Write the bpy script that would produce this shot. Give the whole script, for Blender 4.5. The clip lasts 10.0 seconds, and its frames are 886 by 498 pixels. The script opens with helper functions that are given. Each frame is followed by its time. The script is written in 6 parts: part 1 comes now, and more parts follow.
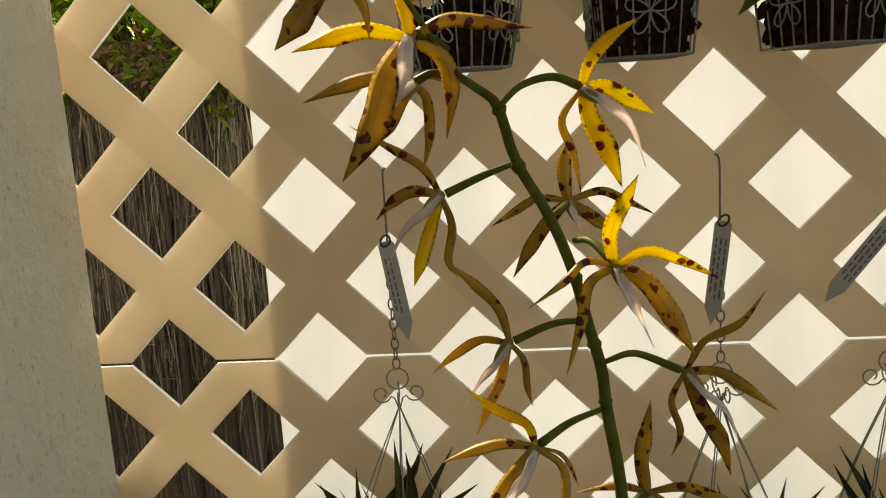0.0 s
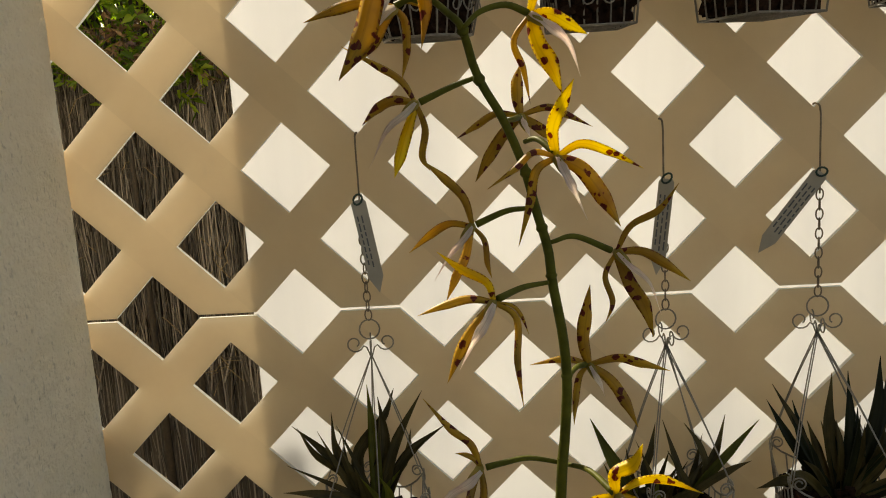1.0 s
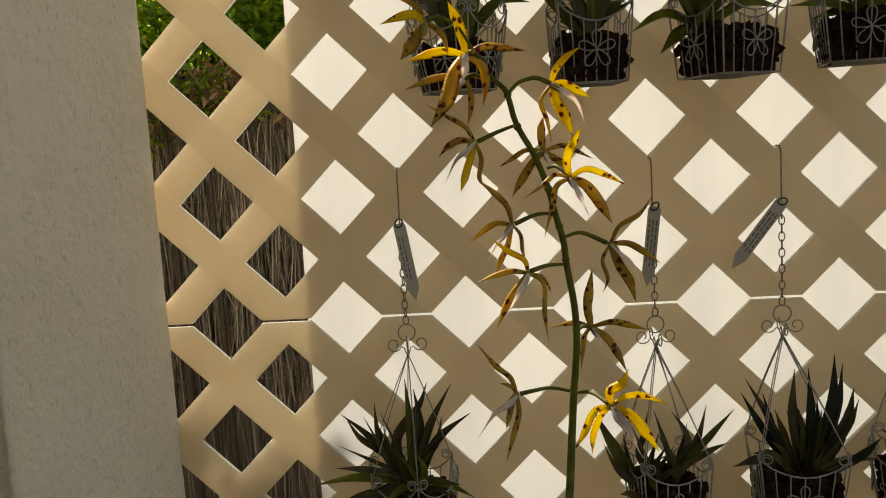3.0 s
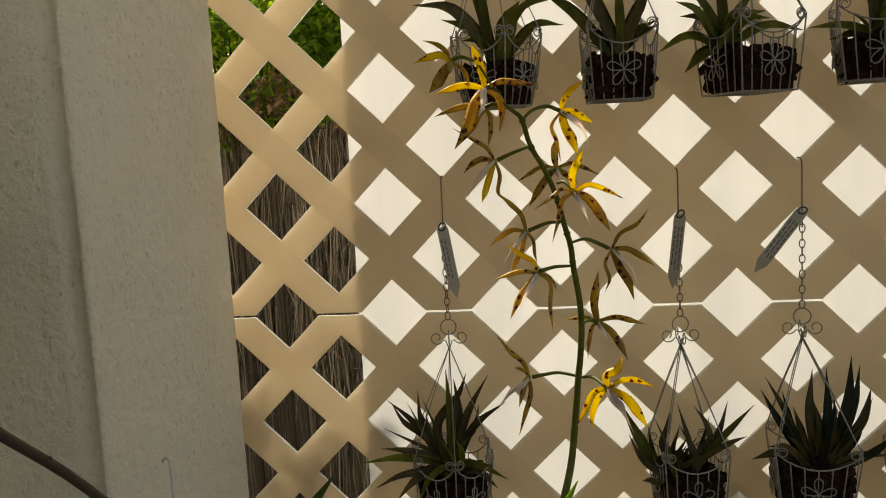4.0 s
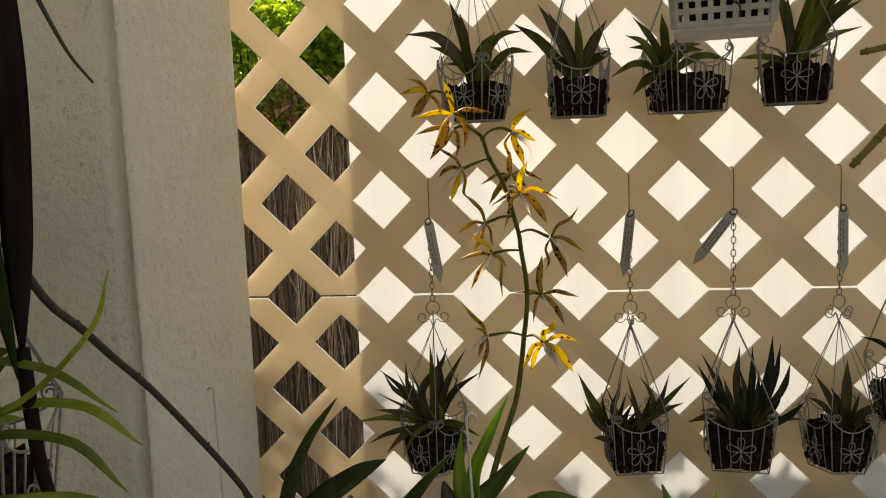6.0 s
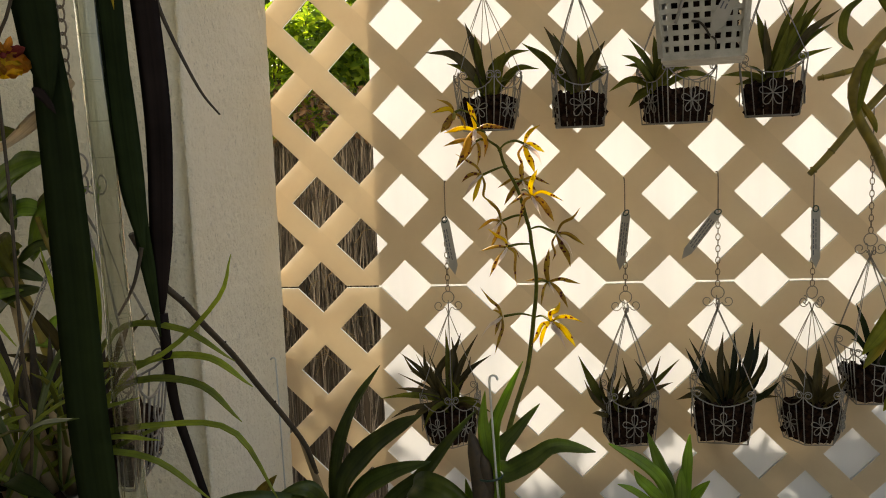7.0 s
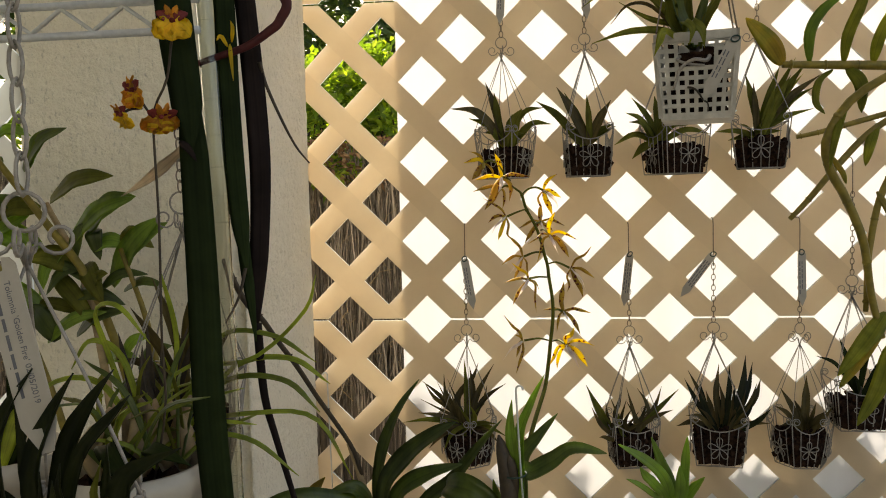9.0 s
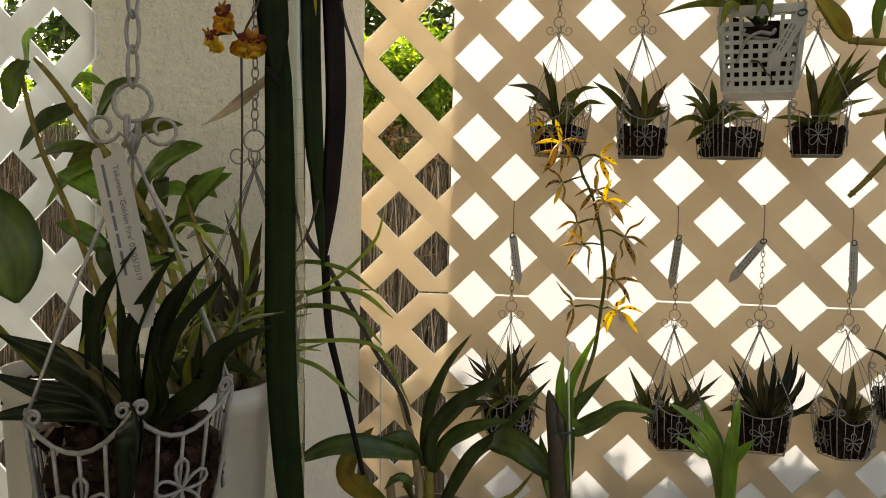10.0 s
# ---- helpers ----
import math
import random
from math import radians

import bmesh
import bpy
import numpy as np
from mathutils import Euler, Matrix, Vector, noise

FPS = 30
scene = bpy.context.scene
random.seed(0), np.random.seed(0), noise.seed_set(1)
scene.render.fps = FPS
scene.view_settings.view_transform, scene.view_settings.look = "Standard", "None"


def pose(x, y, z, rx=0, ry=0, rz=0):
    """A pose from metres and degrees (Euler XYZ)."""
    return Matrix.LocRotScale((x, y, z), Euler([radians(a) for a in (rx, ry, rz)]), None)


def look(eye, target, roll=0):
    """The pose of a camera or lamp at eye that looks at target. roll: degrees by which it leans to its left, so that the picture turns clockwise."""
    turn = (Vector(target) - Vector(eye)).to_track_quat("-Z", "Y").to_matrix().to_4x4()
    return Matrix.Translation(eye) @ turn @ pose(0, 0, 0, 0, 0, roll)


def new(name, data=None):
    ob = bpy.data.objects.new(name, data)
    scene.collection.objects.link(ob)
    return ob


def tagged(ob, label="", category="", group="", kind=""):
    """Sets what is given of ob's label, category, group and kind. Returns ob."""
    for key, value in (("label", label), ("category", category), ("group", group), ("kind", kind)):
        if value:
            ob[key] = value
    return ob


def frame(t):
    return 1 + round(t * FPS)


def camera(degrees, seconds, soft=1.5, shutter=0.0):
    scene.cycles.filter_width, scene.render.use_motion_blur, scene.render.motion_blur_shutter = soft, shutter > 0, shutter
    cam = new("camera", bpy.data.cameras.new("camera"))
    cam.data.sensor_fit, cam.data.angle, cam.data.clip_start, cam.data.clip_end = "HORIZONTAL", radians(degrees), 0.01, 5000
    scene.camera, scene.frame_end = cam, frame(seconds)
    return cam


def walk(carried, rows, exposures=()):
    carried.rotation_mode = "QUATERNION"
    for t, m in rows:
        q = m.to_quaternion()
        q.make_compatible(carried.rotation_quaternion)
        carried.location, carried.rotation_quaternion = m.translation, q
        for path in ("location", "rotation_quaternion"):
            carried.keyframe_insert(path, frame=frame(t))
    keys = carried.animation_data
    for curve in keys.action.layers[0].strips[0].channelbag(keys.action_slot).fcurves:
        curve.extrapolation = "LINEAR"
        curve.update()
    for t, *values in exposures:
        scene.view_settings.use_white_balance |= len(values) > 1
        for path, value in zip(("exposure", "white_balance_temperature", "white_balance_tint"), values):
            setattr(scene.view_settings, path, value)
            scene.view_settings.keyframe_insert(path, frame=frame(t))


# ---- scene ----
cam = camera(56.7, 10.0, soft=1.0)
PATH = [
    (0, (0.1970, -0.7701, 1.4584), (0.0183, 1.1922, 1.1157), -3.61),
    (0.5, (0.1991, -0.7846, 1.4384), (0.0583, 1.1799, 1.0905), -3.56),
    (1, (0.1957, -0.8392, 1.4277), (0.1051, 1.1282, 1.0795), -3.51),
    (1.5, (0.1746, -0.9096, 1.4298), (0.1263, 1.0633, 1.1052), -3.46),
    (2, (0.1658, -0.9485, 1.4307), (0.1214, 1.0284, 1.1306), -3.38),
    (2.5, (0.1637, -0.9773, 1.4249), (0.1214, 1.0024, 1.1434), -3.44),
    (2.7, (0.1672, -0.9884, 1.4243), (0.1129, 0.9936, 1.1628), -3.34),
    (3.8, (0.1872, -1.0792, 1.4383), (-0.0157, 0.8965, 1.2032), -3.20),
    (4, (0.2017, -1.0964, 1.4377), (-0.0303, 0.8759, 1.2004), -2.99),
    (4.5, (0.2305, -1.1428, 1.4374), (-0.0373, 0.8250, 1.2006), -2.78),
    (5, (0.2551, -1.1938, 1.4421), (-0.0042, 0.7761, 1.2140), -2.55),
    (5.5, (0.2599, -1.2399, 1.4481), (0.0132, 0.7317, 1.2195), -2.41),
    (5.7, (0.2481, -1.2507, 1.4424), (0.0119, 0.7216, 1.2094), -2.23),
    (6.8, (0.2373, -1.3949, 1.4649), (0.0144, 0.5780, 1.2236), -2.18),
    (7, (0.2326, -1.4237, 1.4592), (0.0052, 0.5486, 1.2175), -2.01),
    (7.5, (0.2150, -1.4750, 1.4505), (-0.0055, 0.4987, 1.2136), -1.89),
    (8, (0.2101, -1.5035, 1.4554), (-0.0043, 0.4756, 1.2621), -1.65),
    (8.5, (0.2061, -1.5320, 1.4577), (-0.0079, 0.4505, 1.3030), -1.42),
    (9, (0.2100, -1.5654, 1.4561), (-0.0145, 0.4179, 1.3295), -1.36),
    (9.5, (0.2056, -1.5815, 1.4561), (-0.0250, 0.4025, 1.3524), -0.56),
    (10, (0.1849, -1.5888, 1.4017), (-0.1214, 0.3841, 1.2839), 1.23),
]
EXPOSURES = [(0, 0.67, 8350, 8), (0.6, 0.58, 8350, 8), (2, 0.54, 8350, 8), (4.5, 0.55, 8300, 8), (6, 0.76, 8200, 10), (7, 0.91, 8150, 11), (8.5, 1.16, 8050, 11.5), (10, 1.17, 7850, 11.5)]
walk(cam, [(t, look(eye, target, roll)) for t, eye, target, roll in PATH], EXPOSURES)

# ---- light ----
SUN_DIR = Vector((0.410, -0.661, -0.628))      # the way the sunlight goes: low, from behind the lattice
world = bpy.data.worlds.new("sky_world")
scene.world = world
world.use_nodes = True
wn = world.node_tree
wn.nodes.clear()
sky = wn.nodes.new("ShaderNodeTexSky")
sky.sky_type = 'NISHITA'
sky.sun_disc = False
sky.sun_elevation = math.asin(0.628)
sky.sun_rotation = math.atan2(-SUN_DIR.x, -SUN_DIR.y)
sky.air_density, sky.dust_density, sky.ozone_density = 1.0, 4.0, 0.6
bg = wn.nodes.new("ShaderNodeBackground")
bg.inputs["Strength"].default_value = 0.15
wo = wn.nodes.new("ShaderNodeOutputWorld")
wn.links.new(sky.outputs[0], bg.inputs[0])
wn.links.new(bg.outputs[0], wo.inputs[0])
sun_data = bpy.data.lights.new("sun", "SUN")
sun_data.energy, sun_data.angle, sun_data.color = 5.0, radians(0.6), (1.0, 0.96, 0.90)
sun = new("sun", sun_data)
sun.matrix_world = look(-SUN_DIR * 12, (0, 0, 0))

# ---- materials ----


def nodes_of(name):
    m = bpy.data.materials.new(name)
    m.use_nodes = True
    t = m.node_tree
    t.nodes.clear()
    return m, t, t.nodes.new("ShaderNodeOutputMaterial")


def noise_node(t, scale, detail=4.0, rough=0.6, stretch=(1, 1, 1), space="Object"):
    co = t.nodes.new("ShaderNodeTexCoord")
    mp = t.nodes.new("ShaderNodeMapping")
    mp.inputs["Scale"].default_value = stretch
    nz = t.nodes.new("ShaderNodeTexNoise")
    nz.inputs["Scale"].default_value = scale
    nz.inputs["Detail"].default_value = detail
    nz.inputs["Roughness"].default_value = rough
    t.links.new(co.outputs[space], mp.inputs[0])
    t.links.new(mp.outputs[0], nz.inputs["Vector"])
    return nz


def ramp_node(t, source, stops):
    r = t.nodes.new("ShaderNodeValToRGB")
    e = r.color_ramp.elements
    while len(e) < len(stops):
        e.new(0.5)
    for el, (at, c) in zip(e, stops):
        el.position, el.color = at, (*c, 1)
    t.links.new(source, r.inputs[0])
    return r


def mix_colour(t, fac, a, b, kind='MIX'):
    m = t.nodes.new("ShaderNodeMix")
    m.data_type, m.blend_type = 'RGBA', kind
    for sock, v in ((m.inputs[0], fac), (m.inputs[6], a), (m.inputs[7], b)):
        if isinstance(v, (int, float)):
            sock.default_value = v
        elif isinstance(v, tuple):
            sock.default_value = (*v, 1)
        else:
            t.links.new(v, sock)
    return m.outputs[2]


def bump_of(t, height, strength, distance):
    b = t.nodes.new("ShaderNodeBump")
    b.inputs["Strength"].default_value = strength
    b.inputs["Distance"].default_value = distance
    t.links.new(height, b.inputs["Height"])
    return b.outputs[0]


def plain(name, lo, hi, rough=0.6, metal=0.0, scale=60, bump=0.2, dist=0.001, big=6, spread=0.25, stretch=(1, 1, 1), gloss=0.5):
    """An opaque surface: fine grain and large stains between two colours, with fine relief."""
    m, t, out = nodes_of(name)
    p = t.nodes.new("ShaderNodeBsdfPrincipled")
    fine = noise_node(t, scale, 6, 0.65, stretch)
    large = noise_node(t, big, 3, 0.6)
    a = ramp_node(t, fine.outputs["Fac"], [(0.3, lo), (0.7, hi)])
    dark = tuple(c * (1 - spread) for c in lo)
    c = mix_colour(t, ramp_node(t, large.outputs["Fac"], [(0.45, (0, 0, 0)), (0.75, (0.6, 0.6, 0.6))]).outputs[0], a.outputs[0], dark)
    t.links.new(c, p.inputs["Base Color"])
    p.inputs["Roughness"].default_value = rough
    p.inputs["Metallic"].default_value = metal
    p.inputs["Specular IOR Level"].default_value = gloss
    t.links.new(bump_of(t, fine.outputs["Fac"], bump, dist), p.inputs["Normal"])
    t.links.new(p.outputs[0], out.inputs[0])
    return m


def blade_place(t):
    """Across (-1 to 1), along (0 to 1) and 1 on leaves and petals."""
    at = t.nodes.new("ShaderNodeAttribute")
    at.attribute_name = "blade_place"
    sep = t.nodes.new("ShaderNodeSeparateXYZ")
    t.links.new(at.outputs["Vector"], sep.inputs[0])
    return sep.outputs[0], sep.outputs[1], sep.outputs[2]


def calc(t, kind, a, b=0.0, c=0.0):
    m = t.nodes.new("ShaderNodeMath")
    m.operation = kind
    for sock, v in zip(m.inputs, (a, b, c)):
        if isinstance(v, (int, float)):
            sock.default_value = v
        else:
            t.links.new(v, sock)
    return m.outputs[0]


def thin(name, lo, hi, through_colour, share, rough=0.5, scale=40, gloss=0.5, vary=0.35, stretch=(1, 1, 1), bump=0.25, dist=0.0006):
    """A thin surface that lets light through: leaves, petals, plastic."""
    m, t, out = nodes_of(name)
    p = t.nodes.new("ShaderNodeBsdfPrincipled")
    fine = noise_node(t, scale, 5, 0.6, stretch)
    info = t.nodes.new("ShaderNodeObjectInfo")
    c = ramp_node(t, fine.outputs["Fac"], [(0.3, lo), (0.7, hi)]).outputs[0]
    across, along, on_blade = blade_place(t)
    ribs = calc(t, 'MULTIPLY', calc(t, 'SINE', calc(t, 'MULTIPLY', across, 22.0)), 0.05)
    rib = calc(t, 'ADD', ribs, calc(t, 'MULTIPLY', calc(t, 'LESS_THAN', calc(t, 'ABSOLUTE', across), 0.10), -0.14))
    blot = noise_node(t, 28, 3, 0.6)
    rib = calc(t, 'ADD', rib, calc(t, 'MULTIPLY', calc(t, 'SUBTRACT', blot.outputs["Fac"], 0.5), 1.3))
    tone = calc(t, 'ADD', calc(t, 'MULTIPLY', rib, on_blade), 1.0)
    lit = t.nodes.new("ShaderNodeVectorMath")
    lit.operation = 'SCALE'
    t.links.new(c, lit.inputs[0])
    t.links.new(tone, lit.inputs["Scale"])
    c = lit.outputs[0]
    hsv = t.nodes.new("ShaderNodeHueSaturation")
    mr = t.nodes.new("ShaderNodeMapRange")
    mr.inputs[3].default_value, mr.inputs[4].default_value = 1 - vary, 1 + vary
    t.links.new(info.outputs["Random"], mr.inputs[0])
    t.links.new(mr.outputs[0], hsv.inputs["Value"])
    t.links.new(c, hsv.inputs["Color"])
    t.links.new(hsv.outputs[0], p.inputs["Base Color"])
    p.inputs["Roughness"].default_value = rough
    p.inputs["Specular IOR Level"].default_value = gloss
    t.links.new(bump_of(t, fine.outputs["Fac"], bump, dist), p.inputs["Normal"])
    tr = t.nodes.new("ShaderNodeBsdfTranslucent")
    tc = mix_colour(t, 1.0, hsv.outputs[0], through_colour, 'MULTIPLY')
    t.links.new(tc, tr.inputs["Color"])
    mx = t.nodes.new("ShaderNodeMixShader")
    mx.inputs[0].default_value = share
    t.links.new(p.outputs[0], mx.inputs[1])
    t.links.new(tr.outputs[0], mx.inputs[2])
    t.links.new(mx.outputs[0], out.inputs[0])
    return m


def sheet_material():
    m, t, out = nodes_of("white_translucent_sheet")
    d = t.nodes.new("ShaderNodeBsdfPrincipled")
    streak = noise_node(t, 9, 5, 0.6, (1, 1, 0.06))
    blot = noise_node(t, 3.2, 3, 0.5)
    a = ramp_node(t, streak.outputs["Fac"], [(0.3, (0.733, 0.743, 0.755)), (0.62, (0.818, 0.828, 0.836))])
    c = mix_colour(t, ramp_node(t, blot.outputs["Fac"], [(0.5, (0, 0, 0)), (0.8, (0.35, 0.35, 0.35))]).outputs[0], a.outputs[0], (0.67, 0.68, 0.69))
    t.links.new(c, d.inputs["Base Color"])
    d.inputs["Roughness"].default_value = 0.35
    tr = t.nodes.new("ShaderNodeBsdfTranslucent")
    t.links.new(c, tr.inputs["Color"])
    mx = t.nodes.new("ShaderNodeMixShader")
    mx.inputs[0].default_value = 0.66
    t.links.new(d.outputs[0], mx.inputs[1])
    t.links.new(tr.outputs[0], mx.inputs[2])
    t.links.new(mx.outputs[0], out.inputs[0])
    return m


def vinyl_material(name, lo, hi, share):
    m, t, out = nodes_of(name)
    d = t.nodes.new("ShaderNodeBsdfPrincipled")
    info = t.nodes.new("ShaderNodeObjectInfo")
    fine = noise_node(t, 220, 4, 0.6)
    blot = noise_node(t, 7, 5, 0.65)
    a = ramp_node(t, blot.outputs["Fac"], [(0.3, lo), (0.65, hi)]).outputs[0]
    grime = noise_node(t, 26, 6, 0.7, (1, 1, 0.4))
    a = mix_colour(t, ramp_node(t, grime.outputs["Fac"], [(0.6, (0, 0, 0)), (0.8, (0.3, 0.3, 0.3))]).outputs[0], a, (0.55, 0.48, 0.37))
    hsv = t.nodes.new("ShaderNodeHueSaturation")
    mr = t.nodes.new("ShaderNodeMapRange")
    mr.inputs[3].default_value, mr.inputs[4].default_value = 0.95, 1.04
    t.links.new(info.outputs["Random"], mr.inputs[0])
    t.links.new(mr.outputs[0], hsv.inputs["Value"])
    t.links.new(a, hsv.inputs["Color"])
    t.links.new(hsv.outputs[0], d.inputs["Base Color"])
    d.inputs["Roughness"].default_value = 0.55
    t.links.new(bump_of(t, fine.outputs["Fac"], 0.12, 0.0004), d.inputs["Normal"])
    tr = t.nodes.new("ShaderNodeBsdfTranslucent")
    t.links.new(mix_colour(t, 1.0, hsv.outputs[0], (0.93, 1.10, 1.35), 'MULTIPLY'), tr.inputs["Color"])
    mx = t.nodes.new("ShaderNodeMixShader")
    mx.inputs[0].default_value = share
    t.links.new(d.outputs[0], mx.inputs[1])
    t.links.new(tr.outputs[0], mx.inputs[2])
    t.links.new(mx.outputs[0], out.inputs[0])
    return m


def stucco_material(name, lo, hi):
    m, t, out = nodes_of(name)
    p = t.nodes.new("ShaderNodeBsdfPrincipled")
    grain = noise_node(t, 190, 5, 0.6)
    blot = noise_node(t, 3.5, 5, 0.65)
    pits = noise_node(t, 230, 2, 0.5, (1, 1, 0.5))
    c = ramp_node(t, blot.outputs["Fac"], [(0.3, lo), (0.7, hi)]).outputs[0]
    patch = ramp_node(t, noise_node(t, 11, 3, 0.5).outputs["Fac"], [(0.34, (0, 0, 0)), (0.52, (1, 1, 1))]).outputs[0]
    # Dark specks painted where pits would be shaded; the bump has no such pits.
    pit_shade = ramp_node(t, pits.outputs["Fac"], [(0.28, (0.5, 0.5, 0.5)), (0.40, (0, 0, 0))]).outputs[0]
    c = mix_colour(t, calc(t, 'MULTIPLY', pit_shade, patch), c, tuple(v * 0.5 for v in lo))
    # Hollows of the grain are tinted darker, imitating shade in the relief.
    c = mix_colour(t, 0.40, c, ramp_node(t, grain.outputs["Fac"], [(0.28, (0.76, 0.74, 0.69)), (0.42, (1, 1, 1))]).outputs[0], 'MULTIPLY')
    t.links.new(c, p.inputs["Base Color"])
    p.inputs["Roughness"].default_value = 0.85
    t.links.new(bump_of(t, grain.outputs["Fac"], 1.0, 0.0042), p.inputs["Normal"])
    t.links.new(p.outputs[0], out.inputs[0])
    return m


def petal_material(name, lo, hi, spot, size, share, cover):
    """Yellow petals with dark red blotches."""
    m, t, out = nodes_of(name)
    p = t.nodes.new("ShaderNodeBsdfPrincipled")
    vein = noise_node(t, 300, 3, 0.5)
    tone = noise_node(t, 55, 3, 0.5)
    dots = t.nodes.new("ShaderNodeTexVoronoi")
    dots.inputs["Scale"].default_value = size
    info = t.nodes.new("ShaderNodeObjectInfo")
    add = t.nodes.new("ShaderNodeVectorMath")
    t.links.new(t.nodes["Texture Coordinate"].outputs["Object"], add.inputs[0])
    t.links.new(info.outputs["Random"], add.inputs[1])
    wob = t.nodes.new("ShaderNodeVectorMath")
    wob.operation = 'MULTIPLY_ADD'
    wob.inputs[1].default_value = (0.004, 0.004, 0.004)
    t.links.new(vein.outputs["Color"], wob.inputs[0])
    t.links.new(add.outputs[0], wob.inputs[2])
    t.links.new(wob.outputs[0], dots.inputs["Vector"])
    c = ramp_node(t, tone.outputs["Fac"], [(0.35, lo), (0.65, hi)]).outputs[0]
    c = mix_colour(t, ramp_node(t, dots.outputs["Distance"], [(cover, (1, 1, 1)), (cover + 0.05, (0, 0, 0))]).outputs[0], c, spot)
    across, along, on_blade = blade_place(t)
    rim = calc(t, 'GREATER_THAN', calc(t, 'ABSOLUTE', across), 0.80)
    beads = calc(t, 'GREATER_THAN', calc(t, 'SINE', calc(t, 'MULTIPLY_ADD', along, 105.0, calc(t, 'MULTIPLY', vein.outputs["Fac"], 14.0))), 0.35)
    mask = calc(t, 'MULTIPLY', calc(t, 'MULTIPLY', rim, beads), calc(t, 'MULTIPLY', on_blade, 0.62))
    c = mix_colour(t, mask, c, tuple(v * 1.5 for v in spot))
    c = mix_colour(t, calc(t, 'MULTIPLY', calc(t, 'LESS_THAN', calc(t, 'ABSOLUTE', across), 0.10), 0.22), c, tuple(v * 0.6 for v in lo))
    t.links.new(c, p.inputs["Base Color"])
    p.inputs["Roughness"].default_value = 0.45
    t.links.new(bump_of(t, vein.outputs["Fac"], 0.3, 0.0004), p.inputs["Normal"])
    tr = t.nodes.new("ShaderNodeBsdfTranslucent")
    t.links.new(c, tr.inputs["Color"])
    mx = t.nodes.new("ShaderNodeMixShader")
    mx.inputs[0].default_value = share
    t.links.new(p.outputs[0], mx.inputs[1])
    t.links.new(tr.outputs[0], mx.inputs[2])
    t.links.new(mx.outputs[0], out.inputs[0])
    return m


def twig_material(name, dark, mid, pale):
    m, t, out = nodes_of(name)
    p = t.nodes.new("ShaderNodeBsdfPrincipled")
    geo = t.nodes.new("ShaderNodeNewGeometry")
    info = t.nodes.new("ShaderNodeObjectInfo")
    tone = calc(t, 'FRACT', calc(t, 'ADD', geo.outputs["Random Per Island"], info.outputs["Random"]))
    grain = noise_node(t, 120, 4, 0.6, (1, 1, 0.1))
    c = ramp_node(t, tone, [(0.1, dark), (0.6, mid), (0.97, pale)]).outputs[0]
    c = mix_colour(t, 0.45, c, ramp_node(t, grain.outputs["Fac"], [(0.3, (0.35, 0.33, 0.3)), (0.7, (1, 1, 1))]).outputs[0], 'MULTIPLY')
    t.links.new(c, p.inputs["Base Color"])
    p.inputs["Roughness"].default_value = 0.85
    t.links.new(bump_of(t, grain.outputs["Fac"], 0.5, 0.001), p.inputs["Normal"])
    t.links.new(p.outputs[0], out.inputs[0])
    return m


def island_leaf_material(name, dark, mid, pale, share):
    m, t, out = nodes_of(name)
    p = t.nodes.new("ShaderNodeBsdfPrincipled")
    geo = t.nodes.new("ShaderNodeNewGeometry")
    c = ramp_node(t, geo.outputs["Random Per Island"], [(0.05, dark), (0.55, mid), (0.95, pale)]).outputs[0]
    t.links.new(c, p.inputs["Base Color"])
    p.inputs["Roughness"].default_value = 0.45
    tr = t.nodes.new("ShaderNodeBsdfTranslucent")
    t.links.new(mix_colour(t, 1.0, c, (1.6, 1.5, 0.6), 'MULTIPLY'), tr.inputs["Color"])
    mx = t.nodes.new("ShaderNodeMixShader")
    mx.inputs[0].default_value = share
    t.links.new(p.outputs[0], mx.inputs[1])
    t.links.new(tr.outputs[0], mx.inputs[2])
    t.links.new(mx.outputs[0], out.inputs[0])
    return m


def clear_material(name):
    m, t, out = nodes_of(name)
    p = t.nodes.new("ShaderNodeBsdfPrincipled")
    p.inputs["Base Color"].default_value = (0.76, 0.78, 0.72, 1)
    p.inputs["Transmission Weight"].default_value = 1.0
    p.inputs["Roughness"].default_value = 0.03
    p.inputs["IOR"].default_value = 1.46
    t.links.new(p.outputs[0], out.inputs[0])
    return m


VINYL = vinyl_material("cream_vinyl", (0.71, 0.535, 0.34), (0.79, 0.61, 0.395), 0.48)
# Paler, less translucent copy of the vinyl, coloured as if lit by sky.
VINYL_SKYLIT = vinyl_material("skylit_cream_vinyl", (0.60, 0.555, 0.47), (0.68, 0.635, 0.55), 0.34)
# Whiter copy of the vinyl: paints the sun's brightness onto the slats' side walls.
SUNLIT_EDGE = vinyl_material("sunlit_vinyl_edge", (0.86, 0.83, 0.76), (0.90, 0.87, 0.80), 0.72)
SHEET = sheet_material()
STUCCO = stucco_material("cream_stucco", (0.78, 0.72, 0.565), (0.87, 0.81, 0.66))
WIRE = plain("grey_painted_wire", (0.23, 0.21, 0.175), (0.37, 0.34, 0.295), 0.5, 0.3, 300, 0.4, 0.0003, 40, 0.4)
RUST = plain("rusty_steel_wire", (0.16, 0.12, 0.08), (0.30, 0.25, 0.19), 0.55, 0.5, 260, 0.4, 0.0003, 40, 0.4)
WHITE_WIRE = plain("white_coated_wire", (0.55, 0.56, 0.52), (0.68, 0.68, 0.63), 0.45, 0.1, 200, 0.3, 0.0003, 30, 0.3)
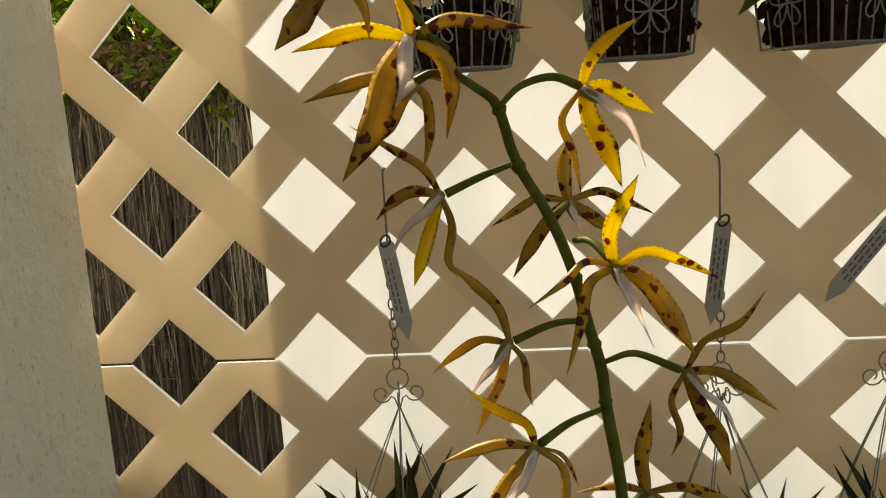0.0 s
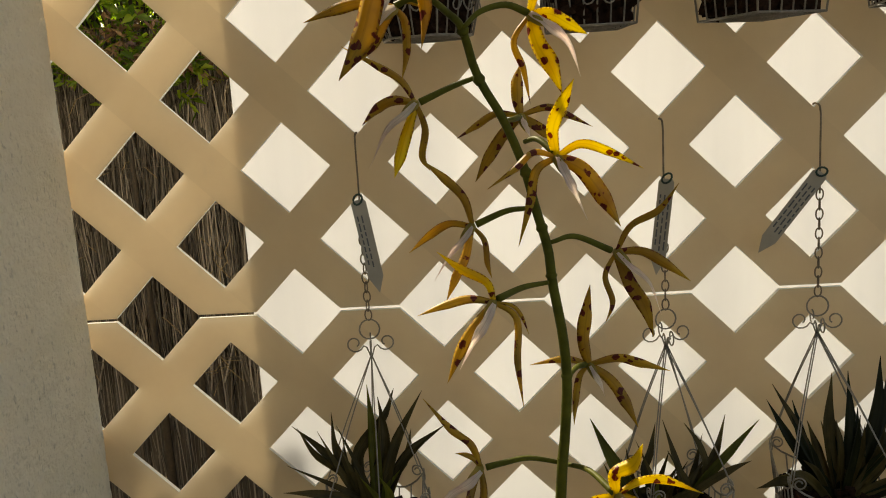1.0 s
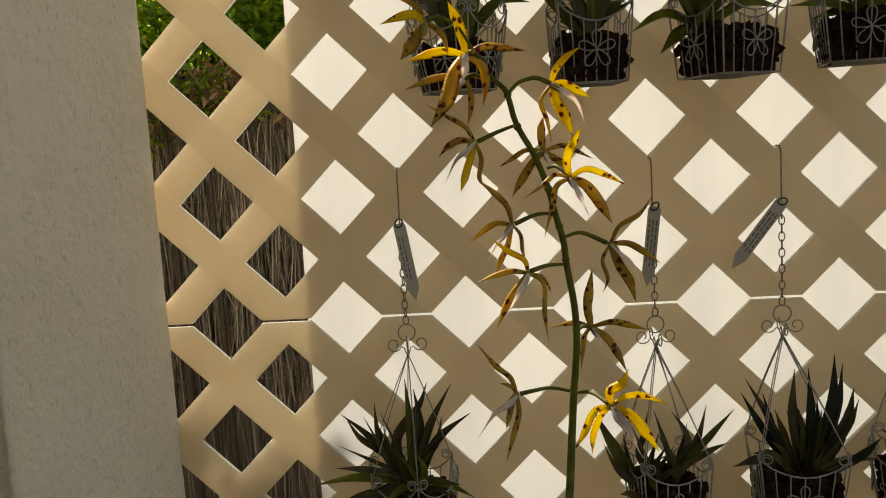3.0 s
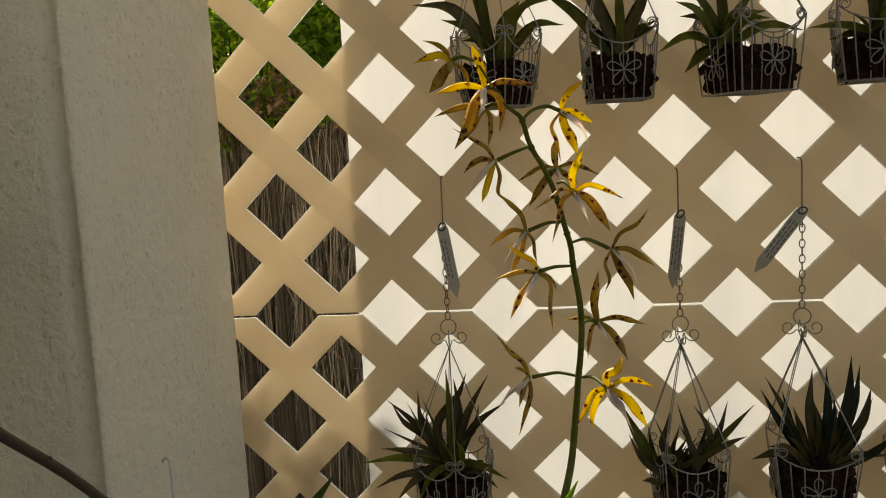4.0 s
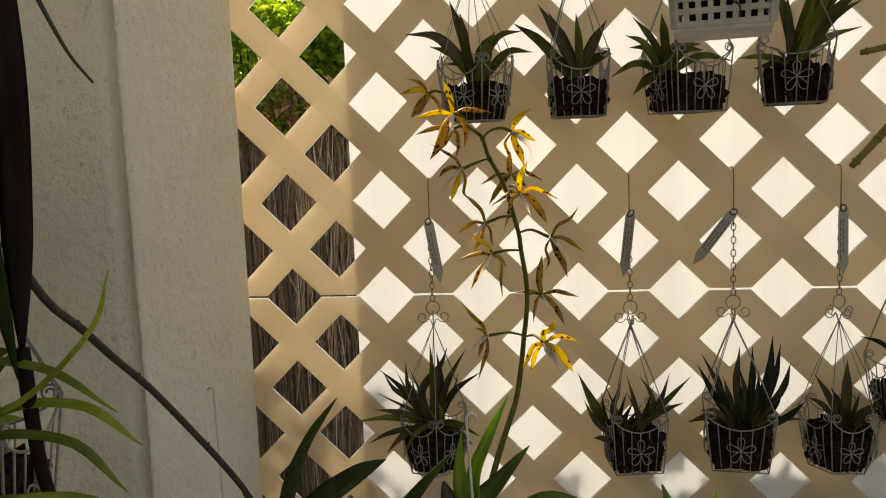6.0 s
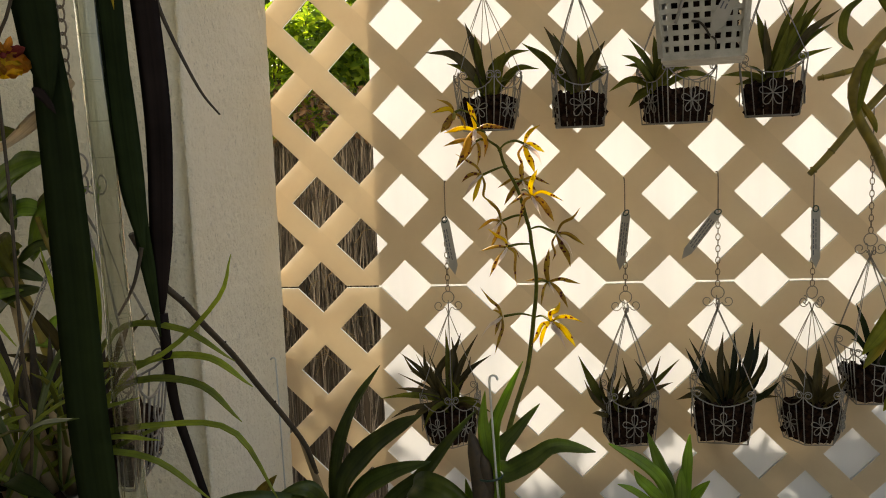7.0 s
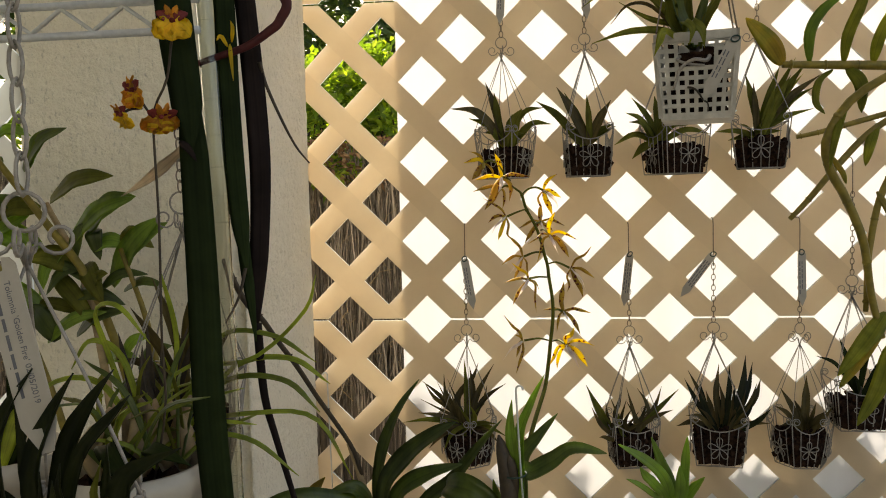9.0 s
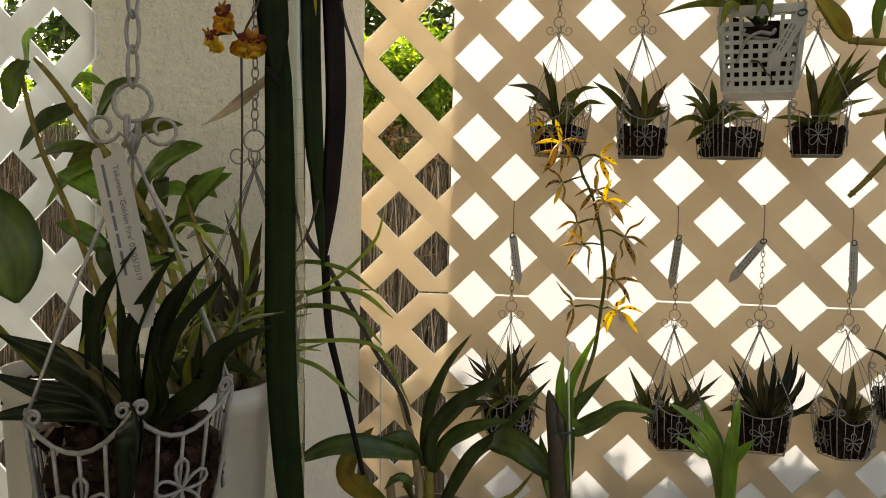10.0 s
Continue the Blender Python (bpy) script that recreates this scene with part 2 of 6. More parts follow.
BARK = plain("dark_bark_chips", (0.007, 0.004, 0.003), (0.056, 0.029, 0.018), 0.95, 0, 130, 0.9, 0.002, 45, 0.4, gloss=0.05)
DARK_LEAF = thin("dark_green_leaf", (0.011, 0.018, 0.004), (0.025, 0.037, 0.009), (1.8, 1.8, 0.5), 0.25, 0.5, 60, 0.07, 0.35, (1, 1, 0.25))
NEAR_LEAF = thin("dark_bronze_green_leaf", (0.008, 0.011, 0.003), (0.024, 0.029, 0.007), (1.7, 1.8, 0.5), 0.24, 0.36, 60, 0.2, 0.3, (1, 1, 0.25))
RED_LEAF = thin("reddish_green_leaf", (0.050, 0.040, 0.013), (0.115, 0.088, 0.026), (1.7, 1.3, 0.5), 0.26, 0.42, 60, 0.22, 0.35, (1, 1, 0.25))
BROAD_LEAF = thin("glossy_green_leaf", (0.055, 0.082, 0.018), (0.110, 0.145, 0.032), (1.8, 1.9, 0.4), 0.40, 0.33, 45, 0.5, 0.3, (1, 1, 0.2))
MID_LEAF = thin("olive_green_leaf", (0.095, 0.100, 0.015), (0.175, 0.175, 0.028), (1.7, 1.8, 0.5), 0.35, 0.5, 60, 0.14, 0.35, (1, 1, 0.25))
BRIGHT_LEAF = thin("bright_green_leaf", (0.14, 0.23, 0.03), (0.24, 0.35, 0.05), (1.5, 1.6, 0.4), 0.42, 0.35, 45, 0.5, 0.25, (1, 1, 0.2))
YELLOW_LEAF = thin("yellowing_leaf", (0.17, 0.22, 0.03), (0.52, 0.34, 0.045), (1.4, 1.3, 0.4), 0.52, 0.4, 22, 0.5, 0.2)
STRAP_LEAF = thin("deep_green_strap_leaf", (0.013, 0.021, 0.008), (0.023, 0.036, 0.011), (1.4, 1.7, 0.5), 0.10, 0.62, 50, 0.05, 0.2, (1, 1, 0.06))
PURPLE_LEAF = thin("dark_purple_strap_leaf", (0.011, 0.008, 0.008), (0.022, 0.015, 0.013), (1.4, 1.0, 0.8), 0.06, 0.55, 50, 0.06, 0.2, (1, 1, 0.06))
GRASS_LEAF = thin("thin_green_blade", (0.21, 0.26, 0.036), (0.36, 0.42, 0.06), (1.4, 1.4, 0.4), 0.5, 0.42, 60, 0.4, 0.35)
CANE = thin("olive_cane", (0.15, 0.115, 0.016), (0.30, 0.225, 0.03), (1.2, 1.1, 0.5), 0.12, 0.45, 70, 0.4, 0.25)
PALE_CANE = thin("tan_cane", (0.22, 0.16, 0.08), (0.38, 0.28, 0.15), (1.2, 1.0, 0.6), 0.05, 0.55, 70, 0.3, 0.25)
DRY_SHEATH = thin("papery_dry_sheath", (0.50, 0.41, 0.28), (0.70, 0.60, 0.44), (1.0, 0.95, 0.85), 0.55, 0.6, 70, 0.2, 0.1)
STEM = thin("green_flower_stem", (0.060, 0.066, 0.010), (0.135, 0.145, 0.020), (1.3, 1.3, 0.4), 0.16, 0.5, 90, 0.12, 0.1)
BROWN_STEM = plain("brown_stem", (0.026, 0.018, 0.009), (0.066, 0.043, 0.020), 0.6, 0, 160, 0.4, 0.0006, 30)
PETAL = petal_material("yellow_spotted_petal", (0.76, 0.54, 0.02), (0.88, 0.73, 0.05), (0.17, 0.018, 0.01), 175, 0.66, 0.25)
# Browner copy of the petal above, painting in the shade on unlit petals.
SHADED_PETAL = petal_material("shaded_spotted_petal", (0.37, 0.215, 0.022), (0.60, 0.40, 0.04), (0.13, 0.02, 0.01), 180, 0.54, 0.29)
LIP = thin("white_and_mauve_lip", (0.80, 0.66, 0.64), (0.95, 0.93, 0.85), (1.0, 0.97, 0.93), 0.62, 0.5, 90, 0.3, 0.08)
COLUMN = thin("greenish_yellow_column", (0.26, 0.20, 0.04), (0.44, 0.36, 0.09), (1.0, 1.0, 0.5), 0.3, 0.5, 120, 0.3, 0.1)
ORANGE = thin("orange_brown_petal", (0.46, 0.19, 0.022), (0.74, 0.45, 0.08), (1.2, 1.1, 0.6), 0.68, 0.5, 110, 0.3, 0.2)
YELLOW = thin("clear_yellow_petal", (0.75, 0.52, 0.03), (0.85, 0.68, 0.06), (1.1, 1.05, 0.5), 0.6, 0.45, 110, 0.3, 0.1)
MAROON = thin("maroon_petal", (0.15, 0.018, 0.014), (0.27, 0.045, 0.03), (1.3, 0.8, 0.6), 0.3, 0.5, 110, 0.3, 0.1)
PURPLE_STEM = thin("dark_maroon_stem", (0.045, 0.011, 0.011), (0.10, 0.022, 0.02), (1.3, 0.8, 0.6), 0.1, 0.5, 110, 0.2, 0.1)
CANE_LEAF = thin("yellow_green_fleshy_leaf", (0.16, 0.18, 0.022), (0.29, 0.29, 0.04), (1.6, 1.6, 0.4), 0.45, 0.42, 40, 0.25, 0.35)
TAG = thin("grey_white_plastic_tag", (0.40, 0.365, 0.30), (0.50, 0.465, 0.39), (0.9, 0.85, 0.75), 0.2, 0.5, 30, 0.3, 0.06)
INK = plain("faded_grey_ink", (0.10, 0.10, 0.11), (0.16, 0.16, 0.17), 0.7, 0, 200, 0.1, 0.0002)
POT = plain("white_plastic_pot", (0.40, 0.36, 0.285), (0.49, 0.45, 0.36), 0.4, 0, 30, 0.05, 0.0004, 9, 0.18)
BASKET_PLASTIC = plain("weathered_white_plastic", (0.36, 0.335, 0.275), (0.53, 0.50, 0.415), 0.5, 0, 60, 0.2, 0.0005, 22, 0.35)
TERRACOTTA = plain("brown_plastic_pot", (0.12, 0.07, 0.045), (0.17, 0.10, 0.065), 0.5, 0, 50, 0.1, 0.0005)
TWIGS = twig_material("weathered_brush", (0.11, 0.095, 0.076), (0.26, 0.225, 0.182), (0.55, 0.48, 0.40))
FOLIAGE = island_leaf_material("shrub_leaves", (0.07, 0.14, 0.018), (0.17, 0.29, 0.035), (0.34, 0.45, 0.06), 0.6)
FAR_FOLIAGE = island_leaf_material("far_tree_leaves", (0.02, 0.05, 0.012), (0.05, 0.10, 0.02), (0.10, 0.17, 0.03), 0.35)
DRY_LEAF = island_leaf_material("dry_leaves", (0.12, 0.06, 0.03), (0.25, 0.14, 0.07), (0.36, 0.24, 0.13), 0.2)
BACKING = plain("dark_brush_core", (0.13, 0.108, 0.085), (0.20, 0.165, 0.13), 0.9, 0, 70, 0.5, 0.004, 8, 0.3, (1, 1, 0.1))
CONCRETE = plain("patio_concrete", (0.15, 0.155, 0.145), (0.22, 0.225, 0.21), 0.85, 0, 45, 0.4, 0.002, 2.5)
SOIL = plain("garden_soil", (0.10, 0.075, 0.05), (0.19, 0.15, 0.10), 0.95, 0, 20, 0.8, 0.01, 1.5)
ROOF_PAINT = plain("white_roof_boards", (0.66, 0.65, 0.61), (0.74, 0.73, 0.69), 0.6, 0, 30, 0.2, 0.001, 2)
WALL_PAINT = stucco_material("added_wall_stucco", (0.44, 0.46, 0.42), (0.52, 0.54, 0.50))
CLEAR = clear_material("clear_plastic_tube")
TIE = plain("green_black_twist_tie", (0.012, 0.03, 0.02), (0.03, 0.07, 0.045), 0.5, 0, 200, 0.1, 0.0002)

# ---- mesh tools ----


class Shape:
    """Collects vertices and faces of one mesh."""

    def __init__(self):
        self.v, self.f, self.place = [], [], []

    def add(self, verts, faces, place=None):
        n = len(self.v)
        self.v += [tuple(p) for p in verts]
        self.place += place or [(0, 0, 0)] * len(verts)
        self.f += [tuple(n + i for i in face) for face in faces]
        return self

    def box(self, lo, hi):
        x0, y0, z0 = lo
        x1, y1, z1 = hi
        return self.add([(x0, y0, z0), (x1, y0, z0), (x1, y1, z0), (x0, y1, z0), (x0, y0, z1), (x1, y0, z1), (x1, y1, z1), (x0, y1, z1)],
                        [(3, 2, 1, 0), (4, 5, 6, 7), (0, 1, 5, 4), (1, 2, 6, 5), (2, 3, 7, 6), (3, 0, 4, 7)])

    def tube(self, pts, r, sides=6, closed=False):
        """A round bar along pts; r is one radius or one for each point."""
        pts = [Vector(p) for p in pts]
        n = len(pts)
        rs = [r] * n if isinstance(r, (int, float)) else r
        side = None
        verts, faces = [], []
        for i, p in enumerate(pts):
            a = pts[i - 1] if (closed or i > 0) else p
            b = pts[(i + 1) % n] if (closed or i < n - 1) else p
            d = (b - a).normalized()
            if side is None:
                side = d.orthogonal().normalized()
            side = (side - d * side.dot(d))
            side = side.normalized() if side.length > 1e-6 else d.orthogonal().normalized()
            up = d.cross(side)
            for k in range(sides):
                w = 2 * math.pi * k / sides
                verts.append(p + (side * math.cos(w) + up * math.sin(w)) * rs[i])
        last = n if closed else n - 1
        for i in range(last):
            j = (i + 1) % n
            for k in range(sides):
                l = (k + 1) % sides
                faces.append((i * sides + k, i * sides + l, j * sides + l, j * sides + k))
        if not closed:
            faces.append(tuple(reversed(range(sides))))
            faces.append(tuple((n - 1) * sides + k for k in range(sides)))
        return self.add(verts, faces)

    def lathe(self, profile, sides=24, centre=(0, 0, 0)):
        cx, cy, cz = centre
        verts = [(cx + r * math.cos(2 * math.pi * k / sides), cy + r * math.sin(2 * math.pi * k / sides), cz + z) for r, z in profile for k in range(sides)]
        faces = [(i * sides + k, i * sides + (k + 1) % sides, (i + 1) * sides + (k + 1) % sides, (i + 1) * sides + k)
                 for i in range(len(profile) - 1) for k in range(sides)]
        return self.add(verts, faces)

    def blade(self, pts, width, face=(0, -1, 0), fold=0.2, thick=0.0012, n=12, kind="lance", wave=0.0, phase=0.0):
        """A leaf or petal along a curve through pts: pointed, folded along its middle, thicker at the midrib."""
        path = curve(pts, n)
        face = Vector(face)
        verts, faces, place = [], [], []
        for i, p in enumerate(path):
            s = i / (len(path) - 1)
            d = (path[min(i + 1, len(path) - 1)] - path[max(i - 1, 0)]).normalized()
            side = d.cross(face)
            side = side.normalized() if side.length > 1e-4 else d.orthogonal().normalized()
            nor = side.cross(d).normalized()
            w = 0.5 * width * profile_of(kind, s)
            for t, sgn in ((-1, 1), (-0.5, 1), (0, 1), (0.5, 1), (1, 1), (0.5, -1), (0, -1), (-0.5, -1)):
                up = fold * w * t * t + wave * w * t * math.sin(phase + s * 17) + sgn * (0.5 * thick * (1 - 0.6 * s) + 0.0001) * (1 - t * t)
                verts.append(p + side * (w * t) + nor * up)
                place.append((t, s, 1.0))
        for i in range(len(path) - 1):
            a, b = 8 * i, 8 * i + 8
            for k in range(8):
                l = (k + 1) % 8
                faces.append((a + k, a + l, b + l, b + k))
        faces += [tuple(reversed(range(8))), tuple(len(verts) - 8 + k for k in range(8))]
        return self.add(verts, faces, place)

    def chunk(self, c, size, rng):
        """An angular lump."""
        q = Euler((rng.uniform(0, 6), rng.uniform(0, 6), rng.uniform(0, 6))).to_matrix()
        s = [size * rng.uniform(0.6, 1.3) for _ in range(3)]
        vs = []
        for x in (-1, 1):
            for y in (-1, 1):
                for z in (-1, 1):
                    vs.append(Vector(c) + q @ Vector((x * s[0] * rng.uniform(0.6, 1), y * s[1] * rng.uniform(0.6, 1), z * s[2] * rng.uniform(0.6, 1))))
        return self.add(vs, [(0, 1, 3, 2), (4, 6, 7, 5), (0, 4, 5, 1), (2, 3, 7, 6), (0, 2, 6, 4), (1, 5, 7, 3)])

    def weld(self):
        """Joins the pieces that share corners."""
        seen, index, verts = {}, [], []
        for p in self.v:
            key = tuple(round(c, 6) for c in p)
            if key not in seen:
                seen[key] = len(verts)
                verts.append(p)
            index.append(seen[key])
        self.v, self.f, self.place = verts, [tuple(index[i] for i in face) for face in self.f], []
        return self

    def mesh(self, name, material, smooth=True):
        me = bpy.data.meshes.new(name)
        me.from_pydata(self.v, [], self.f)
        me.materials.append(material)
        me.polygons.foreach_set("use_smooth", [smooth] * len(me.polygons))
        if self.place and self.place[-1][2]:
            at = me.attributes.new("blade_place", 'FLOAT_VECTOR', 'POINT')
            at.data.foreach_set("vector", [c for p in self.place for c in p])
        me.update()
        return me


def profile_of(kind, s):
    if kind == "lance":
        return max(0.03, math.sin(math.pi * min(1, 0.08 + 0.92 * s ** 0.85)) ** 0.75)
    if kind == "strap":
        return (0.72 + 0.28 * math.sin(math.pi * s ** 0.8)) * min(1, max(0.04, (1 - s) * 5) ** 0.6)
    if kind == "pointed":
        return (0.66 + 0.34 * math.sin(math.pi * s ** 0.75)) * min(1, max(0.03, (1 - s) * 2.9) ** 0.85)
    if kind == "broad":
        return max(0.05, math.sin(math.pi * min(1, 0.04 + 0.96 * s ** 0.9)) ** 0.6)
    if kind == "tepal":
        return max(0.03, (0.42 + 0.58 * math.sin(math.pi * min(1.0, 0.05 + 0.78 * s ** 0.9))) * min(1, max(0.02, 2.9 * (1 - s)) ** 0.8))
    if kind == "lip":
        return max(0.03, (0.35 + 0.65 * math.sin(math.pi * min(1.0, 0.05 + 1.1 * s))) if s < 0.62 else 0.75 * ((1 - s) / 0.38) ** 1.3)
    if kind == "tail":
        return max(0.03, (0.34 + 0.66 * math.sin(math.pi * min(1.0, 0.08 + 0.80 * s)) ** 0.9) * min(1, max(0.02, 2.6 * (1 - s) ** 0.95)))
    return 1.0


def curve(pts, n):
    """n points of a smooth curve through pts."""
    P = [Vector(p) for p in pts]
    if len(P) == 2:
        return [P[0].lerp(P[1], i / (n - 1)) for i in range(n)]
    out = []
    for i in range(n):
        u = i / (n - 1) * (len(P) - 1)
        k = min(int(u), len(P) - 2)
        f = u - k
        a, b = P[k], P[k + 1]
        before = P[k - 1] if k > 0 else a * 2 - b
        after = P[k + 2] if k + 2 < len(P) else b * 2 - a
        out.append(0.5 * ((2 * a) + (b - before) * f + (2 * before - 5 * a + 4 * b - after) * f * f + (3 * a - before - 3 * b + after) * f ** 3))
    return out


def thing(name, loc=(0, 0, 0), label="", category="", group="", kind=""):
    ob = new(name)
    ob.empty_display_size = 0.02
    ob.location = loc
    return tagged(ob, label, category, group, kind)


def part(name, shape, material, parent, label="", smooth=True):
    """Links a shape (or a mesh that is shared) as one mesh under a thing or a part."""
    me = shape if isinstance(shape, bpy.types.Mesh) else shape.mesh(name, material, smooth)
    ob = new(name, me)
    ob.parent = parent
    return tagged(ob, label)


def solid(name, shape, material, label, category, group="", kind="", smooth=False):
    return tagged(new(name, shape.mesh(name, material, smooth)), label, category, group, kind)


def arch(base, delta, rise=0.3, n_mid=0.5):
    """Three points of an arched leaf from base to base + delta."""
    b, d = Vector(base), Vector(delta)
    return [b, b + d * n_mid + Vector((0, 0, d.length * rise)) * 0.6, b + d]


# ---- the lattice ----
PITCH, HOLE, JOINT = 0.1524, 0.0932, 1.22      # hole pitch and hole diagonal; height of the panels' joint
THICK = 0.0052


def clipped(poly, x0, x1, z0, z1):
    for axis, limit, sign in ((0, x0, 1), (0, x1, -1), (1, z0, 1), (1, z1, -1)):
        out = []
        for i, b in enumerate(poly):
            a = poly[i - 1]
            da, db = sign * (a[axis] - limit), sign * (b[axis] - limit)
            if (da >= 0) != (db >= 0):
                f = da / (da - db)
                out.append((a[0] + (b[0] - a[0]) * f, a[1] + (b[1] - a[1]) * f))
            if db >= 0:
                out.append(b)
        poly = out
        if len(poly) < 3:
            return []
    return poly


def prism(shape, poly, y0, y1, soft=0.0):
    """A flat board with the outline poly (x, z), from y0 to y1."""
    area = sum(a[0] * b[1] - b[0] * a[1] for a, b in zip(poly, poly[1:] + poly[:1]))
    if abs(area) < 2e-6:
        return
    if area < 0:
        poly = poly[::-1]
    n = len(poly)
    shape.add([(x, y0, z) for x, z in poly] + [(x, y1, z) for x, z in poly],
              [tuple(range(n)), tuple(reversed(range(n, 2 * n)))] + [((i + 1) % n, i, n + i, n + (i + 1) % n) for i in range(n)])


def lattice_panel(label, x0, x1, z0, z1, y, cx, cz, face=None):
    panel = thing("lattice_panel", (0, 0, 0), label, "lattice", "lattice panels", "structure")
    half, p = HOLE / 2, PITCH
    k0 = int(((x0 - cx) + (z0 - cz)) / p) - 2
    k1 = int(((x1 - cx) + (z1 - cz)) / p) + 2
    m0 = int(((x0 - cx) - (z1 - cz)) / p) - 2
    m1 = int(((x1 - cx) - (z0 - cz)) / p) + 2

    def xz(u, v):
        return (cx + (u + v) / 2, cz + (u - v) / 2)

    def cell(s, us, vs, wall_u, wall_v):
        """One piece of a slat: both faces, and the side walls along holes and along the panel's border."""
        poly = clipped([xz(us[0], vs[0]), xz(us[1], vs[0]), xz(us[1], vs[1]), xz(us[0], vs[1])], x0, x1, z0, z1)
        if not poly:
            return
        area = sum(c[0] * d[1] - d[0] * c[1] for c, d in zip(poly, poly[1:] + poly[:1]))
        if abs(area) < 2e-6:
            return
        if area < 0:
            poly = poly[::-1]
        n = len(poly)
        faces = [tuple(range(n)), tuple(reversed(range(n, 2 * n)))]
        for e in range(n):
            c, d = poly[e], poly[(e + 1) % n]
            uc, vc, ud, vd = c[0] - cx + c[1] - cz, c[0] - cx - c[1] + cz, d[0] - cx + d[1] - cz, d[0] - cx - d[1] + cz
            on_u, on_v = abs(uc - ud) < 1e-6, abs(vc - vd) < 1e-6
            if (wall_u if on_u else wall_v if on_v else True):
                faces.append(((e + 1) % n, e, n + e, n + (e + 1) % n))
        s.add([(x, y, z) for x, z in poly] + [(x, y + THICK, z) for x, z in poly], faces)

    def slat(s):
        ob = part("slat", s, face or VINYL, panel, "", False)
        ob.data.materials.append(SUNLIT_EDGE)
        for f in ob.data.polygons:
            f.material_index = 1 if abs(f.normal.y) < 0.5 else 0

    for k in range(k0, k1 + 1):
        band, s = (k * p + half, (k + 1) * p - half), Shape()
        for m in range(m0, m1 + 1):
            cell(s, band, (m * p + half, (m + 1) * p - half), False, False)
            cell(s, band, (m * p - half, m * p + half), True, False)
        if s.f:
            slat(s.weld())
    for m in range(m0, m1 + 1):
        band, s = (m * p + half, (m + 1) * p - half), Shape()
        for k in range(k0, k1 + 1):
            cell(s, (k * p - half, k * p + half), band, False, True)
        if s.f:
            slat(s)
    return panel


STEP = 8 * PITCH / 2
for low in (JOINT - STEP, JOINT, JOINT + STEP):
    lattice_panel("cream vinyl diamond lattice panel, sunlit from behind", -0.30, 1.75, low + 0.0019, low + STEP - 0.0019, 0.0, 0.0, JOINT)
lattice_panel("cream vinyl diamond lattice panel beside the stucco pillar", -1.9, -0.57, 1.045, 1.045 + 1.2, -0.372, -0.641, 1.651, VINYL_SKYLIT)
lattice_panel("cream vinyl diamond lattice panel beside the stucco pillar", -1.9, -0.57, 0.0, 1.043, -0.372, -0.641, 1.651, VINYL_SKYLIT)

s = Shape().box((-0.05, THICK + 0.0015, 0.02), (1.78, THICK + 0.0045, 2.15))
solid("backing_sheet", s, SHEET, "translucent white plastic sheet behind the lattice, glowing with sun", "plastic sheet", kind="structure")


def stucco_pillar():
    """A rounded square column with an uneven face."""
    x0, x1, y0, y1, r = -0.58, -0.225, -0.367, -0.004, 0.005
    ring = []
    corners = [(x1 - r, y0 + r, -90), (x1 - r, y1 - r, 0), (x0 + r, y1 - r, 90), (x0 + r, y0 + r, 180)]
    for i, (cx, cy, a0) in enumerate(corners):
        for k in range(6):
            a = radians(a0 + 18 * k)
            ring.append((cx + r * math.cos(a), cy + r * math.sin(a), math.cos(a), math.sin(a)))
        nx, ny, na = corners[(i + 1) % 4]
        e = radians(na)
        end = (nx + r * math.cos(e), ny + r * math.sin(e))
        st = ring[-1]
        cells = 105 if i in (0, 3) else 8
        for k in range(1, cells):
            f = k / cells
            ring.append((st[0] + (end[0] - st[0]) * f, st[1] + (end[1] - st[1]) * f, math.cos(e), math.sin(e)))
    levels = [0.0, 0.4, 0.8] + [0.8 + 0.0034 * k for k in range(1, 290)] + [2.2, 2.55]
    s = Shape()
    verts = []
    for z in levels:
        for x, y, nx, ny in ring:
            q = Vector((x, y, z))
            lumps = noise.noise(q * 78) + 0.6 * noise.noise(q * 165 + Vector((7, 3, 1)))
            corner = 0.25 if abs(nx * ny) > 0.02 else 1.0
            d = (0.0026 * min(max(lumps, -0.5), 0.3) + 0.0012 * noise.noise(q * 6)) * corner
            if ny < -0.99:      # the hollow beside the corner bead
                gap = x1 - r - x
                d -= 0.020 * min(1.0, max(0.0, (gap - 0.001) / 0.003)) * max(0.0, 1.0 - gap / 0.024)
            verts.append((x + nx * d, y + ny * d, z))
    n = len(ring)
    faces = [(i * n + k, i * n + (k + 1) % n, (i + 1) * n + (k + 1) % n, (i + 1) * n + k) for i in range(len(levels) - 1) for k in range(n)]
    faces.append(tuple((len(levels) - 1) * n + k for k in range(n)))
    s.add(verts, faces)
    return solid("stucco_pillar", s, STUCCO, "cream stucco pillar with a rough trowelled face", "pillar", kind="structure", smooth=True)


stucco_pillar()
solid("floor", Shape().box((-3.2, -3.3, -0.12), (3.4, 0.30, 0.0)), CONCRETE, "grey concrete patio floor", "floor", kind="structure")
solid("ground", Shape().box((-400, -400, -0.40), (400, 400, -0.13)), SOIL, "brown garden soil", "ground", kind="structure")
# Unseen roof and walls, added and sized to control skylight and bounced sun.
solid("ceiling", Shape().box((-3.2, -2.5, 2.55), (0.5, -0.05, 2.65)), ROOF_PAINT, "unseen white patio roof, added to limit skylight", "ceiling", kind="structure")

solid("wall_south", Shape().box((-3.2, -3.35, -0.12), (1.0, -3.2, 2.65)), WALL_PAINT, "unseen grey stucco wall, added to shape the patio light", "wall", kind="structure")
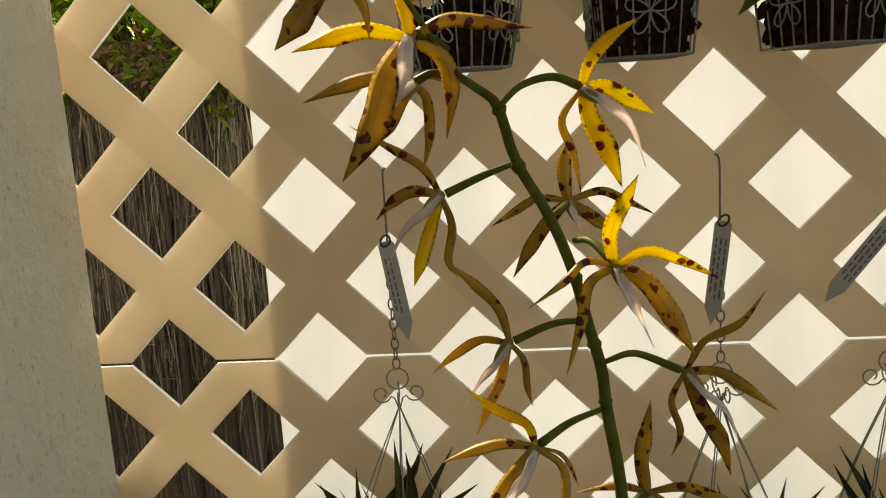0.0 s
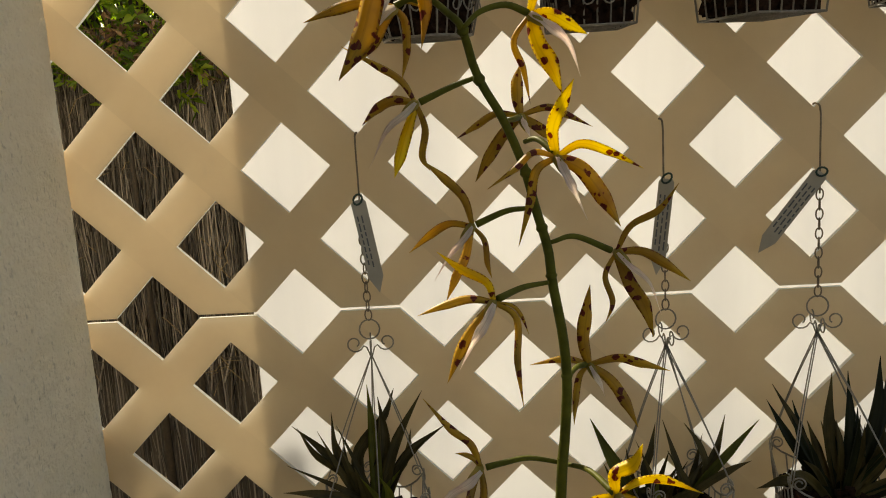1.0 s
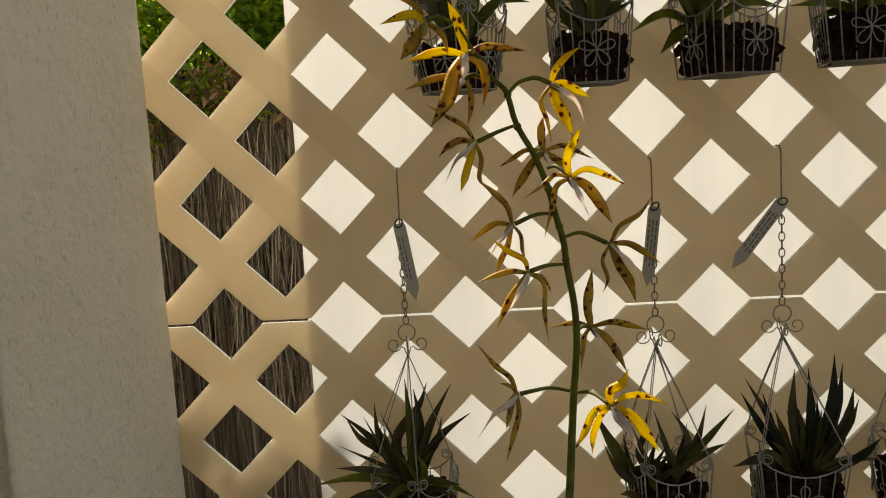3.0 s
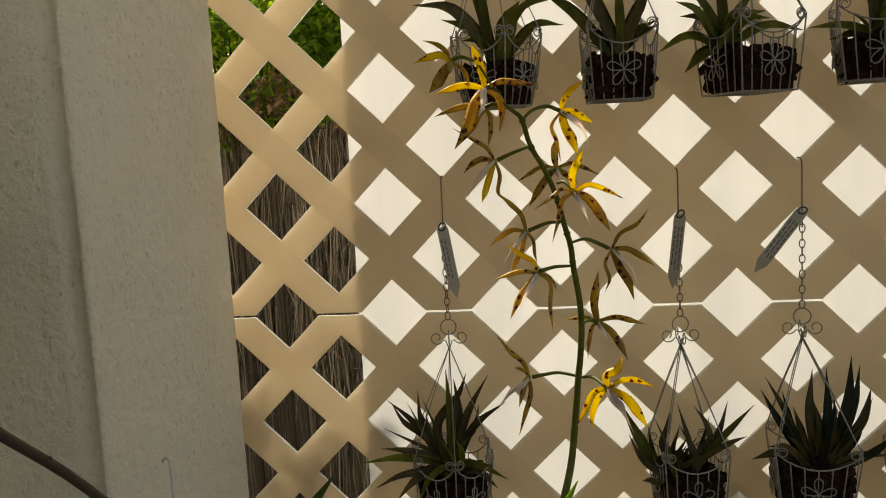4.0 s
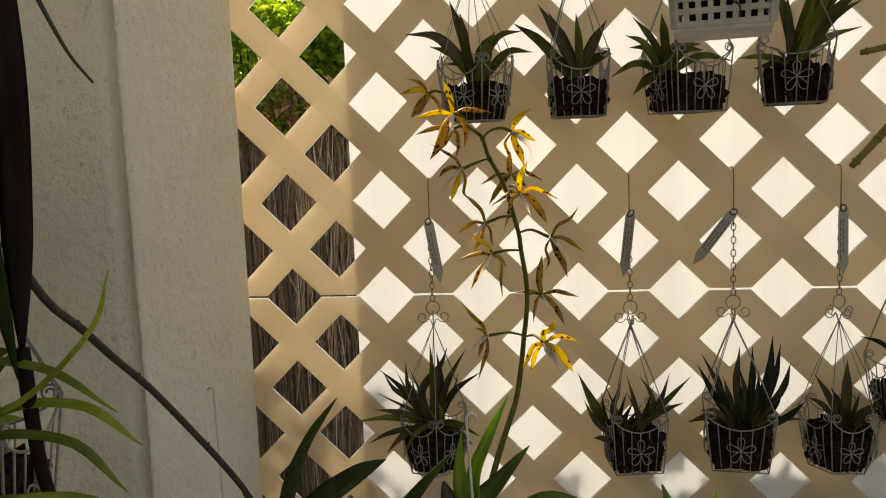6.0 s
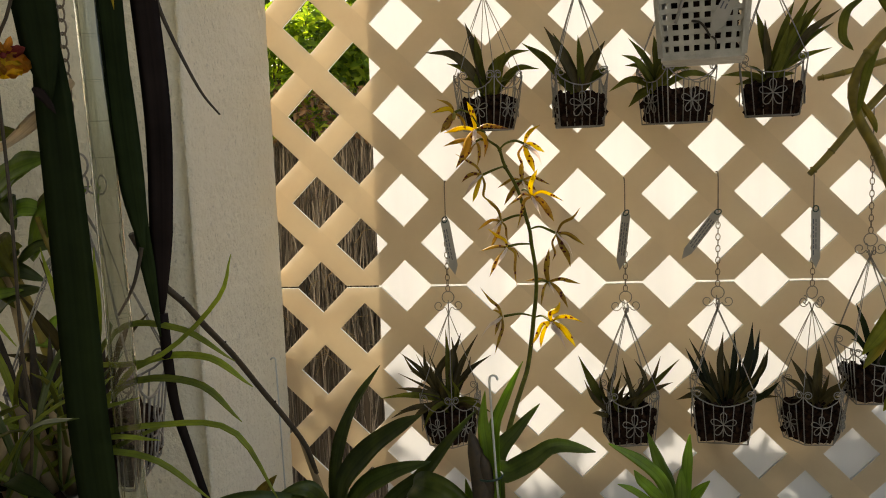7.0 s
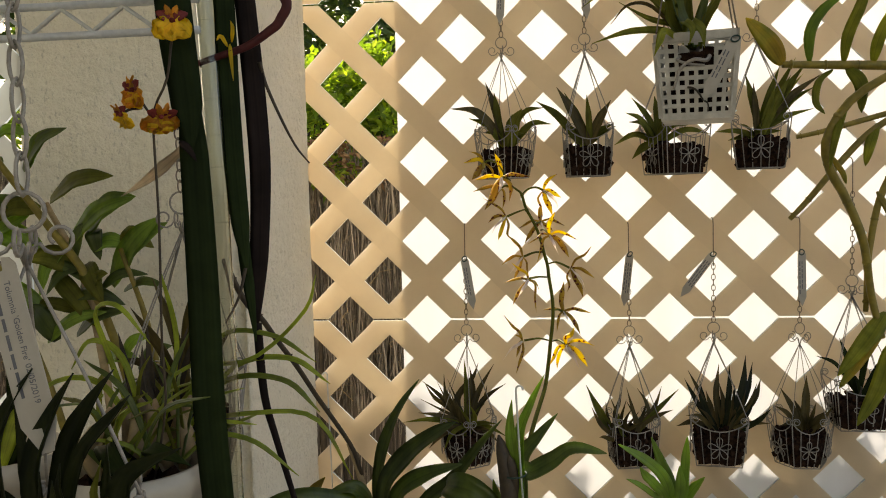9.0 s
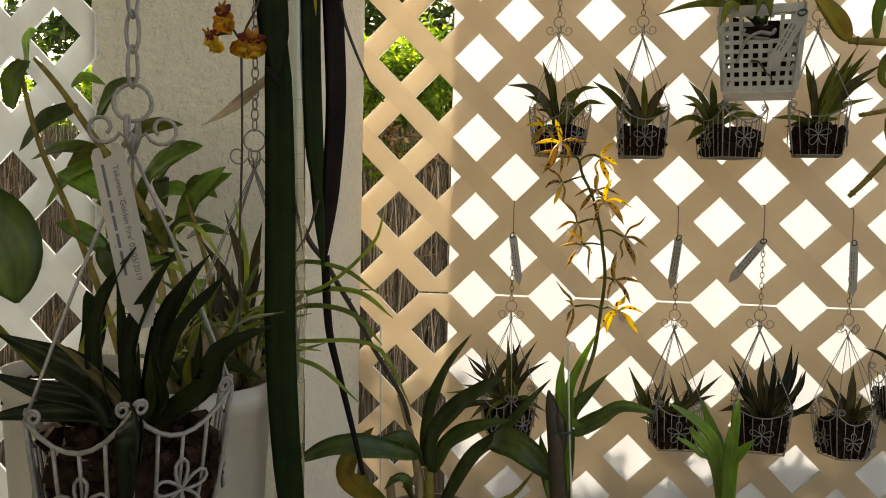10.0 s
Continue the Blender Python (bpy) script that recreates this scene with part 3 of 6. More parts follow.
solid("wall_west", Shape().box((-2.75, -3.2, -0.12), (-2.6, -0.30, 2.65)), WALL_PAINT, "unseen grey stucco wall, added to shape the patio light", "wall", kind="structure")


def brush_fence():
    rng = random.Random(5)
    fence = thing("brush_fence", (0, 1.12, 0), "weathered brown brushwood fence of thin upright twigs", "fence", kind="structure")
    part("core", Shape().box((-4.0, 0.03, -0.13), (3.5, 0.08, 1.58)), BACKING, fence, "", False)
    s, front = Shape(), []
    for i in range(14500):
        x = rng.uniform(-2.9, 0.6) if i < 13600 else rng.uniform(-4, 3.5)
        y = rng.uniform(-0.035, 0.03)
        lean = rng.gauss(0, 0.034)
        z0 = rng.uniform(-0.13, 1.0) if i % 5 == 0 else rng.uniform(0.75, 1.5)
        z1 = min(1.64, z0 + rng.uniform(0.18, 0.6))
        if rng.random() < 0.3:
            z1 = rng.uniform(1.52, 1.66)
        r = 0.0007 + 0.0023 * rng.random() ** 1.8
        bow = rng.gauss(0, 0.009)
        line = [(x, y, z0), (x + lean * 0.5 + bow, y + rng.gauss(0, 0.006), (z0 + z1) / 2), (x + lean, y, z1)]
        if len(front) < 290 and -0.72 < x < -0.16 and y < -0.012 and z0 > 0.75:
            front.append(Shape().tube(line, [r, r, r * 0.6], 5))
        else:
            s.tube(line, [r, r, r * 0.6], 3)
    tagged(part("twigs", s, TWIGS, fence, "", False), kind="stuff")
    for shape in front:
        part("twig", shape, TWIGS, fence, "", False)
    for z in (0.35, 0.85, 1.32):
        w = Shape().tube([(-4 + 0.25 * k, -0.042 + rng.uniform(-0.003, 0.003), z + rng.uniform(-0.006, 0.006)) for k in range(31)], 0.0012, 4)
        part("wire", w, RUST, fence, "thin tie wire")
    d = Shape()
    for i in range(320):
        x, z = rng.uniform(-1.9, 0.3), rng.uniform(0.7, 1.6)
        a = rng.uniform(-1.2, 1.2)
        l = rng.uniform(0.02, 0.09)
        d.tube([(x, -0.05, z), (x + l * math.sin(a) * 0.5, -0.055, z + l * 0.5), (x + l * math.sin(a) + 0.02, -0.05, z + l * math.cos(a))], rng.uniform(0.0006, 0.0013), 4)
    tagged(part("stray_straw", d, PALE_CANE, fence, "", False), kind="stuff")


brush_fence()


def sprig(shape, base, way, length, leaf, rng, count=9):
    """A twig with pairs of pointed leaves."""
    d = Vector(way).normalized()
    b = Vector(base)
    for k in range(count):
        p = b + d * length * (0.15 + 0.85 * k / count) + Vector((rng.gauss(0, 0.004), rng.gauss(0, 0.004), rng.gauss(0, 0.004)))
        q = Vector((rng.gauss(0, 1), rng.gauss(0, 1), rng.gauss(0.15, 0.6))).normalized()
        q = (q + d * 0.6).normalized()
        l = leaf * rng.uniform(0.6, 1.25)
        side = q.cross(Vector((rng.gauss(0, 1), rng.gauss(0, 1), rng.gauss(0, 1)))).normalized() * l * 0.22
        m = p + q * l * 0.45
        e = p + q * l + Vector((0, 0, -l * 0.18))
        up = side.cross(q) * 0.18
        shape.add([p, m - side + up, e, m + side + up, m - up * 0.4], [(0, 1, 4), (1, 2, 4), (2, 3, 4), (3, 0, 4)])


def shrub(name, label, centre, size, twigs, leaf, seed, material=FOLIAGE, root=None):
    """A leafy shrub or climber: limbs, and many small leaves along sprigs, with gaps."""
    rng = random.Random(seed)
    cx, cy, cz = centre
    foot = Vector(root) if root else Vector((cx, cy, -0.14))
    ob = thing(name, foot, label, "shrub", "garden shrubs")
    limbs, leaves = Shape(), Shape()
    top = Vector(centre) - foot
    limbs.tube(curve([(0, 0, 0), (top.x * 0.3, top.y * 0.3, top.z * 0.5), (top.x, top.y, top.z)], 8), [0.016 - 0.0016 * k for k in range(8)], 6)
    for i in range(twigs):
        a = Vector((rng.gauss(0, 1), rng.gauss(0, 1), rng.gauss(0, 1))).normalized()
        rr = rng.uniform(0.25, 1.0) ** 0.6
        lump = 0.75 + 0.5 * noise.noise(a * 2.3 + Vector((seed, 0, 0)))
        p = top + Vector((a.x * size[0], a.y * size[1], a.z * size[2])) * rr * lump
        way = Vector((a.x, a.y, a.z * 0.6 + 0.35)) + Vector((rng.gauss(0, 0.5), rng.gauss(0, 0.5), rng.gauss(0, 0.5)))
        sprig(leaves, p, way, leaf * rng.uniform(1.2, 2.6), leaf, rng, rng.randint(6, 11))
        if i % 9 == 0 and size[1] > 0.05:
            limbs.tube(curve([top * 0.8, (top * 0.8 + p) * 0.5 + Vector((0, 0, 0.02)), p], 5), [0.006, 0.005, 0.004, 0.003, 0.002], 4)
    tagged(part("branchwork", limbs, BROWN_STEM, ob), kind="stuff")
    tagged(part("leaves", leaves, material, ob, "", False), kind="stuff")
    return ob


shrub("garden_shrub", "leafy green shrub growing over the brush fence", (-0.62, 1.20, 1.76), (0.50, 0.14, 0.17), 520, 0.042, 11)
shrub("garden_shrub", "leafy green shrub with sunlit yellow-green tips", (-0.25, 1.32, 1.82), (0.34, 0.18, 0.20), 420, 0.042, 12)
shrub("garden_shrub", "leafy green shrub growing over the brush fence", (-1.5, 1.3, 1.66), (0.60, 0.2, 0.26), 520, 0.045, 13)
shrub("garden_shrub", "dense green hedge beyond the brush fence", (-0.7, 1.9, 1.75), (0.9, 0.25, 0.34), 620, 0.05, 19)
shrub("climbing_weed", "green climbing weed hanging down the brush fence", (-0.60, 1.045, 1.56), (0.34, 0.02, 0.12), 75, 0.034, 14, root=(-0.6, 1.055, -0.14))
shrub("climbing_weed", "dry brown tangle along the brush fence top", (-0.5, 1.05, 1.58), (0.40, 0.03, 0.09), 90, 0.03, 15, DRY_LEAF, root=(-0.5, 1.06, -0.14))
shrub("garden_shrub", "tall thin shrub above the brush fence", (-1.10, 1.32, 2.16), (0.22, 0.2, 0.30), 100, 0.045, 23)
shrub("garden_tree", "tall dark tree beyond the brush fence", (-3.6, 5.6, 3.1), (2.0, 1.0, 1.7), 900, 0.14, 16, FAR_FOLIAGE)
shrub("garden_tree", "tall dark tree beyond the brush fence", (-1.2, 6.6, 3.1), (1.9, 1.0, 1.6), 900, 0.14, 17, FAR_FOLIAGE)
shrub("garden_shrub", "leafy shrub behind the plastic sheet", (0.26, 0.46, 1.10), (0.30, 0.10, 0.28), 110, 0.055, 18)
shrub("garden_shrub", "leafy shrub behind the plastic sheet", (0.62, 0.40, 1.10), (0.26, 0.10, 0.32), 110, 0.055, 20)

# ---- hanging wire baskets ----


def circle(c, r, ax, ay, n=14, a0=0.0, a1=2 * math.pi):
    c, ax, ay = Vector(c), Vector(ax), Vector(ay)
    return [c + ax * (r * math.cos(a0 + (a1 - a0) * k / n)) + ay * (r * math.sin(a0 + (a1 - a0) * k / n)) for k in range(n + (0 if abs(a1 - a0) > 6.28 else 1))]


def spiral(c, r, ax, ay, turns=1.35, n=16, start=0.0):
    c, ax, ay = Vector(c), Vector(ax), Vector(ay)
    return [c + (ax * math.cos(start + 2 * math.pi * turns * k / n) + ay * math.sin(start + 2 * math.pi * turns * k / n)) * r * (1 - 0.62 * k / n) for k in range(n + 1)]


def link_chain(parent, points_from, length, link=0.0125, wire=0.0008, material=None, across=0.0035):
    """Links hanging straight down from points_from, every second one turned."""
    x, y, z = points_from
    count = max(1, int(length / (link * 0.78)))
    for k in range(count):
        c = Vector((x, y, z - (k + 0.5) * length / count))
        side = Vector((1, 0, 0)) if k % 2 == 0 else Vector((0.25, 0.97, 0))
        pts = []
        for i in range(12):
            a = 2 * math.pi * i / 12
            pts.append(c + side * (across * math.cos(a)) + Vector((0, 0, 0.5 * length / count * 1.2 * math.sin(a))))
        part("chain_link", Shape().tube(pts, wire, 5, True), material or RUST, parent)


def wire_basket(label, sides, top, bottom, loc, turn, group="hanging wire baskets", wire=0.00082, material=None, fill=0.78, scroll=0.0068, chain=0.0, stem=0.0, apex=(0.0, 0.0), hang=0.236, lean=0.0, hung_at=None):
    """A tapered basket of bent wire: scalloped rim, flower on each side, scrolls at the corners, hanger above."""
    material = material or WIRE
    ob = thing("wire_basket", loc, label, "hanging basket", group)
    rng = random.Random(int(abs(loc[0]) * 1000) + sides)
    H, PEAK, APEX = 0.064, 0.084, hang
    ang = [radians(turn) + math.pi / sides + 2 * math.pi * k / sides for k in range(sides)]
    up = Vector((0, 0, 1))
    low = [Vector((bottom * math.cos(a), bottom * math.sin(a), lean * bottom * math.cos(a))) for a in ang]
    high = [Vector((top * math.cos(a), top * math.sin(a), PEAK + lean * top * math.cos(a))) for a in ang]
    part("base_ring", Shape().tube([p for p in low], wire * 1.3, 6, True), material, ob)
    for k in range(-3, 4):
        w = bottom * 0.72 * math.cos(k / 3.6 * 1.2)
        grid = Shape().tube([(-w, k / 3.6 * bottom * 0.72, 0), (w, k / 3.6 * bottom * 0.72, 0)], wire * 0.8, 4)
        part("base_wire", grid, material, ob)
    rim = []
    for k in range(sides):
        a, b = high[k], high[(k + 1) % sides]
        for i in range(8):
            f = i / 8
            p = a.lerp(b, f)
            dip = (PEAK - H) * math.sin(math.pi * f) ** 0.8
            shrink = 1 - dip * 0.9
            rim.append(Vector((p.x * shrink, p.y * shrink, p.z - dip)))
    part("rim", Shape().tube(rim, wire * 1.2, 6, True), material, ob)
    bars = 4 if sides == 6 else 6
    for k in range(sides):
        a0, b0, a1, b1 = low[k], low[(k + 1) % sides], high[k], high[(k + 1) % sides]
        for i in range(bars):
            f = i / bars
            q = a1.lerp(b1, f)
            dip = (PEAK - H) * math.sin(math.pi * f) ** 0.8
            q = Vector((q.x * (1 - dip * 0.9), q.y * (1 - dip * 0.9), q.z - dip))
            p = a0.lerp(b0, f)
            mid = (p + q) * 0.5 * 1.0 + Vector((p.x + q.x, p.y + q.y, 0)) * (0.02 if sides == 6 else 0.004)
            part("upright", Shape().tube(curve([p, mid, q], 5), wire * (1.25 if i == 0 else 1.0), 5), material, ob)
        centre = (a0 + b0 + a1 + b1) * 0.25
        centre.z = 0.034 + lean * centre.x
        out = Vector((centre.x, centre.y, 0)).normalized()
        along = (b1 - a1).normalized()
        rise = up
        size = 0.0205 if sides == 4 else 0.0165
        flower = Shape()
        hub = centre + out * 0.0042
        for j in range(5):
            w = math.pi / 2 + 2 * math.pi * j / 5
            d = along * math.cos(w) + rise * math.sin(w)
            e = along * -math.sin(w) + rise * math.cos(w)
            loop = []
            for i in range(11):
                t = 2 * math.pi * i / 11
                s = (1 - math.cos(t)) / 2
                loop.append(hub + d * (size * s) + e * (size * 0.30 * math.sin(t) * (0.35 + 0.75 * s)))
            flower.tube(loop, wire * 0.95, 5, True)
        part("wire_flower", flower, material, ob)
        for sgn in (1, -1):
            c = high[k] + Vector((0, 0, 0.002))
            ax = (high[(k + sgn) % sides] - high[k]).normalized()
            part("scroll", Shape().tube(spiral(c + ax * (scroll + 0.0007) + Vector((0, 0, -0.001)), scroll, -ax, up, 1.4, 18, 0.4), wire, 5), material, ob)
        for sgn in () if hung_at and k not in hung_at else (0.0012, -0.0012) if sides == 4 else (0.0,):
            base = high[k] + along * sgn
            tip = Vector((apex[0] + sgn * 0.8, apex[1], APEX - 0.012))
            bow = (base + tip) * 0.5 + Vector((base.x, base.y, 0)) * 0.03
            part("hanger_wire", Shape().tube(curve([base, bow, tip], 9), wire * 0.85, 5), material, ob)
    twist = radians(turn) * 0.7
    ax = Vector((math.cos(twist), math.sin(twist), 0))
    ay = Vector((-math.sin(twist), math.cos(twist), 0))
    for d in (ax, -ax, ay, -ay):
        pts = [Vector((*apex, APEX - 0.016)), Vector((*apex, APEX - 0.004)) + d * 0.004] + spiral(Vector((*apex, APEX + 0.001)) + d * 0.0165, 0.0098, -d, up, -1.1, 14, -0.3)
        part("top_scroll", Shape().tube(pts, wire, 5), material, ob)
    part("hook_ring", Shape().tube(circle((*apex, APEX + 0.0155), 0.0105, ax, up, 16), wire * 1.05, 6, True), material, ob)
    if chain:
        link_chain(ob, (*apex, APEX + 0.026 + chain), chain)
    if stem:
        x, y, z = *apex, APEX + 0.026 + chain
        reach = -loc[1] + THICK * 0.5
        pts = [(x, y, z - 0.004), (x, y + 0.001, z + stem * 0.5), (x, y + 0.002, z + stem - 0.004), (x, reach - 0.007, z + stem + 0.002), (x, reach, z + stem + 0.001)]
        part("hook_wire", Shape().tube(curve(pts, 12), 0.0010, 5), RUST, ob, "thin rusty hook wire")
    bark = Shape()
    span = 2 * math.pi / sides

    def edge_at(a, z):
        """Distance of the wire wall from the axis."""
        f = (a - ang[0]) % span - span / 2
        return (bottom + (top - bottom) * z / PEAK) * math.cos(span / 2) / math.cos(f)

    n_round, heights = sides * 8, (0.002, 0.012, 0.022, 0.032, 0.042, H * fill * 0.86)
    rings = []
    for z in heights:
        for k in range(n_round):
            a = ang[0] + 2 * math.pi * k / n_round
            r = edge_at(a, z) * rng.uniform(0.84, 0.93)
            rings.append((r * math.cos(a), r * math.sin(a), z + rng.uniform(-0.002, 0.002)))
    rings += [(0, 0, 0.002), (0, 0, H * fill * 0.9)]
    last = len(rings) - 1
    faces = [(i * n_round + k, i * n_round + (k + 1) % n_round, (i + 1) * n_round + (k + 1) % n_round, (i + 1) * n_round + k) for i in range(len(heights) - 1) for k in range(n_round)]
    faces += [((k + 1) % n_round, k, last - 1) for k in range(n_round)] + [((len(heights) - 1) * n_round + k, (len(heights) - 1) * n_round + (k + 1) % n_round, last) for k in range(n_round)]
    bark.add(rings, faces)
    for k in range(230):
        a, zz = rng.uniform(0, 2 * math.pi), rng.uniform(0.006, H * fill * 0.95)
        rr = edge_at(a, zz) * rng.uniform(0.82, 0.92)
        if k >= 170:
            zz, rr = H * fill * rng.uniform(0.84, 1.04), rr * rng.random() ** 0.5
        bark.chunk((rr * math.cos(a), rr * math.sin(a), zz), rng.uniform(0.0030, 0.0065), rng)
    tagged(part("bark_fill", bark, BARK, ob, "dark brown bark chips", False), kind="stuff")
    return ob


UP, LOW, NEAR_WALL = 1.487, 0.969, -0.066
UNIT = PITCH / 2
SQ = dict(sides=4, top=0.0680, bottom=0.0540)
SQ_SMALL = dict(sides=4, top=0.0625, bottom=0.0535)
SQ_SLIM = dict(sides=4, top=0.0570, bottom=0.0485)
HX = dict(sides=6, top=0.0590, bottom=0.0430)
GREY = "grey painted wire hanging basket with flower motifs, "
wire_basket(GREY + "filled with bark", loc=(0.158, NEAR_WALL, UP), turn=14, apex=(2 * UNIT - 0.158, 0.048), chain=0.115, stem=0.071, **HX)
wire_basket(GREY + "square, filled with bark", loc=(0.305, NEAR_WALL, UP), turn=4, apex=(4 * UNIT - 0.305, 0.048), chain=0.115, stem=0.071, **SQ_SLIM)
wire_basket(GREY + "square, turned aside", loc=(0.456, NEAR_WALL - 0.006, UP), turn=24, apex=(6 * UNIT - 0.456, 0.048), chain=0.115, stem=0.071, **SQ_SMALL)
wire_basket(GREY + "square, filled with bark", loc=(0.603, NEAR_WALL - 0.002, UP + 0.006), turn=-13, apex=(8 * UNIT - 0.603, 0.048), chain=0.115, stem=0.071, **SQ)
wire_basket(GREY + "half-full of bark", loc=(0.078, NEAR_WALL + 0.002, LOW - 0.008), turn=10, apex=(1 * UNIT - 0.078, 0.048), chain=0.108, stem=0.082, hang=0.225, fill=0.92, **HX)
wire_basket(GREY + "square, half-full of bark", loc=(0.379, NEAR_WALL, LOW - 0.004), turn=8, apex=(5 * UNIT - 0.379, 0.048), chain=0.108, stem=0.082, hang=0.217, fill=0.92, **SQ_SLIM)
wire_basket(GREY + "square, full of bark", loc=(0.530, NEAR_WALL, LOW + 0.002), turn=-8, apex=(7 * UNIT - 0.53, 0.048), chain=0.108, stem=0.082, hang=0.217, fill=0.92, **SQ)
wire_basket(GREY + "round, with brown bark", loc=(0.673, NEAR_WALL, LOW), turn=30, apex=(9 * UNIT - 0.673, 0.048), chain=0.108, stem=0.082, hang=0.217, fill=0.92, **HX)
wire_basket(GREY + "square, hung higher", loc=(0.769, NEAR_WALL, 1.036), turn=-3, apex=(0.007, 0.048), chain=0.150, stem=0.06, **SQ)


def hung_tag(loc, lean, yaw, label, bars=3, length=0.098):
    """A pointed plant tag of thin plastic on a wire hook, with lines of faded writing."""
    tag = thing("plant_tag", loc, label, "plant tag", "hanging plant tags")
    tag.rotation_euler = (0, radians(lean), radians(yaw))
    s = Shape()
    prism(s, [(-0.0075, -length + 0.017), (0, -length), (0.0075, -length + 0.017), (0.0075, -0.003), (0.0055, 0.0), (-0.0055, 0.0), (-0.0075, -0.003)], -0.0006, 0.0006)
    blade = part("tag_blade", s, TAG, tag, "", False)
    for k in range(bars):
        x = -0.0042 + 0.0042 * k
        b = Shape()
        z = -0.016
        rng = random.Random(k + int(loc[0] * 1000))
        while z > -length + 0.03:
            l = rng.uniform(0.003, 0.009)
            b.box((x - 0.0007, -0.00095, z - l), (x + 0.0007, -0.00062, z))
            z -= l + 0.0022
        part("writing_bar", b, INK, blade, "", False)
    part("tie", Shape().tube(circle((0, 0, 0.0005), 0.0046, (1, 0, 0.3), (0, 0.5, 1), 12), 0.0011, 5, True), TIE, tag, "dark twisted tie")
    return tag


TAGTEXT = "grey plastic plant tag with faded lettering, hung on a chain"
hung_tag((0.076, -0.026, 1.338), -9, 14, TAGTEXT, 2)
hung_tag((0.382, -0.027, 1.342), 7, -24, TAGTEXT)
hung_tag((0.531, -0.027, 1.340), 36, -12, "grey plastic plant tag with faded lettering, swung aside")
hung_tag((0.686, -0.027, 1.341), -1, 10, TAGTEXT, 2)
hung_tag((0.156, -0.027, 1.868), 3, 8, TAGTEXT, 2)
hung_tag((0.303, -0.027, 1.870), -4, -12, TAGTEXT, 2)

# ---- plants in the baskets ----


def rosette(loc, tips, width, seed, label, material=DARK_LEAF, extra=4, spread=0.05, rise=0.35, back=0.03, group="basket orchids"):
    """A tuft of strap leaves: each tip is (across, up, width factor)."""
    rng = random.Random(seed)
    plant = thing("basket_orchid", loc, label, "orchid", group)
    for dx, dz, f in tips:
        dy = rng.uniform(-1, 0.55) * back
        base = (rng.uniform(-0.008, 0.008), rng.uniform(-0.008, 0.008), -0.006)
        d = Vector((dx, dy, dz + 0.006)) - Vector(base)
        r = rise * (0.5 if dz > abs(dx) else 1.0) * rng.uniform(0.7, 1.2)
        s = Shape().blade(arch(base, d, r), width * f * 0.72, (0.35 * rng.uniform(-1, 1), -0.75, 0.65), 0.45, 0.0016, 12, "pointed", 0.05, rng.uniform(0, 6))
        part("leaf", s, material if rng.random() < 0.8 else RED_LEAF, plant)
    for k in range(extra):
        a = rng.uniform(0, 2 * math.pi)
        l = spread * rng.uniform(0.6, 1.1)
        d = Vector((l * math.cos(a), min(l * math.sin(a) * 0.6, 0.03), l * rng.uniform(0.3, 1.1)))
        s = Shape().blade(arch((0, 0, -0.006), d, rise), width * 0.72 * rng.uniform(0.7, 1.0), (0, -0.6, 0.8), 0.45, 0.0015, 9, "pointed")
        part("leaf", s, material, plant)
    part("crown", Shape().tube([(0, 0, -0.02), (0.001, 0, -0.004), (0, 0.001, 0.012)], [0.004, 0.006, 0.003], 7), BROWN_STEM, plant)
    return plant


Y1 = NEAR_WALL - 0.004
rosette((0.160, Y1, UP + 0.058), [(-0.098, 0.062, 1.15), (-0.066, 0.045, 0.9), (-0.036, 0.110, 1.0), (-0.02, 0.09, 0.9), (0.030, 0.058, 1.5), (0.068, 0.060, 0.9), (0.082, 0.032, 0.95), (0.012, 0.05, 1.3)], 0.022, 21, "dark green strap-leaved orchid in a wire basket", MID_LEAF)
rosette((0.303, Y1, UP + 0.056), [(-0.088, 0.076, 1.0), (-0.052, 0.096, 1.1), (-0.038, 0.088, 1.05), (0.0, 0.080, 0.8), (0.044, 0.072, 1.15), (0.048, 0.030, 1.0)], 0.022, 22, "strap-leaved orchid with upright leaves in a wire basket", MID_LEAF, extra=3, rise=0.12)
rosette((0.428, Y1, UP + 0.058), [(-0.044, 0.074, 0.8), (-0.058, 0.044, 0.9), (-0.076, -0.010, 0.9), (-0.006, 0.074, 0.8), (-0.046, -0.036, 1.1), (0.088, 0.004, 0.9), (0.03, 0.05, 0.8), (0.05, 0.02, 0.8)], 0.022, 23, "thin-leaved orchid spilling over its wire basket", MID_LEAF, extra=5)
rosette((0.598, Y1, UP + 0.062), [(-0.020, 0.102, 1.0), (0.108, 0.098, 1.0), (0.100, 0.078, 1.0), (0.098, 0.040, 0.9), (0.082, 0.120, 1.0), (0.022, 0.075, 1.1), (-0.072, 0.004, 0.9), (-0.05, -0.012, 0.9), (0.05, 0.095, 1.0), (0.06, 0.125, 0.9), (0.04, 0.115, 0.9), (0.078, 0.10, 0.8), (-0.01, 0.085, 0.8), (0.062, 0.05, 0.8)], 0.020, 24, "many-leaved orchid leaning out of its wire basket", MID_LEAF, extra=3, rise=0.12)

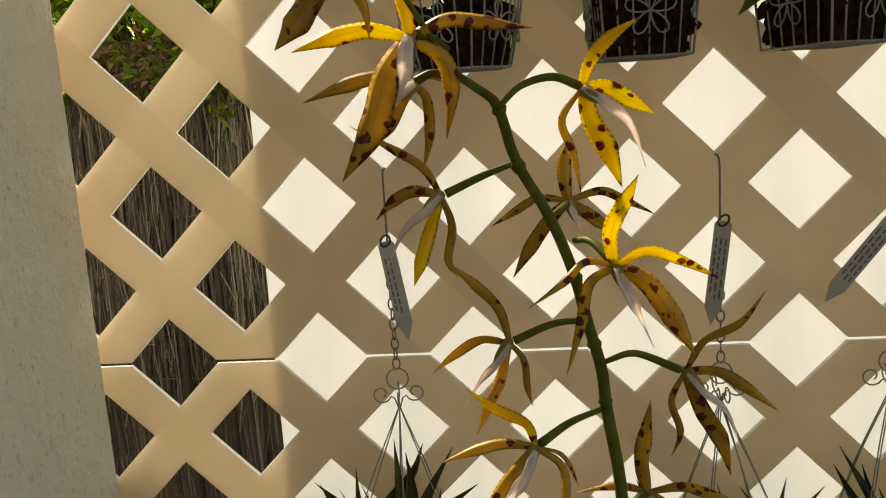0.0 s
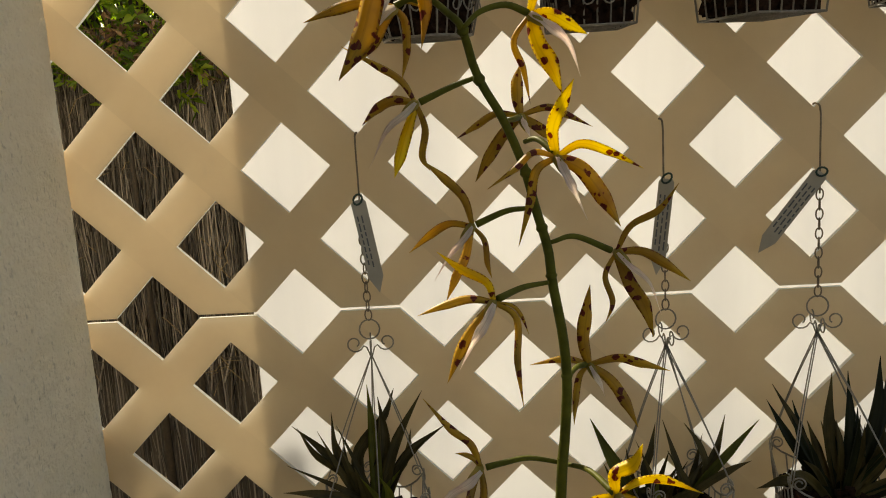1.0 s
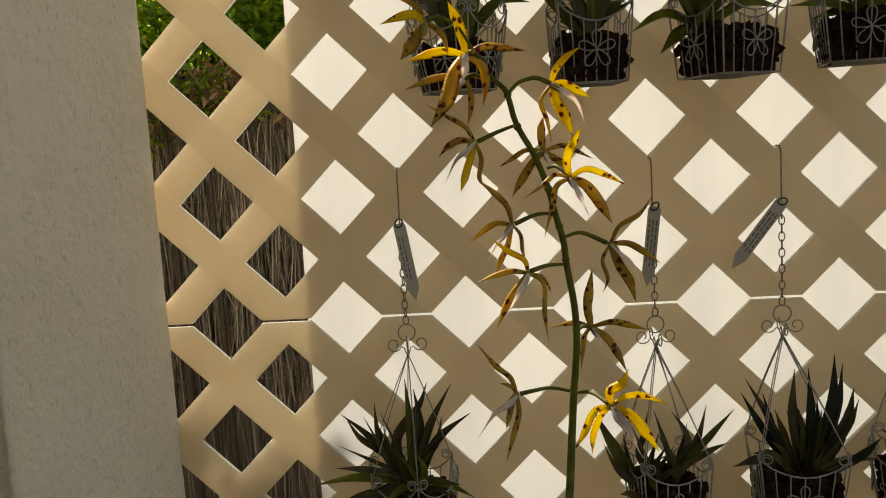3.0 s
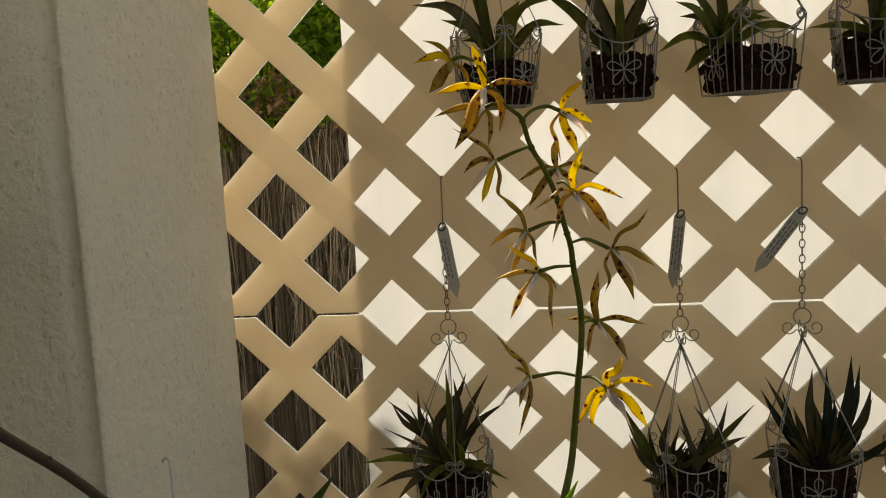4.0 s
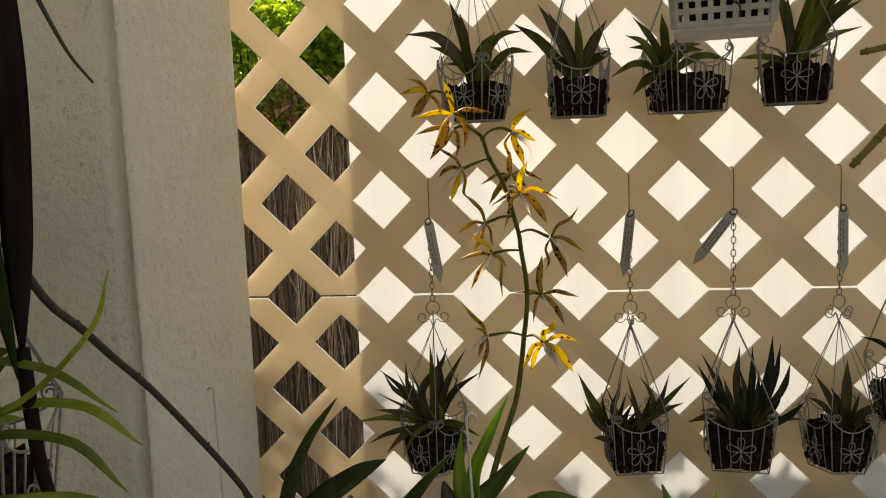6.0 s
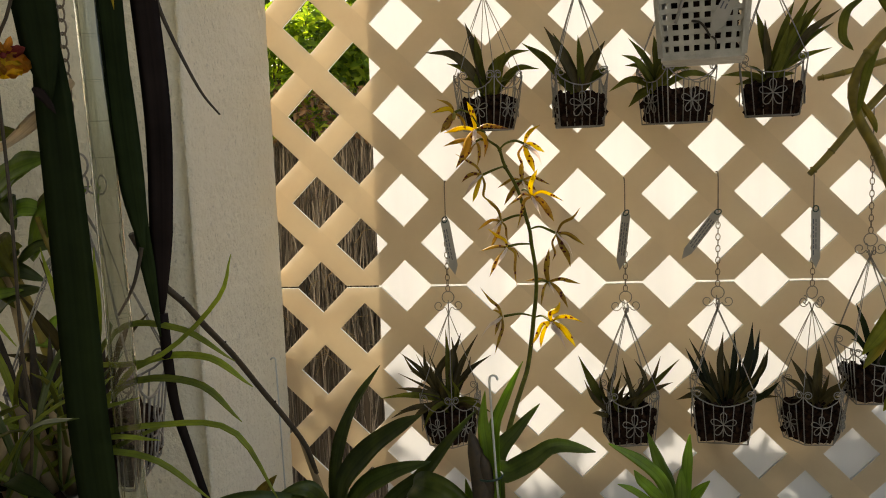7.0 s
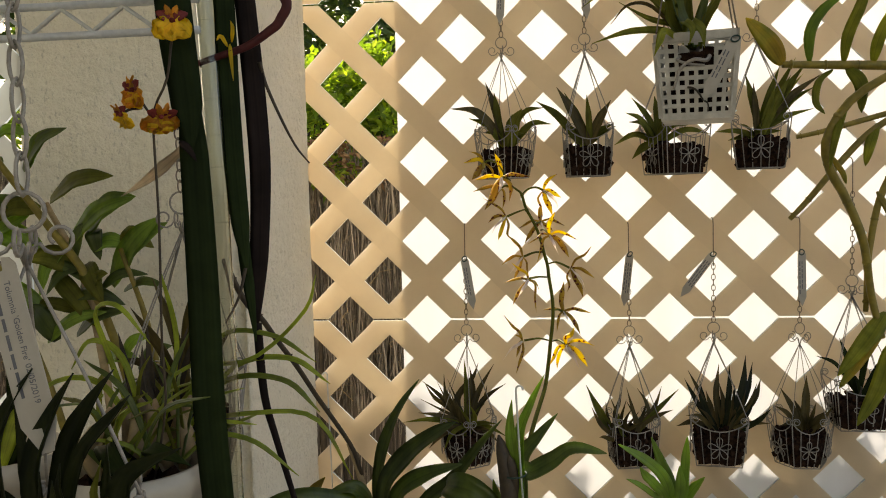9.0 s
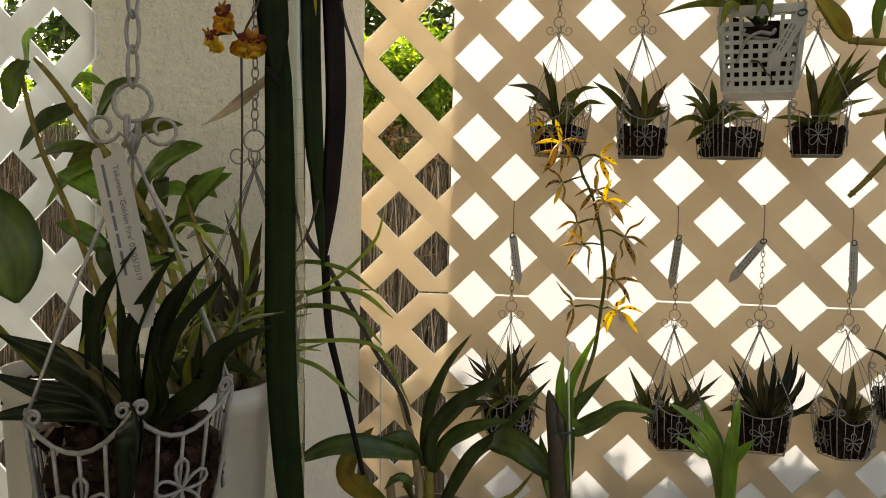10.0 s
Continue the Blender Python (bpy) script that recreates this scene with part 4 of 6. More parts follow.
def tuft(loc, seed, label, leaves, deep=0.03, spread=0.95, between=0, group="basket orchids", to_light=True):
    """A tuft of fleshy leaves, the tall ones leaning to the light: each is (material, width, steps outwards from the crown as across and up), in millimetres."""
    rng = random.Random(seed)
    plant = thing("basket_orchid", loc, label, "orchid", group)
    for material, width, *steps in leaves:
        back = rng.uniform(-1.0, 0.35) * deep if steps[-1][1] < 65 or not to_light else rng.uniform(0.5, 1.0) * 0.045
        far = Vector((steps[-1][0], 0, steps[-1][1])).length * 0.001
        pts = [Vector((rng.uniform(-0.006, 0.006) + steps[0][0] * 0.0001, rng.uniform(-0.008, 0.004), -0.008))]
        for x, z in steps:
            pts.append(Vector((x * 0.001, back * Vector((x, 0, z)).length * 0.001 / far, z * 0.001)))
        s = Shape().blade(pts, width * 0.001 * spread, (0.3 * rng.uniform(-1, 1), -0.8, 0.5), 0.8, 0.0022, 15, "pointed", 0.05, rng.uniform(0, 6))
        part("leaf", s, material, plant)
    for k in range(between):
        a, b = rng.sample([q for q in leaves if q[-1][1] > 20], 2)
        f = rng.uniform(0.25, 0.75)
        tip = Vector(a[-1]).lerp(Vector(b[-1]), f) * rng.uniform(0.75, 1.0)
        mid = Vector(a[2]).lerp(Vector(b[2]), f) * 0.9
        y = rng.uniform(-1.0, 0.7) * deep if not to_light else rng.uniform(-0.02, 0.045)
        pts = [Vector((rng.uniform(-0.006, 0.006), rng.uniform(-0.008, 0.004), -0.008)), Vector((mid.x * 0.001, y * 0.4, mid.y * 0.001)), Vector((tip.x * 0.001, y, tip.y * 0.001))]
        part("leaf", Shape().blade(pts, rng.uniform(0.006, 0.009), (0.3 * rng.uniform(-1, 1), -0.8, 0.5), 0.8, 0.002, 13, "pointed", 0.05, rng.uniform(0, 6)), rng.choice((a[0], b[0])), plant)
    part("crown", Shape().tube([(0, 0, -0.024), (0.001, 0, -0.006), (0, 0.001, 0.010)], [0.005, 0.007, 0.003], 7), BROWN_STEM, plant)
    return plant


tuft((0.0782, -0.072, 1.0228), 25, "reddish-green strap-leaved orchid in a wire basket", [
    (RED_LEAF, 7.1, (-20, 29), (-54, 62), (-87, 86)),
    (RED_LEAF, 6.1, (-30, 34), (-63, 55), (-83, 81)),
    (RED_LEAF, 7.1, (-25, 29), (-41, 60), (-45, 99)),
    (RED_LEAF, 8.1, (-15, 16), (-55, 32), (-88, 39)),
    (MID_LEAF, 9.1, (-15, 12), (-64, 26), (-114, 25)),
    (RED_LEAF, 8.1, (-15, 3), (-51, 12), (-76, 12)),
    (RED_LEAF, 7.1, (-25, 4), (-66, 0), (-98, -13)),
    (RED_LEAF, 10.1, (-19, 39), (-16, 62), (9, 91), (20, 118)),
    (MID_LEAF, 10.1, (1, 29), (-1, 75), (-6, 127)),
    (RED_LEAF, 11.1, (1, 29), (11, 70), (4, 113)),
    (RED_LEAF, 9.1, (12, 39), (25, 75), (50, 118)),
    (RED_LEAF, 9.1, (21, 37), (39, 60), (72, 82)),
    (MID_LEAF, 8.1, (16, 14), (36, 25), (59, 31)),
    (RED_LEAF, 7.1, (7, 6), (31, 15), (50, 15)),
    (RED_LEAF, 9.1, (-7, 13), (-10, 31), (-18, 58)),
    (MID_LEAF, 8.1, (14, 14), (16, 34), (9, 54)),
    (RED_LEAF, 8.1, (6, 24), (29, 50), (37, 80)),
    (RED_LEAF, 7.1, (-15, 24), (-29, 39), (-36, 70)),
    (RED_LEAF, 9.0, (-20, 8), (-46, -2), (-66, -20)),
    (MID_LEAF, 9.0, (10, 10), (40, 10), (74, -4)),
    (RED_LEAF, 9.0, (16, 6), (40, -3), (60, -20)),
    (MID_LEAF, 8.0, (-8, 8), (-26, 0), (-38, -22)),
    (RED_LEAF, 8.5, (3, 8), (10, 2), (16, -16))], deep=0.075, spread=1.25, between=14)
tuft((0.3752, -0.072, 1.0106), 26, "dark reddish strap-leaved orchid in a wire basket", [
    (MID_LEAF, 12.2, (-40, 19), (-58, 50), (-76, 89)),
    (RED_LEAF, 7.3, (-41, 12), (-57, 30), (-69, 57)),
    (RED_LEAF, 6.5, (-25, 32), (-18, 56), (-10, 83)),
    (RED_LEAF, 6.5, (9, 29), (5, 51), (-2, 84)),
    (RED_LEAF, 6.5, (32, 35), (29, 63), (16, 86)),
    (RED_LEAF, 7.3, (32, 33), (48, 52), (62, 87)),
    (MID_LEAF, 7.3, (25, 25), (61, 59), (91, 86)),
    (RED_LEAF, 6.5, (18, 21), (54, 43), (77, 52)),
    (RED_LEAF, 6.5, (-31, 19), (-20, 24), (-2, 37)),
    (RED_LEAF, 6.5, (-11, 7), (5, 23), (34, 38)),
    (RED_LEAF, 6.5, (-38, 5), (-51, 12), (-59, 14)),
    (MID_LEAF, 5.7, (-18, 13), (-25, 41), (-23, 58)),
    (RED_LEAF, 5.7, (14, 14), (25, 36), (38, 68)),
    (RED_LEAF, 5.7, (-7, 13), (-11, 36), (-5, 58))], deep=0.045, spread=1.25, between=8)
tuft((0.5333, -0.072, 1.0217), 27, "dense dark green strap-leaved orchid in a wire basket", [
    (NEAR_LEAF, 11.0, (-34, 46), (-56, 91)),
    (RED_LEAF, 10.2, (-28, 58), (-49, 106)),
    (NEAR_LEAF, 9.4, (-23, 50), (-28, 87)),
    (RED_LEAF, 14.1, (-6, 61), (3, 121)),
    (RED_LEAF, 11.7, (10, 39), (8, 81)),
    (NEAR_LEAF, 13.3, (17, 58), (24, 118)),
    (NEAR_LEAF, 16.0, (38, 72), (50, 136)),
    (NEAR_LEAF, 12.5, (48, 61), (66, 121)),
    (RED_LEAF, 12.5, (63, 47), (82, 89)),
    (NEAR_LEAF, 11.7, (57, 24), (81, 52)),
    (RED_LEAF, 13.3, (-42, 18), (-76, 11)),
    (RED_LEAF, 10.2, (-37, 32), (-64, 39)),
    (RED_LEAF, 11.7, (43, 18), (82, 23)),
    (RED_LEAF, 12.5, (-13, 35), (-20, 72)),
    (NEAR_LEAF, 14.1, (22, 32), (33, 80)),
    (NEAR_LEAF, 11.0, (-27, 9), (-48, -2)),
    (NEAR_LEAF, 11.0, (1, 36), (-2, 87))], deep=0.05, spread=0.85, between=18)
tuft((0.6797, -0.072, 1.0227), 28, "small reddish strap-leaved orchid in a wire basket", [
    (RED_LEAF, 16.8, (4, 50), (9, 98)),
    (RED_LEAF, 12.0, (-18, 41), (-34, 74)),
    (RED_LEAF, 12.8, (-25, 22), (-51, 23)),
    (RED_LEAF, 10.4, (-27, 31), (-49, 46)),
    (RED_LEAF, 16.0, (16, 22), (31, 44)),
    (RED_LEAF, 11.2, (22, 17), (46, 50)),
    (RED_LEAF, 9.6, (-9, 24), (-20, 50)),
    (RED_LEAF, 10.4, (15, 13), (29, 21))], deep=0.04, spread=0.85, between=8)
rosette((0.772, Y1, 1.036 + 0.058), [(-0.076, 0.062, 0.8), (-0.03, 0.09, 0.9), (0.02, 0.10, 0.9), (0.07, 0.06, 1.0), (0.05, 0.03, 1.0)], 0.016, 29, "strap-leaved orchid in the higher wire basket", extra=4)

# ---- the spider orchid with its spike ----
spider = thing("spider_orchid", (0.186, -0.655, 1.028), "spider orchid with a tall spike of yellow spotted flowers", "orchid")
SO = Vector(spider.location)


def rel(p, o):
    return tuple(Vector(p) - o)


SPIKE = [(0.186, -0.655, 1.10), (0.194, -0.625, 1.150), (0.2045, -0.585, 1.181), (0.2135, -0.550, 1.200), (0.2195, -0.522, 1.213), (0.2243, -0.500, 1.2394), (0.2274, -0.492, 1.2658), (0.2292, -0.489, 1.2776),
         (0.2312, -0.487, 1.3019), (0.2301, -0.487, 1.3235), (0.2264, -0.487, 1.348), (0.2250, -0.487, 1.363), (0.2204, -0.487, 1.381), (0.2162, -0.487, 1.3988),
         (0.2084, -0.487, 1.4193), (0.1982, -0.490, 1.4383), (0.1931, -0.498, 1.4569), (0.1871, -0.508, 1.4631), (0.1800, -0.522, 1.4690), (0.1740, -0.526, 1.480), (0.1660, -0.528, 1.494)]
path = curve([rel(p, SO) for p in SPIKE], 60)
part("flower_stem", Shape().tube(path, [0.0028 - 0.0013 * k / 59 - 0.0007 * max(0, k - 46) / 13 for k in range(60)], 8), STEM, spider, "slender green flower stem")
for k in (18, 24, 30, 34, 38, 44, 47):
    part("node", Shape().tube([path[k] - (path[k + 1] - path[k]) * 0.3, path[k], path[k] + (path[k + 1] - path[k]) * 0.35], [0.0019, 0.0027, 0.0018], 8), STEM, spider)


def spider_flower(centre, stalk_line, seed, lip, *petals):
    """One flower: narrow petals and sepals on its stalk, a pale drooping lip. Petals are (yellow, or the darker shade
    colour; width; three steps outwards), in millimetres.
    """
    rng = random.Random(seed)
    c = Vector(rel(centre, SO))
    line = curve([rel(p, SO) for p in stalk_line], 16)
    stalk = Shape().tube(line, [0.0016 - 0.0006 * k / 15 for k in range(16)], 7)
    flower = part("flower", stalk, STEM, spider, "yellow spider flower with red-brown spots")
    droop = Vector((lip[2][0], 0, lip[2][1])).normalized() if lip else Vector((0, 0, -1))
    col = Shape().tube(curve([c + Vector((0, 0.003, 0)), c + Vector((0, -0.002, 0)) + droop * 0.002, c + Vector((0, -0.006, 0)) + droop * 0.0075], 8), [0.0012, 0.0019, 0.0022, 0.0022, 0.0021, 0.0020, 0.0016, 0.0008], 8)
    part("column", col, COLUMN, flower)
    for tone, width, *steps in petals:
        lift, tilt = rng.uniform(-0.006, 0.001), rng.uniform(-0.008, 0.006)
        pts = [c] + [c + Vector((x * 0.001, lift * f + tilt * f * f, z * 0.001)) for (x, z), f in zip(steps, (0.5, 0.85, 1.0))]
        s = Shape().blade(pts, width * 0.00112, (rng.uniform(-0.35, 0.35), -1, rng.uniform(-0.35, 0.35)), rng.choice((-0.5, 0.35, -0.3)), 0.0009, 24, "tepal", 0.10, rng.uniform(0, 6))
        part("tepal", s, SHADED_PETAL if tone == "shaded" else PETAL, flower)
    if lip:
        width, *steps = lip
        pts = [c + Vector((0, -0.003, 0))] + [c + Vector((x * 0.001, -0.007, z * 0.001)) for x, z in steps]
        part("lip", Shape().blade(pts, width * 0.00095, (0.3, -1, 0.2), 0.6, 0.0006, 14, "lip", 0.35, seed), LIP, flower, "white and mauve lip")
    return flower


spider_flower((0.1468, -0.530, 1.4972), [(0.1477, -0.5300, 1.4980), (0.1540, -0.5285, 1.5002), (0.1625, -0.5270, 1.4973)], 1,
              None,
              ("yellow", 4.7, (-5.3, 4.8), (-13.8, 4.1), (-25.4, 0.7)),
              ("shaded", 3.0, (-2.2, 6.7), (-7.9, 11.6), (-17.9, 15.0)),
              ("shaded", 7.3, (-5.0, -6.3), (-9.2, -13.5), (-14.6, -20.6)),
              ("shaded", 3.0, (6.1, -3.7), (10.9, -10.5), (12.5, -19.7)))
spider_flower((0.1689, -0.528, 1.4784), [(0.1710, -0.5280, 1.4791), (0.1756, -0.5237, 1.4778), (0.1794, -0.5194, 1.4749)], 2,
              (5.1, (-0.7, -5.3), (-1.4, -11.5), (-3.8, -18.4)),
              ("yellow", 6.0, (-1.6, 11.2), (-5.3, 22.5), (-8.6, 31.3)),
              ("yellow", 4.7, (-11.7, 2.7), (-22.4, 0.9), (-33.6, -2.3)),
              ("shaded", 4.3, (11.5, 4.3), (22.7, 2.8), (35.5, 0.4)),
              ("shaded", 8.1, (-7.3, -11.2), (-12.7, -26.3), (-21.9, -40.1)),
              ("shaded", 4.7, (9.0, -5.9), (11.1, -15.5), (8.8, -29.9)))
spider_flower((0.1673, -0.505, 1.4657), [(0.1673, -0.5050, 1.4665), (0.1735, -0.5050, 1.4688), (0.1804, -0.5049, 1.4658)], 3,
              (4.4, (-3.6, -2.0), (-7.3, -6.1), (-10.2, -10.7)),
              ("shaded", 4.4, (-11.3, 2.8), (-22.4, 0.8), (-35.9, -3.7)),
              ("shaded", 3.1, (3.3, -5.3), (3.2, -16.6), (0.5, -27.7)),
              ("shaded", 1.8, (4.0, 2.4), (8.4, 1.3), (10.5, -0.6)),
              ("shaded", 4.9, (-5.0, -4.9), (-10.3, -13.3), (-17.7, -20.7)))
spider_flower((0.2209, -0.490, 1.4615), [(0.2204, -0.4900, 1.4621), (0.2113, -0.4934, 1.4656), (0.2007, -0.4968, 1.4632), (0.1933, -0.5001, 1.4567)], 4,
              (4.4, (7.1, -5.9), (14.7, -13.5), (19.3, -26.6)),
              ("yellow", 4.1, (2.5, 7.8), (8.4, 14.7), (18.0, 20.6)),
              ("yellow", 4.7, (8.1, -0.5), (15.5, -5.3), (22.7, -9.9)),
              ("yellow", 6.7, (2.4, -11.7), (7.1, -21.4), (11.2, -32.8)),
              ("shaded", 2.6, (-6.9, -10.3), (-3.4, -21.6), (-0.9, -36.3)))
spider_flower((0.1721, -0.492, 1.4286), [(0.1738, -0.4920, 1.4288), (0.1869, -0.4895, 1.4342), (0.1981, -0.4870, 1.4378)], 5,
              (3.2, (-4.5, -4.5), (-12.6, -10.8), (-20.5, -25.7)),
              ("shaded", 2.9, (-5.4, 9.5), (-14.6, 15.9), (-29.6, 24.9)),
              ("shaded", 4.0, (-9.0, 1.4), (-16.3, -1.6), (-23.3, -7.9)),
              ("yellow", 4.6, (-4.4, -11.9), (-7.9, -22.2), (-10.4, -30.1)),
              ("shaded", 2.9, (3.4, -10.9), (1.6, -22.2), (4.4, -28.3)))
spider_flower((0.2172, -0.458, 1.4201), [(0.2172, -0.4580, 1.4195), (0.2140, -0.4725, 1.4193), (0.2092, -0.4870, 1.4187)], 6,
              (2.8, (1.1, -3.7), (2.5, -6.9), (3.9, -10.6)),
              ("shaded", 5.0, (-0.9, 7.3), (-0.6, 15.8), (0.9, 22.9)),
              ("shaded", 3.1, (-11.0, 1.3), (-20.4, -3.7), (-29.7, -8.9)),
              ("shaded", 5.0, (-7.7, -7.5), (-15.6, -18.7), (-22.0, -29.2)),
              ("shaded", 3.1, (12.1, 3.2), (21.1, -0.6), (32.6, -6.8)),
              ("shaded", 4.4, (6.6, -4.7), (11.6, -8.6), (16.1, -12.6)))
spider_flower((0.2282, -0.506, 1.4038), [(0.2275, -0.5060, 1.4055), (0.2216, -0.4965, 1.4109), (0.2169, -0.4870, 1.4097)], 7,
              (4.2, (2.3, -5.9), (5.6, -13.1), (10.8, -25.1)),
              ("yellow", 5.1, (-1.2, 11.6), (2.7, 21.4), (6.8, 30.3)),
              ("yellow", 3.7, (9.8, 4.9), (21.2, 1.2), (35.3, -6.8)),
              ("shaded", 6.2, (10.0, -5.6), (18.0, -17.1), (23.8, -28.4)),
              ("shaded", 2.8, (-9.0, 2.2), (-16.7, -3.4), (-28.4, -10.5)),
              ("shaded", 3.4, (-8.2, -4.8), (-11.4, -17.6), (-16.9, -35.1)))
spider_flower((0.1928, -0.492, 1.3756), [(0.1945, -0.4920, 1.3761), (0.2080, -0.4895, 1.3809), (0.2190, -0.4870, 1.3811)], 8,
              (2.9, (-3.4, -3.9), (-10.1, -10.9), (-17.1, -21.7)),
              ("shaded", 3.5, (-3.2, 12.1), (-11.3, 21.2), (-20.1, 29.2)),
              ("shaded", 3.5, (-9.8, 1.7), (-18.7, -3.0), (-27.6, -10.1)),
              ("shaded", 4.1, (-3.2, -12.7), (-7.8, -21.3), (-12.6, -30.6)),
              ("shaded", 2.3, (4.9, -6.7), (5.6, -16.2), (7.3, -23.1)))
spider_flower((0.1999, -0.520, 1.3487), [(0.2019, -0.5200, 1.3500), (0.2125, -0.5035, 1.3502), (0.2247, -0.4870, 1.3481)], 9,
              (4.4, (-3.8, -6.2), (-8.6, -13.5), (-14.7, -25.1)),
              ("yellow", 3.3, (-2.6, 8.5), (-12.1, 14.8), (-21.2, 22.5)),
              ("shaded", 3.3, (-9.5, 1.9), (-19.1, 0.2), (-30.6, -3.6)),
              ("shaded", 4.1, (-9.6, -11.5), (-15.0, -20.8), (-20.3, -32.5)),
              ("shaded", 2.7, (8.8, -6.1), (8.3, -23.0), (9.6, -40.5)),
              ("shaded", 1.6, (7.3, -1.8), (10.7, -6.2), (13.4, -13.7)))
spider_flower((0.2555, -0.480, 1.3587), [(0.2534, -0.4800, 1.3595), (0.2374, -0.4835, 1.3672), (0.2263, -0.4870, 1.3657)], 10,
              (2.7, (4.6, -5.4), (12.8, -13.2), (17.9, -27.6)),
              ("shaded", 3.0, (6.2, 11.7), (18.2, 18.4), (26.9, 29.5)),
              ("shaded", 4.0, (11.3, -0.3), (20.7, -5.7), (30.7, -13.3)),
              ("shaded", 5.8, (5.6, -14.0), (11.4, -24.4), (15.0, -38.5)),
              ("shaded", 2.4, (-5.3, -10.3), (-2.4, -22.1), (-5.9, -31.5)))
spider_flower((0.2456, -0.453, 1.2984), [(0.2437, -0.4530, 1.2985), (0.2374, -0.4700, 1.3030), (0.2312, -0.4870, 1.3037)], 11,
              (3.0, (2.1, -4.1), (4.3, -8.3), (6.1, -13.8)),
              ("shaded", 6.3, (-2.2, 12.8), (-0.8, 25.9), (1.2, 40.5)),
              ("shaded", 3.3, (-8.3, 3.1), (-15.4, 3.5), (-29.0, 1.6)),
              ("shaded", 4.0, (13.6, 3.6), (23.9, 2.0), (36.7, -1.4)),
              ("shaded", 5.0, (10.1, -7.9), (17.0, -19.1), (22.2, -31.3)),
              ("shaded", 3.0, (-5.3, -5.4), (-7.9, -15.4), (-9.3, -27.2)))
spider_flower((0.1907, -0.492, 1.2650), [(0.1931, -0.4920, 1.2655), (0.2014, -0.4903, 1.2666), (0.2128, -0.4887, 1.2676), (0.2275, -0.4870, 1.2639)], 12,
              (4.6, (-5.6, -3.5), (-15.0, -9.4), (-26.2, -25.2)),
              ("shaded", 3.4, (-3.7, 11.3), (-12.6, 19.6), (-24.0, 34.9)),
              ("shaded", 2.2, (-2.8, 4.9), (-6.3, 7.3), (-11.0, 8.5)),
              ("shaded", 3.4, (0.6, -12.8), (-3.7, -26.1), (-9.1, -42.7)),
              ("shaded", 3.4, (-4.0, -6.8), (-6.1, -13.1), (-8.3, -20.7)))
spider_flower((0.2467, -0.522, 1.2649), [(0.2451, -0.5220, 1.2661), (0.2374, -0.5045, 1.2680), (0.2293, -0.4870, 1.2632)], 13,
              (6.8, (2.7, -6.1), (8.1, -12.9), (16.5, -31.4)),
              ("yellow", 5.6, (-0.6, 9.5), (6.5, 14.1), (10.3, 23.2)),
              ("yellow", 4.1, (9.6, 4.8), (20.2, 4.2), (35.7, -2.2)),
              ("yellow", 6.2, (12.2, -6.6), (19.3, -15.9), (26.1, -27.1)),
              ("yellow", 4.1, (-10.2, -3.6), (-16.2, -17.0), (-22.8, -28.8)),
              ("yellow", 4.4, (-6.9, -7.9), (-10.9, -20.3), (-12.1, -31.8)))
# the plant's own leaves
for pts, w, m, k in (
        ([(0.1860, -0.660, 1.0400), (0.1866, -0.672, 1.1008), (0.1837, -0.672, 1.1653), (0.1800, -0.672, 1.2006), (0.1811, -0.672, 1.2317)], 0.0162, BRIGHT_LEAF, "lance"),
        ([(0.1870, -0.660, 1.0400), (0.1890, -0.665, 1.1330), (0.1896, -0.668, 1.1884), (0.2011, -0.672, 1.2236), (0.2174, -0.675, 1.2607)], 0.0141, BRIGHT_LEAF, "lance"),
        ([(0.1880, -0.660, 1.0400), (0.1897, -0.650, 1.1078), (0.1916, -0.640, 1.1540), (0.2097, -0.635, 1.1784), (0.2321, -0.630, 1.2055)], 0.0197, BROAD_LEAF, "lance"),
        ([(0.1870, -0.660, 1.0400), (0.1888, -0.660, 1.1384), (0.2035, -0.664, 1.1474), (0.2260, -0.670, 1.1623), (0.2479, -0.675, 1.1784), (0.2828, -0.680, 1.1751)], 0.0204, BROAD_LEAF, "broad"),
        ([(0.1800, -0.660, 1.0400), (0.1661, -0.640, 1.0888), (0.1631, -0.640, 1.1063), (0.1569, -0.640, 1.1314)], 0.0151, BRIGHT_LEAF, "lance")):
    part("leaf", Shape().blade([rel(p, SO) for p in pts], w * 1.05, (-0.35, -0.75, 0.55), 0.55, 0.002, 22, k, 0.07, w * 700), m, spider)
for pts, r in (([(0.186, -0.66, 1.03), (0.1812, -0.67, 1.0592), (0.1794, -0.672, 1.0866), (0.1745, -0.672, 1.1409), (0.1695, -0.672, 1.1746), (0.1657, -0.672, 1.1920)], 1.0), ([(0.186, -0.662, 1.10), (0.180, -0.674, 1.15), (0.1765, -0.676, 1.172)], 0.7)):
    part("sheathed_bulb", Shape().tube(curve([rel(p, SO) for p in pts], 10), [r * v for v in (0.008, 0.0092, 0.0100, 0.0104, 0.0102, 0.0098, 0.009, 0.0078, 0.005, 0.0012)], 9), BROWN_STEM, spider, "dark dry sheath round the bulb")
stake = thing("wire_stake", (0.196, -0.675, 1.03), "galvanised wire plant stake with a hooked top", "plant stake", "wire plant stakes")
part("wire", Shape().tube([(0, 0, 0)] + curve([(0, 0, 0.02), (-0.006, -0.004, 0.12), (-0.010, -0.006, 0.212)], 8) + circle((-0.0062, -0.006, 0.2155), 0.0036, (-1, 0, 0), (0, 0, 1), 8, 0, math.pi * 1.1), 0.0011, 6), WHITE_WIRE, stake)
